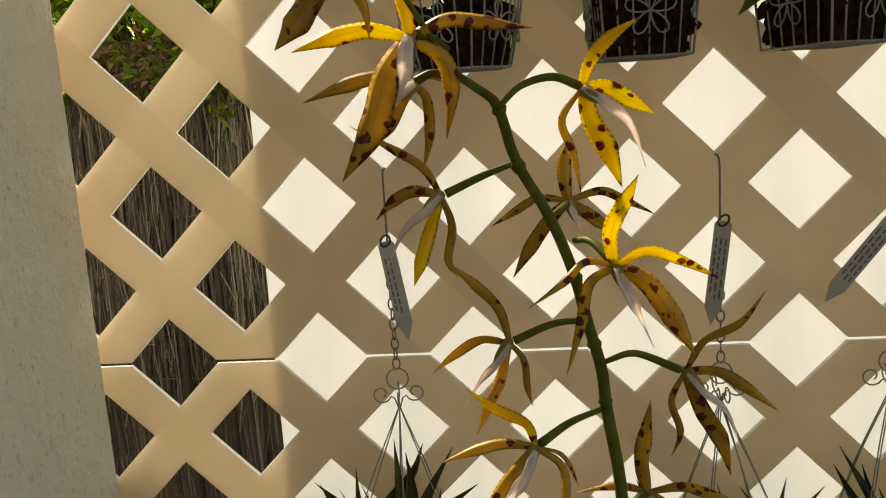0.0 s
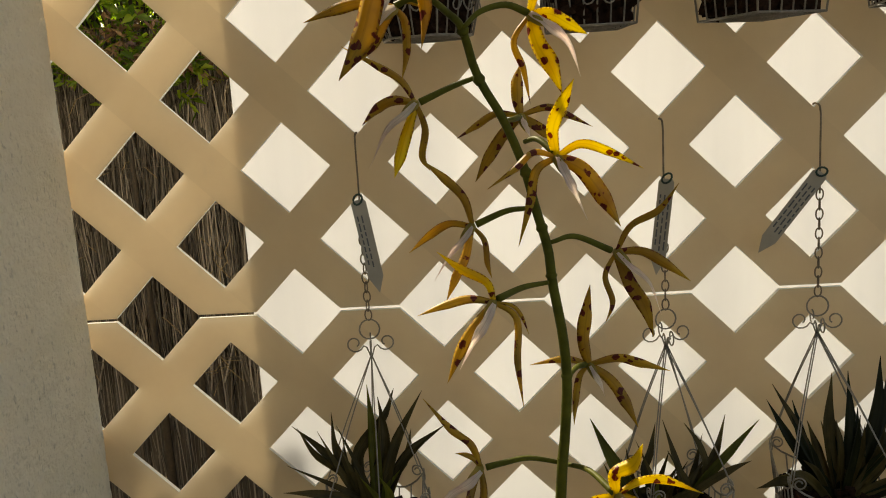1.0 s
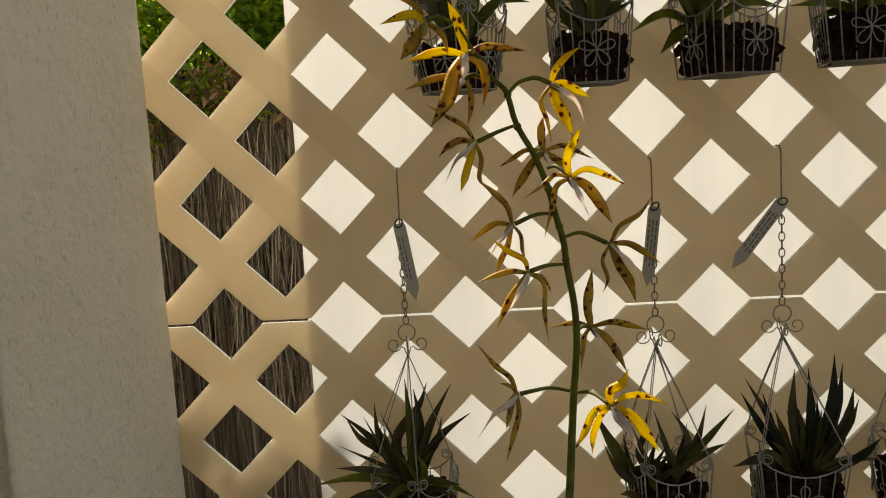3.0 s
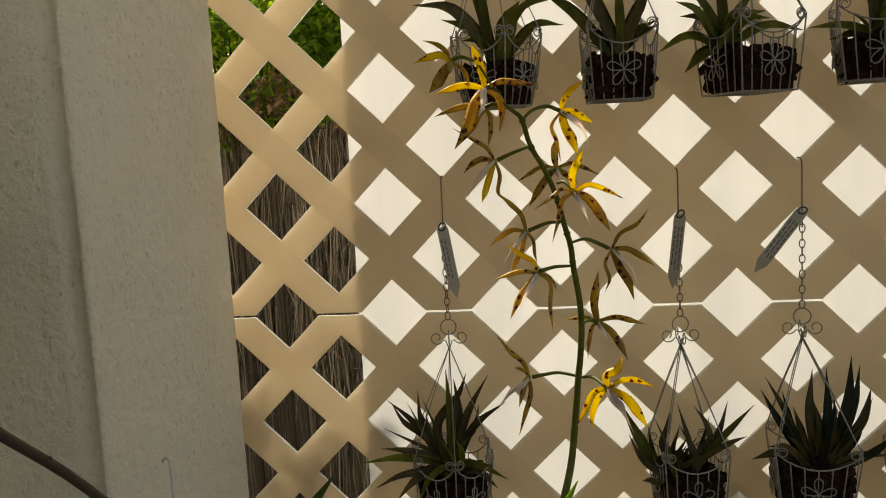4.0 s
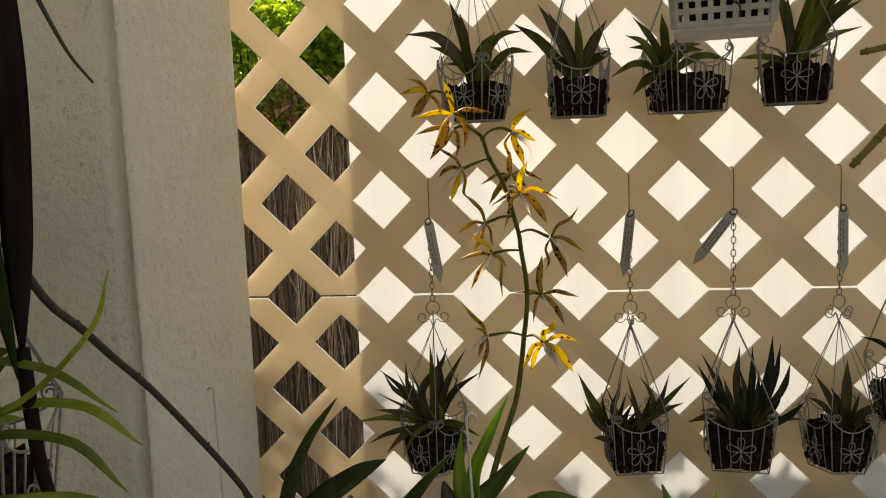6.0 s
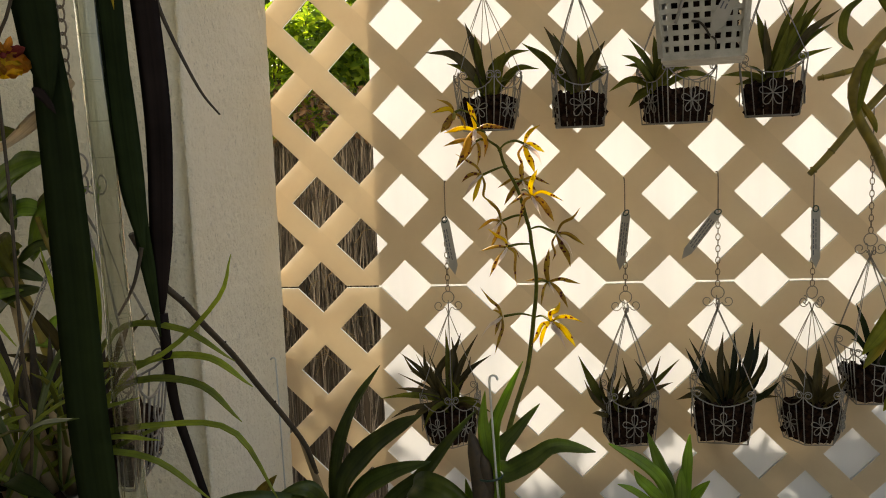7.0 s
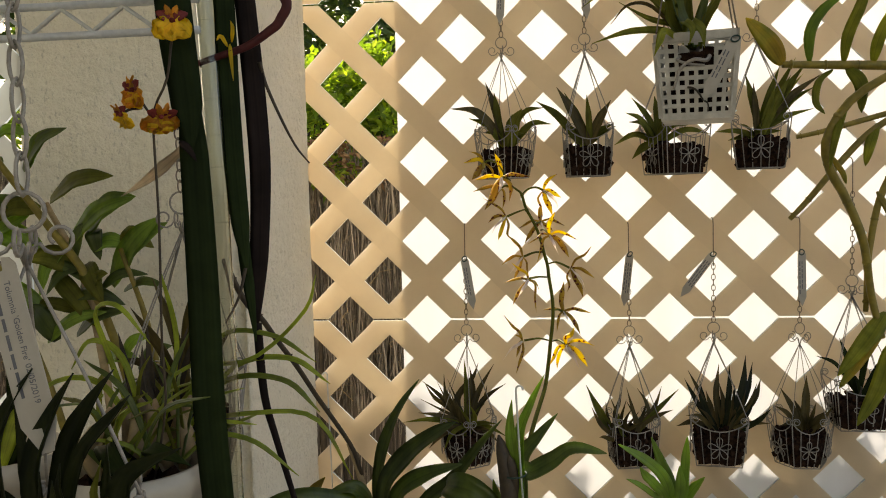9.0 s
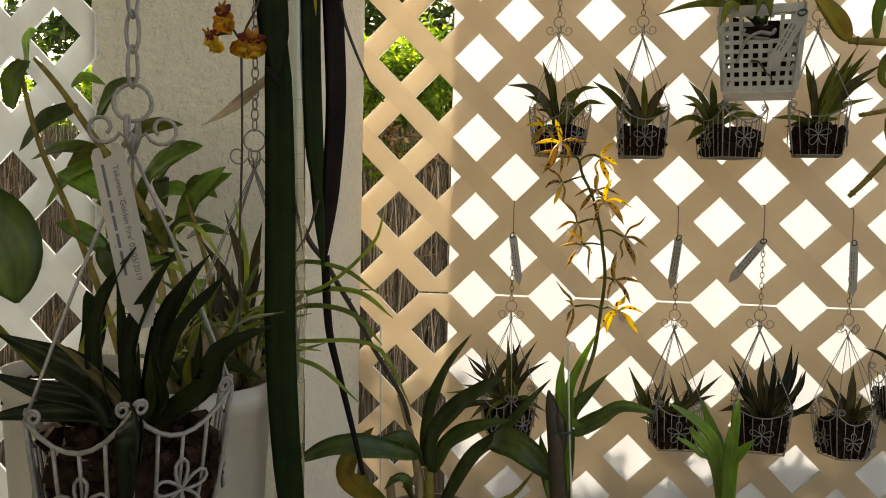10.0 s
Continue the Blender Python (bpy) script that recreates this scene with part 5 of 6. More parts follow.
part("twist_tie", Shape().tube(circle((-0.012, 0.002, 0.118), 0.012, (1, 0, 0.1), (0, 1, 0), 14), 0.0011, 5, True), TIE, stake, "green twist tie")
stake = thing("wire_stake", (-0.043, -0.600, 0.99), "galvanised wire plant stake with a hooked top", "plant stake", "wire plant stakes")
part("wire", Shape().tube([(0, 0, 0)] + curve([(0.001, 0, 0.05), (0.0, -0.001, 0.14), (-0.002, 0, 0.252)], 8) + circle((-0.0045, 0, 0.2535), 0.0026, (1, 0, 0), (0, 0, 1), 8, 0, math.pi), 0.0009, 6), WHITE_WIRE, stake)

# ---- broad-leaved orchid and its bare flower twig ----
cat = thing("broad_leaf_orchid", (0.028, -0.62, 1.0), "broad-leaved orchid with glossy arching leaves", "orchid")
CO = Vector(cat.location)
for pts, w, m, k in (
        ([(0.0175, -0.620, 1.0788), (0.0202, -0.620, 1.1233), (0.0286, -0.620, 1.1643), (0.0460, -0.620, 1.2054), (0.0712, -0.620, 1.2428)], 0.0165, BROAD_LEAF, "lance"),
        ([(0.0285, -0.630, 1.0754), (0.0327, -0.635, 1.1210), (0.0607, -0.640, 1.1583), (0.0924, -0.645, 1.1845), (0.1158, -0.645, 1.1988)], 0.0247, BROAD_LEAF, "lance"),
        ([(0.0305, -0.620, 1.0723), (0.0488, -0.625, 1.1101), (0.0815, -0.630, 1.1319), (0.1210, -0.630, 1.1448)], 0.0227, BROAD_LEAF, "lance"),
        ([(0.0400, -0.615, 1.0150), (0.0481, -0.610, 1.0404), (0.0759, -0.605, 1.0893), (0.1078, -0.600, 1.1161), (0.1377, -0.600, 1.1549), (0.1666, -0.600, 1.1896)], 0.0193, BROAD_LEAF, "lance"),
        ([(0.1000, -0.615, 1.1130), (0.1120, -0.635, 1.1185), (0.1329, -0.650, 1.1178), (0.1558, -0.655, 1.1034), (0.1725, -0.660, 1.0864)], 0.0334, BROAD_LEAF, "broad"),
        ([(0.0098, -0.630, 1.0924), (-0.0350, -0.660, 1.1072), (-0.0779, -0.675, 1.1109), (-0.1276, -0.680, 1.0904)], 0.0283, BROAD_LEAF, "broad"),
        ([(0.0156, -0.620, 1.0786), (0.0022, -0.630, 1.1066), (-0.0125, -0.640, 1.1176), (-0.0405, -0.645, 1.1099)], 0.0191, BROAD_LEAF, "lance"),
        ([(-0.0300, -0.610, 1.0200), (-0.0800, -0.600, 1.0500), (-0.0703, -0.600, 1.0852), (-0.0516, -0.600, 1.1162)], 0.0307, YELLOW_LEAF, "lance"),
        ([(0.0072, -0.630, 1.0370), (0.0033, -0.650, 1.0657), (-0.0074, -0.660, 1.0737), (-0.0211, -0.670, 1.0636)], 0.0145, BROAD_LEAF, "lance")):
    part("leaf", Shape().blade([rel(p, CO) for p in pts], w * 1.02, (-0.3, -0.75, 0.55), 0.55, 0.0022, 22, k, 0.08, w * 900), m, cat)
for pts, r in (([(0.0133, -0.622, 1.0), (0.0125, -0.622, 1.0371), (0.0107, -0.622, 1.0641), (0.0005, -0.622, 1.1152), (-0.0168, -0.622, 1.1650)], 0.8), ([(0.026, -0.62, 1.0), (0.0238, -0.62, 1.0421), (0.0224, -0.62, 1.085)], 1.0),
               ([(-0.012, -0.635, 1.0), (-0.0196, -0.64, 1.0496), (-0.0189, -0.64, 1.0698)], 0.8), ([(0.06, -0.62, 1.01), (0.090, -0.625, 1.035), (0.125, -0.62, 1.05), (0.1497, -0.62, 1.081)], 0.55)):
    part("bulb", Shape().tube(curve([rel(p, CO) for p in pts], 10), [r * v for v in (0.006, 0.0068, 0.0072, 0.0072, 0.007, 0.0066, 0.006, 0.005, 0.0036, 0.0018)], 8), PALE_CANE if r == 0.8 else CANE, cat, "tan papery bulb" if r == 0.8 else "green fleshy bulb")
twig = [(-0.001, -0.622, 1.128), (-0.008, -0.63, 1.16), (-0.024, -0.645, 1.196), (-0.040, -0.665, 1.232), (-0.052, -0.70, 1.275), (-0.062, -0.735, 1.310), (-0.068, -0.758, 1.334), (-0.080, -0.775, 1.356), (-0.088, -0.79, 1.385), (-0.09, -0.80, 1.40)]
tw = curve([rel(p, CO) for p in twig], 30)
part("bare_flower_twig", Shape().tube(tw, [0.0027 + 0.0004 * k / 29 for k in range(30)], 7), BROWN_STEM, cat, "dark bare flower twig")
for k in (8, 14, 20, 25):
    part("twig_node", Shape().tube([tw[k], tw[k] + Vector((0.003, -0.001, 0.003))], [0.0022, 0.0008], 6), BROWN_STEM, cat)

# ---- young bright plant ----
young = thing("young_orchid", (0.360, -0.70, 1.0), "young bright green orchid shoot, sunlit from behind", "orchid")
YO = Vector(young.location)
for pts, w, m in (
        ([(0.3600, -0.700, 1.0300), (0.3476, -0.700, 1.1263), (0.3409, -0.700, 1.1545), (0.3214, -0.705, 1.1758), (0.2922, -0.710, 1.1945)], 0.0129, BRIGHT_LEAF),
        ([(0.3600, -0.700, 1.0300), (0.3520, -0.690, 1.1223), (0.3475, -0.685, 1.1491), (0.3409, -0.680, 1.1645), (0.3307, -0.675, 1.1923)], 0.0135, BRIGHT_LEAF),
        ([(0.3600, -0.700, 1.0300), (0.3435, -0.700, 1.1262), (0.3286, -0.710, 1.1524), (0.3204, -0.712, 1.1614), (0.3136, -0.715, 1.1722)], 0.0111, BRIGHT_LEAF),
        ([(0.3600, -0.700, 1.0300), (0.3422, -0.700, 1.1233), (0.3259, -0.710, 1.1425), (0.3119, -0.715, 1.1540), (0.2988, -0.720, 1.1613)], 0.0070, BRIGHT_LEAF),
        ([(0.3600, -0.700, 1.0300), (0.3570, -0.700, 1.1208), (0.3599, -0.702, 1.1442), (0.3615, -0.705, 1.1762), (0.3628, -0.708, 1.2028)], 0.0117, BRIGHT_LEAF),
        ([(0.3600, -0.700, 1.0300), (0.3539, -0.710, 1.1248), (0.3549, -0.715, 1.1491), (0.3533, -0.718, 1.1751)], 0.0135, BRIGHT_LEAF),
        ([(0.3600, -0.700, 1.0300), (0.3610, -0.700, 1.1208), (0.3668, -0.705, 1.1427), (0.3796, -0.710, 1.1609)], 0.0123, BRIGHT_LEAF)):
    part("leaf", Shape().blade([rel(p, YO) for p in pts], w * 0.92, (-0.3, -0.75, 0.55), 0.35, 0.002, 20, "strap", 0.03, w * 800), m, young)


def plain_pot(name, loc, r, h, material, label, bark=True):
    """A tapered plastic pot with a rolled rim, filled with bark."""
    pot = thing(name, loc, label, "plant pot", "plant pots")
    part("pot_wall", Shape().lathe([(0.001, 0), (r * 0.74, 0), (r * 0.76, 0.004), (r * 0.95, h * 0.9), (r, h * 0.905), (r * 1.03, h * 0.95), (r * 1.0, h), (r * 0.94, h), (r * 0.9, h * 0.93), (r * 0.72, 0.012), (0.001, 0.01)], 40), material, pot)
    rng = random.Random(int(r * 10000))
    b = Shape().lathe([(r * 0.70, 0.012), (r * 0.86, h * 0.82), (0.001, h * 0.85)], 20)
    for k in range(46):
        a, q = rng.uniform(0, 6.28), r * 0.84 * rng.random() ** 0.5
        b.chunk((q * math.cos(a), q * math.sin(a), h * rng.uniform(0.83, 0.93)), rng.uniform(0.005, 0.010), rng)
    tagged(part("bark_fill", b, BARK, pot, "brown bark chips", False), kind="stuff")
    return pot


def bench(name, label, x0, x1, y0, y1, z):
    ob = thing(name, ((x0 + x1) / 2, (y0 + y1) / 2, 0), label, "plant bench", "plant benches")
    w, d = (x1 - x0) / 2, (y1 - y0) / 2
    for k in range(int((y1 - y0) / 0.06)):
        y = -d + 0.03 + 0.06 * k
        part("board", Shape().box((-w, y - 0.024, z - 0.02), (w, y + 0.024, z)), ROOF_PAINT, ob, "", False)
    for sx in (-1, 1):
        for sy in (-1, 1):
            part("leg", Shape().box((sx * (w - 0.03) - 0.018, sy * (d - 0.03) - 0.018, 0), (sx * (w - 0.03) + 0.018, sy * (d - 0.03) + 0.018, z - 0.02)), ROOF_PAINT, ob, "", False)


bench("plant_bench", "white slatted bench under the potted orchids", -0.10, 0.50, -0.80, -0.50, 0.90)
for p in ((0.028, -0.625), (0.192, -0.66), (0.362, -0.70)):
    plain_pot("plant_pot", (p[0], p[1], 0.90), 0.062, 0.125, TERRACOTTA, "brown plastic pot on a white bench")

# ---- white plastic basket hung in front of the lattice ----


def plastic_basket(x, y, z):
    ob = thing("plastic_basket", (x, y, z), "weathered white plastic basket with square openings, hung on wires", "hanging basket")
    ob.rotation_euler = (0, 0, radians(-12))
    H, T, B = 0.108, 0.0500, 0.0415
    part("base_plate", Shape().box((-0.0430, -0.0430, 0), (0.0430, 0.0430, 0.003)), BASKET_PLASTIC, ob, "", False)
    part("base_lip", Shape().box((-0.041, -0.041, 0.003), (0.041, 0.041, 0.0055)), BASKET_PLASTIC, ob, "", False)

    def half(h):
        return B + (T - B) * h / H

    for k in range(9):
        h = 0.0035 + 0.0114 * k
        w, t = half(h), 0.0054
        for turn in range(4):
            for a, b in ([(-w, -w * 0.5), (w * 0.55, w)] if turn == 0 and k in (6, 7) else [(-w, w)]):
                o = part("band", Shape().box((a, -w - 0.0006, h), (b, -w + 0.0014, h + t)), BASKET_PLASTIC, ob, "", False)
                o.rotation_euler = (0, 0, turn * math.pi / 2)
    for turn in range(4):
        for k in range(9):
            f = -1 + 2 * k / 8
            lo_h, hi_h = 0.003, 0.098
            spans = [(lo_h, hi_h)]
            if turn == 0 and 3 <= k <= 5:
                spans = [(lo_h, 0.066), (0.092, hi_h)]
            for a, b in spans:
                wa, wb = half(a), half(b)
                r = 0.0025 if 0 < k < 8 else 0.0042
                s = Shape().add([(f * wa - r, -wa, a), (f * wa + r, -wa, a), (f * wa + r, -wa + 0.002, a), (f * wa - r, -wa + 0.002, a),
                                 (f * wb - r, -wb, b), (f * wb + r, -wb, b), (f * wb + r, -wb + 0.002, b), (f * wb - r, -wb + 0.002, b)],
                                [(3, 2, 1, 0), (4, 5, 6, 7), (0, 1, 5, 4), (1, 2, 6, 5), (2, 3, 7, 6), (3, 0, 4, 7)])
                o = part("rib", s, BASKET_PLASTIC, ob, "", False)
                o.rotation_euler = (0, 0, turn * math.pi / 2)
    for turn in range(4):
        o = part("rim", Shape().box((-0.0515, -0.0515, 0.097), (0.0515, -0.0475, H)), BASKET_PLASTIC, ob, "", False)
        o.rotation_euler = (0, 0, turn * math.pi / 2)
    for sx, sy in ((-1, -1), (1, -1), (1, 1), (-1, 1)):
        part("hanging_wire", Shape().tube(curve([(sx * 0.049, sy * 0.049, H - 0.004), (sx * 0.03, sy * 0.03, H + 0.12), (0.004 * sx, 0.004 * sy, H + 0.36)], 8), 0.0011, 5), RUST, ob, "thin brown hanging wire")
    part("ceiling_wire", Shape().tube([(0, 0, H + 0.355), (0, 0, 2.55 - z)], 0.0015, 5), RUST, ob)
    rng = random.Random(4)
    b = Shape().lathe([(0.001, 0.012), (0.034, 0.012), (0.037, 0.085), (0.001, 0.09)], 12)
    for k in range(110):
        b.chunk((rng.uniform(-0.036, 0.036), rng.uniform(-0.038, 0.036), rng.uniform(0.012, 0.09)), rng.uniform(0.004, 0.008), rng)
    tagged(part("bark_fill", b, BARK, ob, "dark bark", False), kind="stuff")
    for pts, r in (([(0.016, -0.040, 0.078), (0.012, -0.052, 0.071), (-0.002, -0.055, 0.073), (-0.017, -0.054, 0.065), (-0.022, -0.053, 0.054), (-0.027, -0.052, 0.038)], 0.0028), ([(-0.020, -0.040, 0.080), (-0.022, -0.049, 0.074), (-0.008, -0.052, 0.068), (0.010, -0.048, 0.066)], 0.0024), ([(-0.010, -0.046, 0.040), (-0.002, -0.053, 0.037), (0.004, -0.053, 0.030), (0.008, -0.051, 0.023), (0.014, -0.051, 0.018), (0.014, -0.050, 0.008)], 0.0015)):
        part("root", Shape().tube(curve(pts, 14), [r - r * 0.03 * k for k in range(14)], 7), WIRE if r > 0.002 else BROWN_STEM, ob, "grey aerial root" if r > 0.002 else "thin dark root")
    return ob


plastic_basket(0.423, -0.450, 1.5465)
hung_tag((0.456, -0.5165, 1.640), 27, -10, "grey plastic plant tag tied to the white basket", 2, 0.082)
spill = tuft((0.418, -0.455, 1.648), 41, "strap-leaved orchid spilling from the white basket", [
    (MID_LEAF, 14.7, (-21, 22), (-61, 61), (-98, 76), (-144, 48)),
    (MID_LEAF, 10.2, (-24, 20), (-56, 31), (-95, 56)),
    (MID_LEAF, 12.5, (-34, 13), (-82, 16), (-130, 5)),
    (MID_LEAF, 19.8, (-29, 23), (-35, 49), (-56, 87)),
    (BROAD_LEAF, 18.1, (-21, 33), (-29, 65), (-35, 97)),
    (BROAD_LEAF, 12.5, (7, 21), (12, 48), (16, 85)),
    (MID_LEAF, 10.2, (10, 21), (23, 42), (33, 66)),
    (MID_LEAF, 15.0, (-8, 30), (-10, 70), (-6, 112)),
    (MID_LEAF, 12.0, (14, 25), (34, 60), (60, 92)),
    (RED_LEAF, 5.7, (-50, 45), (-82, 51), (-106, 28))], deep=0.03, between=4, group="", to_light=False)
for pts, w in (([(-0.020, -0.020, 0.0), (-0.046, -0.058, 0.005), (-0.053, -0.064, -0.008), (-0.059, -0.062, -0.025)], 0.010), ([(-0.014, -0.015, 0.006), (-0.022, -0.055, 0.016), (-0.014, -0.066, 0.006), (-0.017, -0.064, -0.013)], 0.010), ([(-0.006, -0.015, 0.006), (-0.014, -0.055, 0.015), (-0.003, -0.066, 0.004), (0.001, -0.064, -0.018)], 0.0125)):
    part("leaf", Shape().blade(pts, w, (0, -1, 0.1), 0.4, 0.002, 16, "pointed", 0.05), CANE_LEAF, spill, "olive leaf drooping over the rim")

# ---- cane orchid hung at the side ----
den = thing("cane_orchid", (0.80, -0.49, 1.56), "cane orchid with drooping olive canes and fleshy leaves", "orchid")
DO = Vector(den.location)
CANES = (
    ([(0.80, -0.49, 1.58), (0.70, -0.50, 1.598), (0.637, -0.50, 1.603), (0.579, -0.50, 1.606), (0.516, -0.50, 1.609)], 0.0084),
    ([(0.80, -0.48, 1.58), (0.70, -0.47, 1.56), (0.638, -0.47, 1.530), (0.593, -0.475, 1.487), (0.554, -0.48, 1.442), (0.530, -0.485, 1.418)], 0.0062),
    ([(0.80, -0.50, 1.575), (0.68, -0.53, 1.60), (0.600, -0.525, 1.57), (0.563, -0.52, 1.519), (0.567, -0.515, 1.480), (0.587, -0.51, 1.445), (0.611, -0.505, 1.389), (0.622, -0.50, 1.325), (0.636, -0.50, 1.268)], 0.0080),
    ([(0.80, -0.47, 1.58), (0.72, -0.46, 1.565), (0.638, -0.46, 1.544), (0.58, -0.46, 1.529), (0.545, -0.46, 1.522)], 0.0052),
    ([(0.80, -0.48, 1.57), (0.70, -0.48, 1.53), (0.645, -0.485, 1.46), (0.624, -0.49, 1.38), (0.620, -0.49, 1.30)], 0.0066))
for pts, r in CANES:
    c = curve([rel(p, DO) for p in pts], 26)
    cane = part("cane", Shape().tube(c, [r * 0.66 * (0.75 + 0.3 * math.sin(3.1 * k / 25)) for k in range(26)], 8), CANE, den)
    for k in range(4, 25, 4):
        part("joint_ring", Shape().tube([c[k] - (c[k + 1] - c[k]) * 0.15, c[k], c[k] + (c[k + 1] - c[k]) * 0.15], [r * 0.62, r * 0.78, r * 0.62], 8), CANE, cane)
UPPER_LEAVES = (
        ([(0.516, -0.50, 1.609), (0.500, -0.502, 1.636), (0.471, -0.505, 1.667)], 0.030, YELLOW_LEAF),
        ([(0.548, -0.50, 1.610), (0.546, -0.51, 1.645), (0.561, -0.515, 1.672), (0.588, -0.52, 1.690)], 0.022, BRIGHT_LEAF),
        ([(0.588, -0.50, 1.608), (0.590, -0.51, 1.64), (0.604, -0.515, 1.678), (0.605, -0.52, 1.71)], 0.022, CANE_LEAF),
        ([(0.622, -0.50, 1.606), (0.628, -0.51, 1.64), (0.650, -0.52, 1.69)], 0.022, CANE_LEAF),
        ([(0.592, -0.50, 1.602), (0.603, -0.515, 1.580), (0.602, -0.52, 1.545)], 0.024, CANE_LEAF),
        ([(0.575, -0.50, 1.600), (0.556, -0.51, 1.585), (0.551, -0.515, 1.560), (0.560, -0.52, 1.545)], 0.014, CANE_LEAF),
        ([(0.585, -0.52, 1.555), (0.570, -0.53, 1.52), (0.562, -0.53, 1.478)], 0.014, CANE_LEAF),
        )
LOWER_LEAVES = (
        ([(0.640, -0.47, 1.535), (0.628, -0.48, 1.51), (0.622, -0.48, 1.482)], 0.020, CANE_LEAF),
        ([(0.565, -0.515, 1.50), (0.580, -0.52, 1.475), (0.585, -0.52, 1.46)], 0.010, YELLOW_LEAF),
        ([(0.632, -0.49, 1.45), (0.645, -0.5, 1.42), (0.648, -0.5, 1.385)], 0.014, CANE),
        ([(0.640, -0.50, 1.300), (0.612, -0.515, 1.268), (0.575, -0.525, 1.226)], 0.032, CANE_LEAF),
        ([(0.640, -0.50, 1.285), (0.608, -0.51, 1.245), (0.580, -0.515, 1.208)], 0.022, YELLOW_LEAF),
        ([(0.645, -0.50, 1.260), (0.628, -0.515, 1.212), (0.598, -0.525, 1.164)], 0.030, CANE_LEAF))
for pts, w, m in UPPER_LEAVES + LOWER_LEAVES:
    part("leaf", Shape().blade([rel(p, DO) for p in pts], w * (0.68 if pts[0][0] > 0.53 else 0.8), (-0.5, -0.8, 0.3), 0.25, 0.0024, 13, "broad", 0.04), m, den)
pot = plain_pot("hanging_pot", (0.80, -0.49, 1.47), 0.06, 0.11, TERRACOTTA, "brown plastic pot hung on wires")
for a in (0.4, 2.5, 4.6):
    part("hanging_wire", Shape().tube([(0.06 * math.cos(a), 0.06 * math.sin(a), 0.104), (0, 0, 0.45), (0, 0, 1.08)], 0.0012, 5), RUST, pot)

# ---- the group of plants on the stand beside the pillar ----
bench("plant_bench", "white slatted bench under the potted orchids", -0.34, 0.02, -1.06, -0.74, 1.02)
bench("plant_bench", "white slatted bench under the potted orchids", -0.60, -0.20, -0.70, -0.42, 0.90)
plain_pot("orchid_pot", (-0.118, -0.945, 1.02), 0.060, 0.228, POT, "white plastic pot with a rolled rim")
plain_pot("orchid_pot", (-0.268, -0.90, 1.02), 0.060, 0.222, POT, "white plastic pot with a rolled rim")
plain_pot("plant_pot", (-0.040, -0.905, 1.02), 0.048, 0.085, TERRACOTTA, "brown plastic pot behind the white one")
plain_pot("plant_pot", (-0.33, -0.57, 0.90), 0.062, 0.125, TERRACOTTA, "brown plastic pot on a white bench")

strap = thing("strap_orchid", (-0.040, -0.905, 1.10), "tall orchid with long dark strap leaves", "orchid")
ST = Vector(strap.location)
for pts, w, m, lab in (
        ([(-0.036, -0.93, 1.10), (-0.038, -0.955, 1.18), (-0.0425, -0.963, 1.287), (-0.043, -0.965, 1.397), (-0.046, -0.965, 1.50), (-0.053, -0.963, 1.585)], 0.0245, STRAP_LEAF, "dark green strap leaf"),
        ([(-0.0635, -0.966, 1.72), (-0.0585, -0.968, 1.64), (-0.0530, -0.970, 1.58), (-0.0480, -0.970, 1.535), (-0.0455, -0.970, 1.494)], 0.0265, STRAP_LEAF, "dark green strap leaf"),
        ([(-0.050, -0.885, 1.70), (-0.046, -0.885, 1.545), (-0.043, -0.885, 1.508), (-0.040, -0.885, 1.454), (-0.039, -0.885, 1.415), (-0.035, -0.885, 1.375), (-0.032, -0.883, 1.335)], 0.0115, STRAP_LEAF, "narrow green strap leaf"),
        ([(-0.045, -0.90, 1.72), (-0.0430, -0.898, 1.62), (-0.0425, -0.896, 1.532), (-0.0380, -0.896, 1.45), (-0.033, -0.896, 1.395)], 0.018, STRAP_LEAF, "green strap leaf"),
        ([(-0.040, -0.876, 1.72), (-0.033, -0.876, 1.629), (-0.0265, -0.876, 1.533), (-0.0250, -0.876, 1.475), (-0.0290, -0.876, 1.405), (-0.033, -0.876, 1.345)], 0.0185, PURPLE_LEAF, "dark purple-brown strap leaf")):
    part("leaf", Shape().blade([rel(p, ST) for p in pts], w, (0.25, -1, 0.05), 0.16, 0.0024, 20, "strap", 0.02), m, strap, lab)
part("ragged_tip", Shape().blade([rel(p, ST) for p in ((-0.054, -0.972, 1.502), (-0.047, -0.973, 1.497), (-0.041, -0.972, 1.487))], 0.006, (0, -1, 0.2), 0.2, 0.001, 6, "lance", 0.4), PURPLE_LEAF, strap, "torn dark leaf tip")
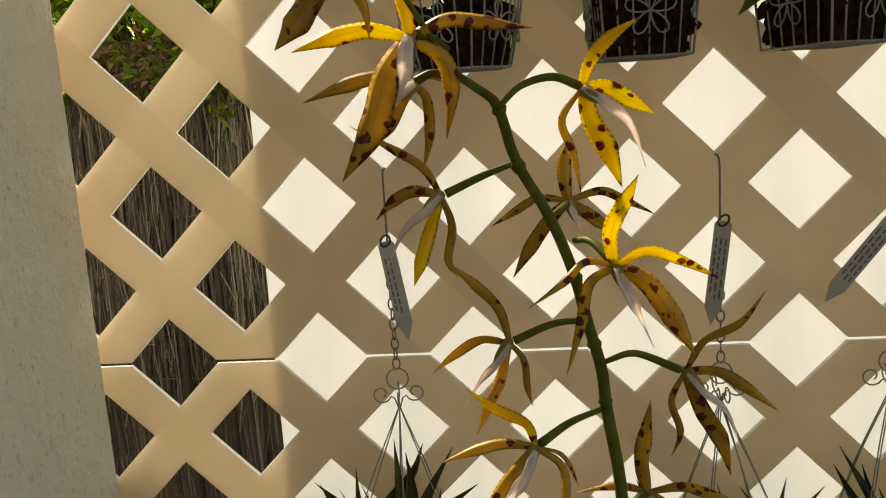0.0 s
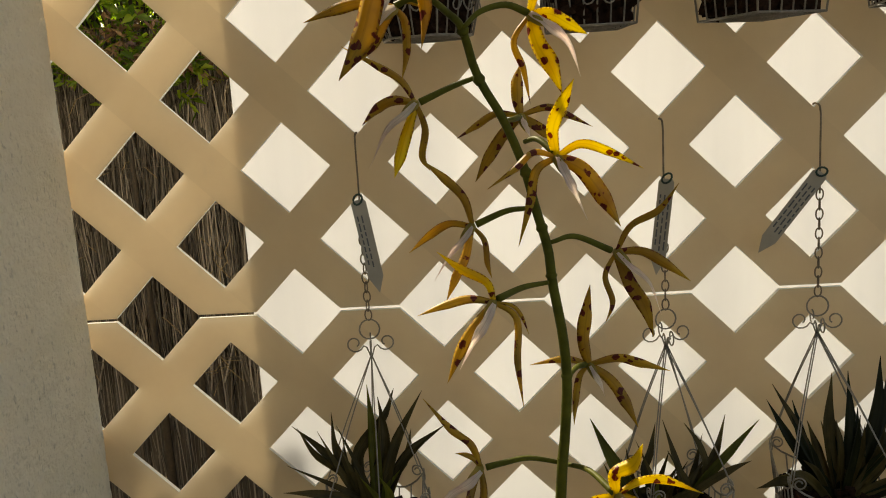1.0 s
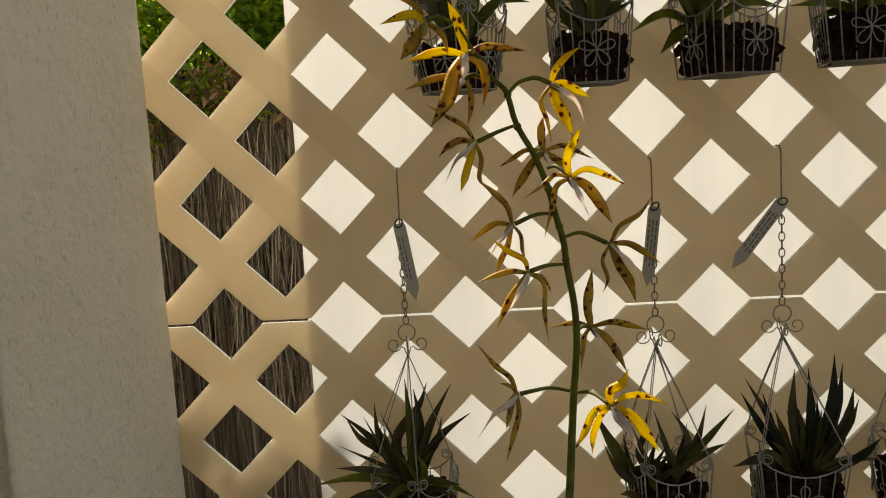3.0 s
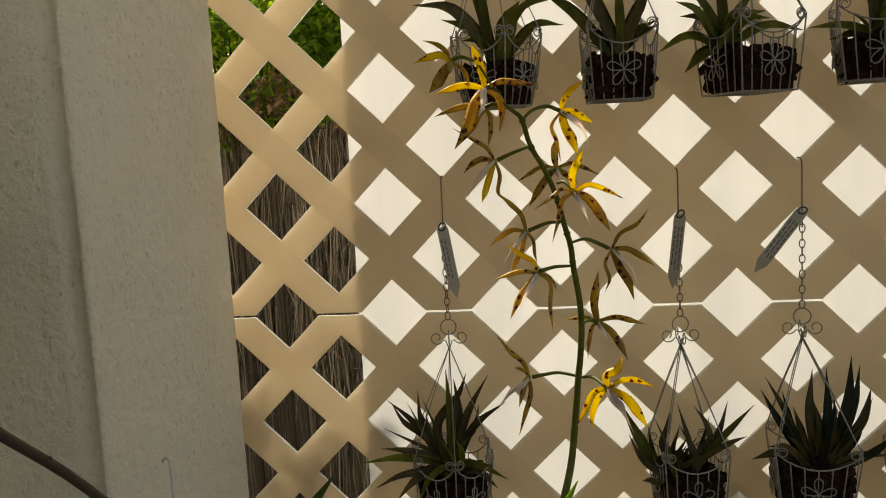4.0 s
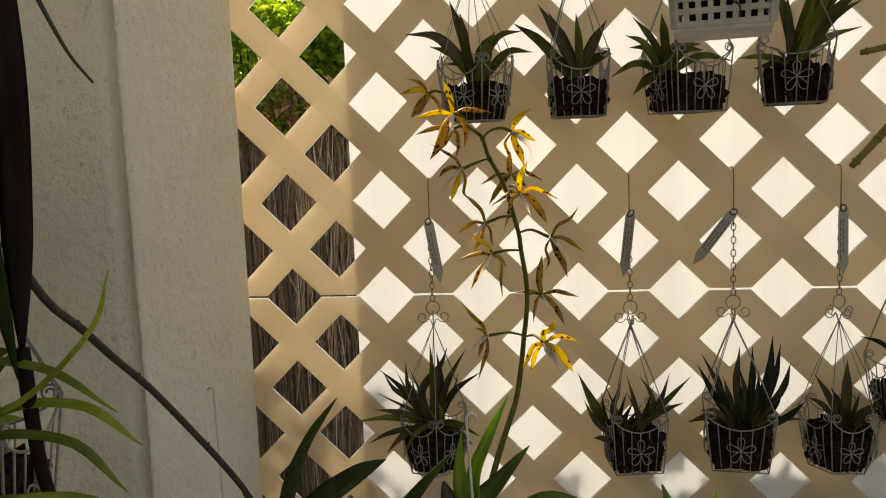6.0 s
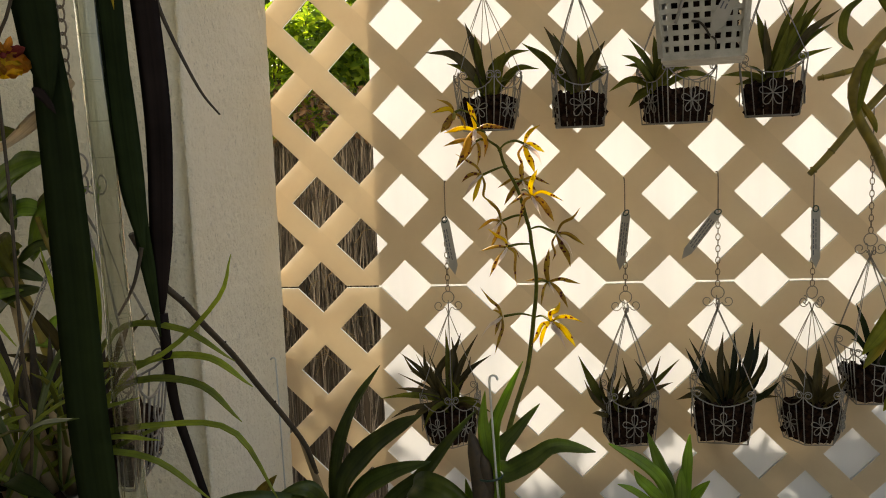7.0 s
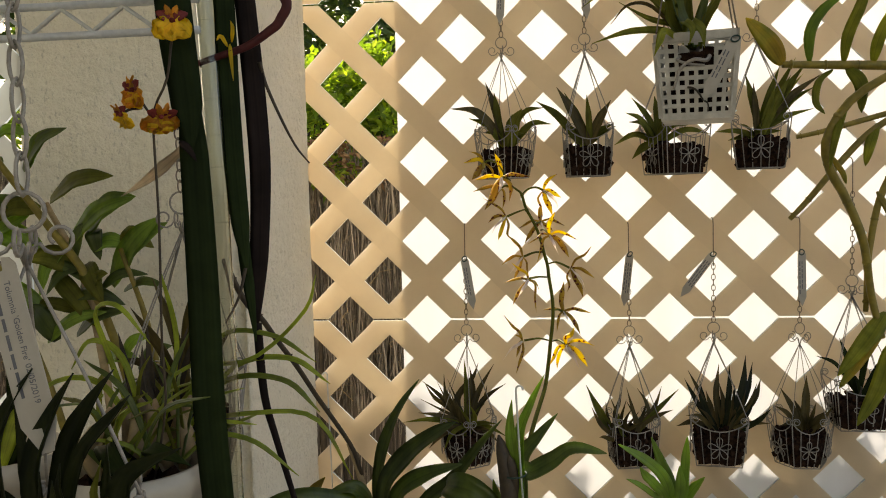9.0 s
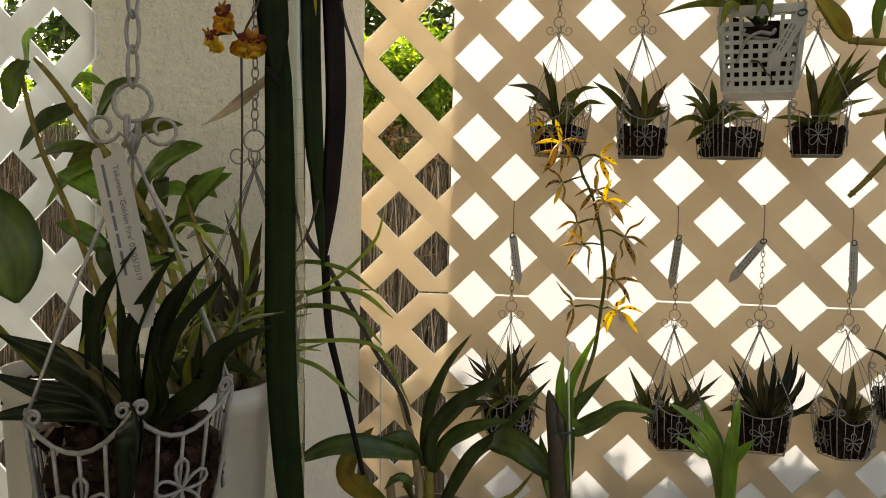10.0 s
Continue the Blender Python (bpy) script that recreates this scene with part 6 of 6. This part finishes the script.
for pts, r0, r1, m in (
        ([(-0.033, -0.876, 1.350), (-0.029, -0.876, 1.287), (-0.020, -0.875, 1.247), (-0.007, -0.873, 1.196), (0.004, -0.87, 1.15)], 0.0042, 0.0022, PURPLE_LEAF),
        ([(-0.040, -0.893, 1.66), (0.006, -0.893, 1.625), (0.003, -0.895, 1.605), (-0.006, -0.897, 1.596), (-0.024, -0.90, 1.584), (-0.045, -0.903, 1.577), (-0.068, -0.905, 1.570)], 0.0050, 0.0026, PURPLE_STEM),
        ([(-0.022, -0.876, 1.575), (-0.018, -0.872, 1.555), (-0.005, -0.87, 1.523), (0.006, -0.87, 1.502), (0.017, -0.87, 1.488)], 0.0018, 0.0007, BROWN_STEM),
        ([(-0.034, -0.896, 1.40), (-0.040, -0.90, 1.375), (-0.050, -0.905, 1.355)], 0.0016, 0.0008, BROWN_STEM)):
    c = curve([rel(p, ST) for p in pts], 40)
    part("dark_stem", Shape().tube(c, [r0 + (r1 - r0) * k / 39 for k in range(40)], 8), m, strap, "dark purple stem")
for pts in ([(-0.038, -0.902, 1.586), (-0.036, -0.906, 1.575), (-0.034, -0.908, 1.555)], [(-0.040, -0.902, 1.584), (-0.044, -0.906, 1.592), (-0.047, -0.908, 1.588)], [(-0.037, -0.90, 1.588), (-0.034, -0.905, 1.598), (-0.035, -0.907, 1.604)]):
    part("dry_petal", Shape().blade([rel(p, ST) for p in pts], 0.0035, (0.2, -1, 0.2), 0.4, 0.0006, 8, "lance", 0.2), YELLOW, strap, "withered yellow petal")
part("dry_sheath", Shape().blade([rel(p, ST) for p in ((-0.070, -0.90, 1.512), (-0.092, -0.90, 1.493), (-0.115, -0.90, 1.476), (-0.140, -0.90, 1.463))], 0.011, (0.1, -1, 0.4), 0.4, 0.0007, 12, "tail", 0.2), DRY_SHEATH, strap, "papery dry sheath")

tube = thing("clear_tube", (-0.052, -0.905, 1.105), "clear plastic tube with fine ring marks, standing upright", "plastic tube")
axis = curve([(0.001, 0, 0), (0.001, 0.002, 0.12), (0.0, 0.003, 0.26), (-0.002, 0.003, 0.40), (-0.009, 0.003, 0.60)], 26)
BORE = [0.0100 - 0.0026 * k / 25 for k in range(26)]
wall = Shape().tube(axis, BORE, 18)
inner = Shape().tube(axis, [r - 0.0007 for r in BORE], 18)
wall.add(inner.v, [tuple(reversed(f)) for f in inner.f])
part("tube_wall", wall, CLEAR, tube)
for k in range(2, 25):
    part("ring_mark", Shape().tube(circle(axis[k], BORE[k] + 0.0001, (1, 0, 0), (0, 1, 0.02), 18), 0.00016, 4, True), CLEAR, tube)


def dancing_flower(parent, c, size, facing, yellow=True, seed=0):
    """A small flower with a wide frilled lip and short barred petals."""
    rng = random.Random(seed)
    c = Vector(c)
    f = Vector(facing).normalized()
    rt = f.cross(Vector((0, 0, 1))).normalized()
    upv = rt.cross(f)
    hub = part("flower", Shape().tube([c + f * -0.002, c, c + f * 0.003], [0.0015, 0.0024, 0.0010], 8), MAROON, parent, "yellow flower with a maroon centre" if yellow else "orange-brown flower")
    for a, l, w, m in ((-0.75, 0.70, 0.66, YELLOW if yellow else ORANGE), (-1.57, 0.62, 0.80, YELLOW), (-2.39, 0.70, 0.66, YELLOW if yellow else ORANGE), (0.5, 0.5, 0.30, MAROON), (2.64, 0.5, 0.30, MAROON), (1.2, 0.46, 0.2, ORANGE), (1.95, 0.46, 0.2, ORANGE)):
        d = rt * math.cos(a) + upv * math.sin(a)
        tip = c + d * size * l + f * size * rng.uniform(-0.1, 0.14)
        s = Shape().blade([c, c + d * size * l * 0.55 + f * 0.0015, tip], size * w, f, 0.1, 0.0006, 9, "broad", 0.22, rng.uniform(0, 6))
        part("petal", s, m, hub)
    return hub


tol = thing("dancing_orchid", (-0.105, -0.945, 1.235), "small orchid with thin stems of yellow and orange flowers", "orchid")
TO = Vector(tol.location)
for pts in ([(-0.095, -0.955, 1.235), (-0.073, -0.975, 1.30), (-0.071, -0.98, 1.356), (-0.069, -0.98, 1.441), (-0.070, -0.98, 1.50), (-0.069, -0.98, 1.525), (-0.058, -0.98, 1.547), (-0.053, -0.982, 1.57), (-0.050, -0.984, 1.582)],
            [(-0.069, -0.98, 1.518), (-0.075, -0.982, 1.528), (-0.080, -0.984, 1.537)], [(-0.078, -0.98, 1.527), (-0.087, -0.982, 1.526), (-0.092, -0.983, 1.523)], [(-0.069, -0.98, 1.52), (-0.064, -0.982, 1.522), (-0.061, -0.984, 1.52)]):
    c = curve([rel(p, TO) for p in pts], 22)
    part("flower_stem", Shape().tube(c, 0.0010, 6), BROWN_STEM, tol, "thin brown flower stem")
dancing_flower(tol, rel((-0.0485, -0.988, 1.588), TO), 0.025, (0.25, -1, 0.05), True, 1)
dancing_flower(tol, rel((-0.081, -0.986, 1.540), TO), 0.024, (-0.5, -0.8, -0.2), False, 2)
dancing_flower(tol, rel((-0.092, -0.984, 1.523), TO), 0.021, (-0.5, -0.7, -0.5), True, 3)
dancing_flower(tol, rel((-0.061, -0.986, 1.520), TO), 0.025, (0.5, -0.6, -0.55), False, 4)
rng = random.Random(31)
BLADES = (
    [(-0.130, -0.92, 1.25), (-0.095, -0.90, 1.312), (-0.035, -0.89, 1.320), (0.012, -0.885, 1.360), (0.022, -0.88, 1.392)],
    [(-0.130, -0.93, 1.25), (-0.090, -0.91, 1.268), (-0.031, -0.90, 1.276), (0.023, -0.90, 1.272), (0.054, -0.90, 1.220)],
    [(-0.110, -0.88, 1.26), (-0.070, -0.88, 1.335), (-0.021, -0.88, 1.340), (0.020, -0.88, 1.316)],
    [(-0.110, -0.90, 1.25), (-0.060, -0.89, 1.30), (-0.010, -0.88, 1.300), (0.022, -0.88, 1.272)],
    [(-0.120, -0.93, 1.24), (-0.080, -0.92, 1.262), (-0.030, -0.915, 1.258), (0.010, -0.91, 1.226)],
    )
SHORT_BLADES = (
    [(-0.105, -0.90, 1.25), (-0.075, -0.89, 1.33), (-0.072, -0.89, 1.400)],
    [(-0.115, -0.90, 1.25), (-0.105, -0.88, 1.33), (-0.118, -0.88, 1.40)],
    [(-0.125, -0.90, 1.25), (-0.150, -0.89, 1.32), (-0.185, -0.88, 1.335), (-0.205, -0.88, 1.31)],
    [(-0.120, -0.92, 1.25), (-0.140, -0.93, 1.33), (-0.145, -0.94, 1.37), (-0.120, -0.95, 1.375), (-0.095, -0.95, 1.345)],
    [(-0.100, -0.89, 1.25), (-0.055, -0.88, 1.31), (-0.005, -0.875, 1.318), (0.030, -0.875, 1.296)],
    [(-0.125, -0.91, 1.25), (-0.165, -0.90, 1.30), (-0.215, -0.89, 1.30), (-0.245, -0.89, 1.27)])
for pts in BLADES + SHORT_BLADES:
    part("blade", Shape().blade([rel(p, TO) for p in pts], rng.uniform(0.0045, 0.0065), (0, -0.7, 0.7), 0.5, 0.0022, 18, "strap", 0.0), GRASS_LEAF, tol)
for k in range(42):
    a = rng.uniform(0, 2 * math.pi)
    b = Vector((-0.115 + 0.035 * math.cos(a), -0.93 + 0.03 * math.sin(a), 1.245))
    l = rng.uniform(0.05, 0.12)
    q = Vector((rng.gauss(0.1, 0.45), rng.gauss(0.1, 0.35), rng.uniform(0.6, 1.2))).normalized() * l
    part("blade", Shape().blade([rel(p, TO) for p in (b, b + q * 0.55, b + q + Vector((q.x * 0.4, q.y * 0.4, -l * rng.uniform(0.05, 0.35))))], rng.uniform(0.003, 0.0055), (0, -0.7, 0.7), 0.45, 0.0018, 10, "strap"), rng.choice((GRASS_LEAF, MID_LEAF, GRASS_LEAF, BROAD_LEAF)), tol)
for k in range(9):
    b = Vector((-0.115 + rng.uniform(-0.03, 0.03), -0.925 + rng.uniform(-0.03, 0.02), 1.235))
    part("bulb", Shape().tube(curve([rel(b, TO), rel(b + Vector((rng.uniform(-0.01, 0.01), 0, 0.03)), TO), rel(b + Vector((rng.uniform(-0.02, 0.02), 0, 0.058)), TO)], 7), [0.004, 0.0065, 0.008, 0.0078, 0.006, 0.004, 0.0015], 8), PALE_CANE, tol, "pale papery bulb")

for pts, w in (([(-0.115, -0.95, 1.25), (-0.115, -0.99, 1.275), (-0.095, -1.008, 1.262), (-0.078, -1.012, 1.252)], 0.015), ([(-0.10, -0.945, 1.25), (-0.085, -0.98, 1.27), (-0.065, -0.99, 1.268), (-0.045, -0.995, 1.262)], 0.012)):
    part("leaf", Shape().blade([rel(p, TO) for p in pts], w, (0, -0.6, 0.8), 0.3, 0.002, 14, "pointed", 0.03), DARK_LEAF, tol, "dark arching leaf")
for k in range(10):
    b = Vector((-0.12 + rng.uniform(-0.02, 0.03), -0.88 + rng.uniform(-0.02, 0.02), 1.25))
    q = Vector((rng.gauss(0.0, 0.02), 0.01, rng.uniform(0.05, 0.10)))
    part("dry_leaf", Shape().blade([rel(p, TO) for p in (b, b + q * 0.5, b + q)], 0.008, (0.2, -1, 0.3), 0.6, 0.0012, 9, "lance", 0.25, k), BROWN_STEM, tol, "dry brown leaf")

# wire basket behind the white pot
wire_basket("grey wire hanging basket with scrolled corners behind the pot", loc=(-0.125, -0.815, 1.205), turn=12, wire=0.0009, material=WIRE, chain=0.16, group="hanging wire baskets", **SQ)
rosette((-0.125, -0.815, 1.262), [(-0.05, 0.09, 1.0), (0.02, 0.11, 1.0), (0.05, 0.07, 1.0), (-0.02, 0.12, 0.9), (-0.07, 0.04, 1.0)], 0.014, 44, "small orchid with dry brown leaves in a wire basket", RED_LEAF, extra=8, group="basket orchids")

# paddle-leaved plant in the far white pot
paddle = thing("paddle_leaf_orchid", (-0.268, -0.90, 1.225), "orchid with broad paddle leaves, one sunlit bright green", "orchid")
for pts, w, m in (([(-0.050, -0.092, 0.160), (-0.014, -0.10, 0.152), (0.012, -0.10, 0.128), (0.020, -0.10, 0.088)], 0.064, BROAD_LEAF), ([(0.005, 0.01, 0), (0.012, 0.02, 0.05), (0.004, 0.02, 0.085)], 0.022, DARK_LEAF), ([(0.01, -0.01, 0), (0.035, -0.02, 0.05), (0.05, -0.03, 0.06)], 0.014, GRASS_LEAF)):
    part("leaf", Shape().blade(pts, w, (0.3, -0.8, 0.4), 0.2, 0.0025, 16, "broad", 0.03), m, paddle)

part("leaf_stalk", Shape().tube(curve([(-0.02, 0, 0), (-0.075, -0.03, 0.08), (-0.070, -0.085, 0.150), (-0.046, -0.093, 0.160)], 14), 0.0032, 8), STEM, paddle)

# broad-leaved canes behind
back = thing("leafy_cane_orchid", (-0.33, -0.57, 1.0), "leafy cane orchid with thin pointed leaves before the pillar", "orchid")
BO = Vector(back.location)
for pts, r, m in (
        ([(-0.30, -0.57, 1.0), (-0.31, -0.57, 1.2), (-0.355, -0.575, 1.35), (-0.41, -0.58, 1.434), (-0.456, -0.58, 1.494), (-0.491, -0.58, 1.540), (-0.527, -0.58, 1.579)], 0.0066, CANE),
        ([(-0.335, -0.57, 1.0), (-0.345, -0.565, 1.2), (-0.375, -0.56, 1.36), (-0.425, -0.555, 1.46)], 0.0068, PALE_CANE),
        ([(-0.27, -0.58, 1.0), (-0.262, -0.585, 1.18), (-0.28, -0.58, 1.30), (-0.315, -0.575, 1.40)], 0.0055, CANE),
        ([(-0.36, -0.58, 1.0), (-0.41, -0.58, 1.2), (-0.475, -0.575, 1.36), (-0.53, -0.57, 1.47), (-0.56, -0.57, 1.58)], 0.0055, CANE)):
    c = curve([rel(p, BO) for p in pts], 22)
    part("cane", Shape().tube(c, [r * (1.0 - 0.45 * k / 21) for k in range(22)], 8), m, back)
CANE_LEAVES = (
        ((-0.415, 1.463), (-0.313, 1.492), 0.028), ((-0.367, 1.422), (-0.291, 1.466), 0.034), ((-0.336, 1.352), (-0.262, 1.440), 0.030), ((-0.446, 1.505), (-0.395, 1.556), 0.022),
        ((-0.32, 1.345), (-0.248, 1.352), 0.013), ((-0.388, 1.287), (-0.304, 1.322), 0.019), ((-0.430, 1.452), (-0.49, 1.437), 0.026),
        ((-0.36, 1.40), (-0.31, 1.40), 0.022), ((-0.40, 1.40), (-0.43, 1.34), 0.024), ((-0.35, 1.36), (-0.39, 1.33), 0.022), ((-0.37, 1.38), (-0.335, 1.33), 0.024))
WIDE_CANE_LEAVES = (
        ((-0.379, 1.374), (-0.440, 1.389), 0.030), ((-0.337, 1.358), (-0.256, 1.432), 0.033), ((-0.372, 1.377), (-0.414, 1.343), 0.018), ((-0.429, 1.279), (-0.331, 1.321), 0.019),
        ((-0.416, 1.280), (-0.441, 1.330), 0.024), ((-0.322, 1.414), (-0.284, 1.399), 0.022), ((-0.387, 1.412), (-0.292, 1.465), 0.030), ((-0.355, 1.425), (-0.350, 1.385), 0.020))
HIGH_CANE_LEAVES = (
        ((-0.478, 1.517), (-0.570, 1.457), 0.030), ((-0.440, 1.459), (-0.549, 1.446), 0.020), ((-0.431, 1.396), (-0.510, 1.427), 0.032), ((-0.446, 1.447), (-0.528, 1.380), 0.026),
        ((-0.431, 1.321), (-0.503, 1.361), 0.024), ((-0.450, 1.503), (-0.385, 1.556), 0.022), ((-0.579, 1.516), (-0.540, 1.577), 0.038), ((-0.552, 1.570), (-0.520, 1.616), 0.030),
        ((-0.487, 1.545), (-0.445, 1.549), 0.016), ((-0.363, 1.337), (-0.326, 1.370), 0.018), ((-0.33, 1.25), (-0.28, 1.29), 0.016), ((-0.415, 1.368), (-0.348, 1.299), 0.022))
for a, b, w in CANE_LEAVES + WIDE_CANE_LEAVES + HIGH_CANE_LEAVES:
    dy = rng.uniform(-0.03, 0.02)
    w *= 1.12
    p, q = Vector((a[0], -0.56, a[1])), Vector((b[0], -0.56 + dy, b[1]))
    m = (p + q) * 0.5 + Vector((0, -0.008, 0.010))
    # Leftmost leaves mostly get the brighter green, imitating sun shining through them.
    part("leaf", Shape().blade([rel(p, BO), rel(m, BO), rel(q, BO)], w, (0.15 * rng.uniform(-1, 1), -0.8, 0.55), 0.22, 0.0016, 13, "lance", 0.06, rng.uniform(0, 6)), rng.choice((BRIGHT_LEAF, BROAD_LEAF, BRIGHT_LEAF, BRIGHT_LEAF) if a[0] < -0.43 else (BROAD_LEAF, BRIGHT_LEAF, BRIGHT_LEAF, MID_LEAF)), back)

for k in range(8):
    x = rng.uniform(-0.46, -0.27)
    z = rng.uniform(1.17, 1.33) + (-x - 0.27) * 0.5
    p = Vector((x, -0.565 + rng.uniform(-0.03, 0.02), z))
    q = p + Vector((rng.choice((-1, 1)) * rng.uniform(0.03, 0.08), rng.uniform(-0.03, 0.01), rng.uniform(-0.02, 0.055)))
    m = (p + q) * 0.5 + Vector((0, -0.008, 0.010))
    part("leaf", Shape().blade([rel(p, BO), rel(m, BO), rel(q, BO)], rng.uniform(0.012, 0.024), (0.15, -0.8, 0.55), 0.25, 0.0016, 11, "lance", 0.06, rng.uniform(0, 6)), rng.choice((BROAD_LEAF, MID_LEAF, BRIGHT_LEAF)), back)

# basket nearest to the way, on a coarse chain
near = wire_basket("white coated wire hanging basket with flower motifs on a coarse chain", loc=(-0.064, -1.150, 1.202), turn=29, wire=0.0012, scroll=0.0042, lean=0.14, hung_at=(1, 3, 5), material=WIRE, fill=1.02, group="hanging wire baskets", sides=6, top=0.0610, bottom=0.0460)
link_chain(near, (0, 0, 0.236 + 0.026 + 0.157), 0.157, 0.0235, 0.0012, WIRE, 0.0040)
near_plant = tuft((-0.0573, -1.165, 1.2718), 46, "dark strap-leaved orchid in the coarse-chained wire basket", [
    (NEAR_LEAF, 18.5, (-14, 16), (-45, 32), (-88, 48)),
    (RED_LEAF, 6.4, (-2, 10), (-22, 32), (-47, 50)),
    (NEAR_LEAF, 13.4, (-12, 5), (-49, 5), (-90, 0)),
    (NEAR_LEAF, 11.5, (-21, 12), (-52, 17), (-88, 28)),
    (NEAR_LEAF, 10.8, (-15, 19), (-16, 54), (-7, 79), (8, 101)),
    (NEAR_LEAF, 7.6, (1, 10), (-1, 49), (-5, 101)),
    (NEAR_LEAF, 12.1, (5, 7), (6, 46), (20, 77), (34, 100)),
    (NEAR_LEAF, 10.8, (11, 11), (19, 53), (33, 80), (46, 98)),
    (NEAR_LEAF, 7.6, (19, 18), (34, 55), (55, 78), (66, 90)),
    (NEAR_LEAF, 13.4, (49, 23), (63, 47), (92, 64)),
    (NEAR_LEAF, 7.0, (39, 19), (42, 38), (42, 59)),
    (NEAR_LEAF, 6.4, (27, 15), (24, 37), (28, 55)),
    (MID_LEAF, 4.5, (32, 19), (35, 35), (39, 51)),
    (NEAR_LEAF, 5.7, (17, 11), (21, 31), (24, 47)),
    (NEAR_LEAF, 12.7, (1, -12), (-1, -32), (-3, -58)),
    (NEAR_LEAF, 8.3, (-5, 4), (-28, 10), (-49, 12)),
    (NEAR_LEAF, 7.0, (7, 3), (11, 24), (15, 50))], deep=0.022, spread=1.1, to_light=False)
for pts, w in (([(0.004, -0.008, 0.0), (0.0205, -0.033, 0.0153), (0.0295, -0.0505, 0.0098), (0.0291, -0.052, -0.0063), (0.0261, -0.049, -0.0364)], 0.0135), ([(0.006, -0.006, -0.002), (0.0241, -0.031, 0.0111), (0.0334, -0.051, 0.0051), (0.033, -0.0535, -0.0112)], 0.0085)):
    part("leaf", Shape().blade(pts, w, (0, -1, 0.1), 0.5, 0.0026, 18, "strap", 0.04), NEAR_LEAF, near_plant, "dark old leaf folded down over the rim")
ltag = thing("plant_tag", (-0.0725, -1.163, 1.428), "white plastic plant tag with printed name, hung on a basket", "plant tag", "hanging plant tags")
ltag.rotation_euler = (radians(-9), radians(-16), radians(8))
s = Shape()
prism(s, [(-0.0095, -0.088), (-0.002, -0.104), (0.004, -0.104), (0.0095, -0.088), (0.0095, -0.004), (0.007, 0.0), (0.003, 0.001), (0.002, -0.006), (-0.003, -0.007), (-0.004, 0.0), (-0.0075, 0.0), (-0.0095, -0.004)], -0.0006, 0.0006)
blade = part("tag_blade", s, TAG, ltag, "", False)
font = bpy.data.curves.new("name_line", "FONT")
font.body = "Tolumnia 'Golden Fire' 02/05/2019"
font.size, font.extrude = 0.0046, 0.00008
font.materials.append(INK)
line = new("name_line", font)
line.parent = blade
line.matrix_local = Matrix(((0, 1, 0, 0.0012), (0, 0, -1, -0.00072), (-1, 0, 0, -0.012), (0, 0, 0, 1)))
line.scale = (1.02, 1, 1)
bar = Shape()
z = -0.010
for l in (0.019, 0.007, 0.0085, 0.008, 0.014):
    bar.box((-0.0049, -0.0009, z - l), (-0.0033, -0.00062, z))
    z -= l + 0.0018
part("writing_bar", bar, INK, blade, "", False)

# chrome wire shelf seen from below
shelf = thing("wire_shelf", (-0.60, -1.14, 1.617), "chrome wire shelf with a zigzag edge", "shelf")
for y in (-0.21, 0.21):
    part("edge_rod", Shape().tube([(-0.55, y, 0), (0.548, y, 0)], 0.0032, 8), WHITE_WIRE, shelf)
    part("edge_rod", Shape().tube([(-0.55, y, -0.024), (0.548, y, -0.024)], 0.0032, 8), WHITE_WIRE, shelf)
    zig = [(-0.548 + 0.0265 * k, y, -0.0025 if k % 2 else -0.0215) for k in range(42)]
    part("zigzag_rod", Shape().tube(zig, 0.0022, 6), WHITE_WIRE, shelf)
for k in range(16):
    y = -0.195 + 0.026 * k
    part("deck_rod", Shape().tube([(-0.55, y, 0.004), (0.545, y, 0.004)], 0.0016, 6), WHITE_WIRE, shelf)
for x in (-0.5, -0.1, 0.3, 0.53):
    part("cross_rod", Shape().tube([(x, -0.21, -0.001), (x, 0.21, -0.001)], 0.0022, 6), WHITE_WIRE, shelf)
for x, y in ((-0.53, -0.21), (-0.53, 0.21), (-0.50, 0.0)):
    part("hanging_wire", Shape().tube([(x, y, 0), (x, y, 2.55 - 1.617)], 0.0018, 6), RUST, shelf)
for y in (-0.19, 0.19):
    part("hanging_wire", Shape().tube([(0.40, y, 0), (0.40, y, 2.55 - 1.617)], 0.0018, 6), RUST, shelf)
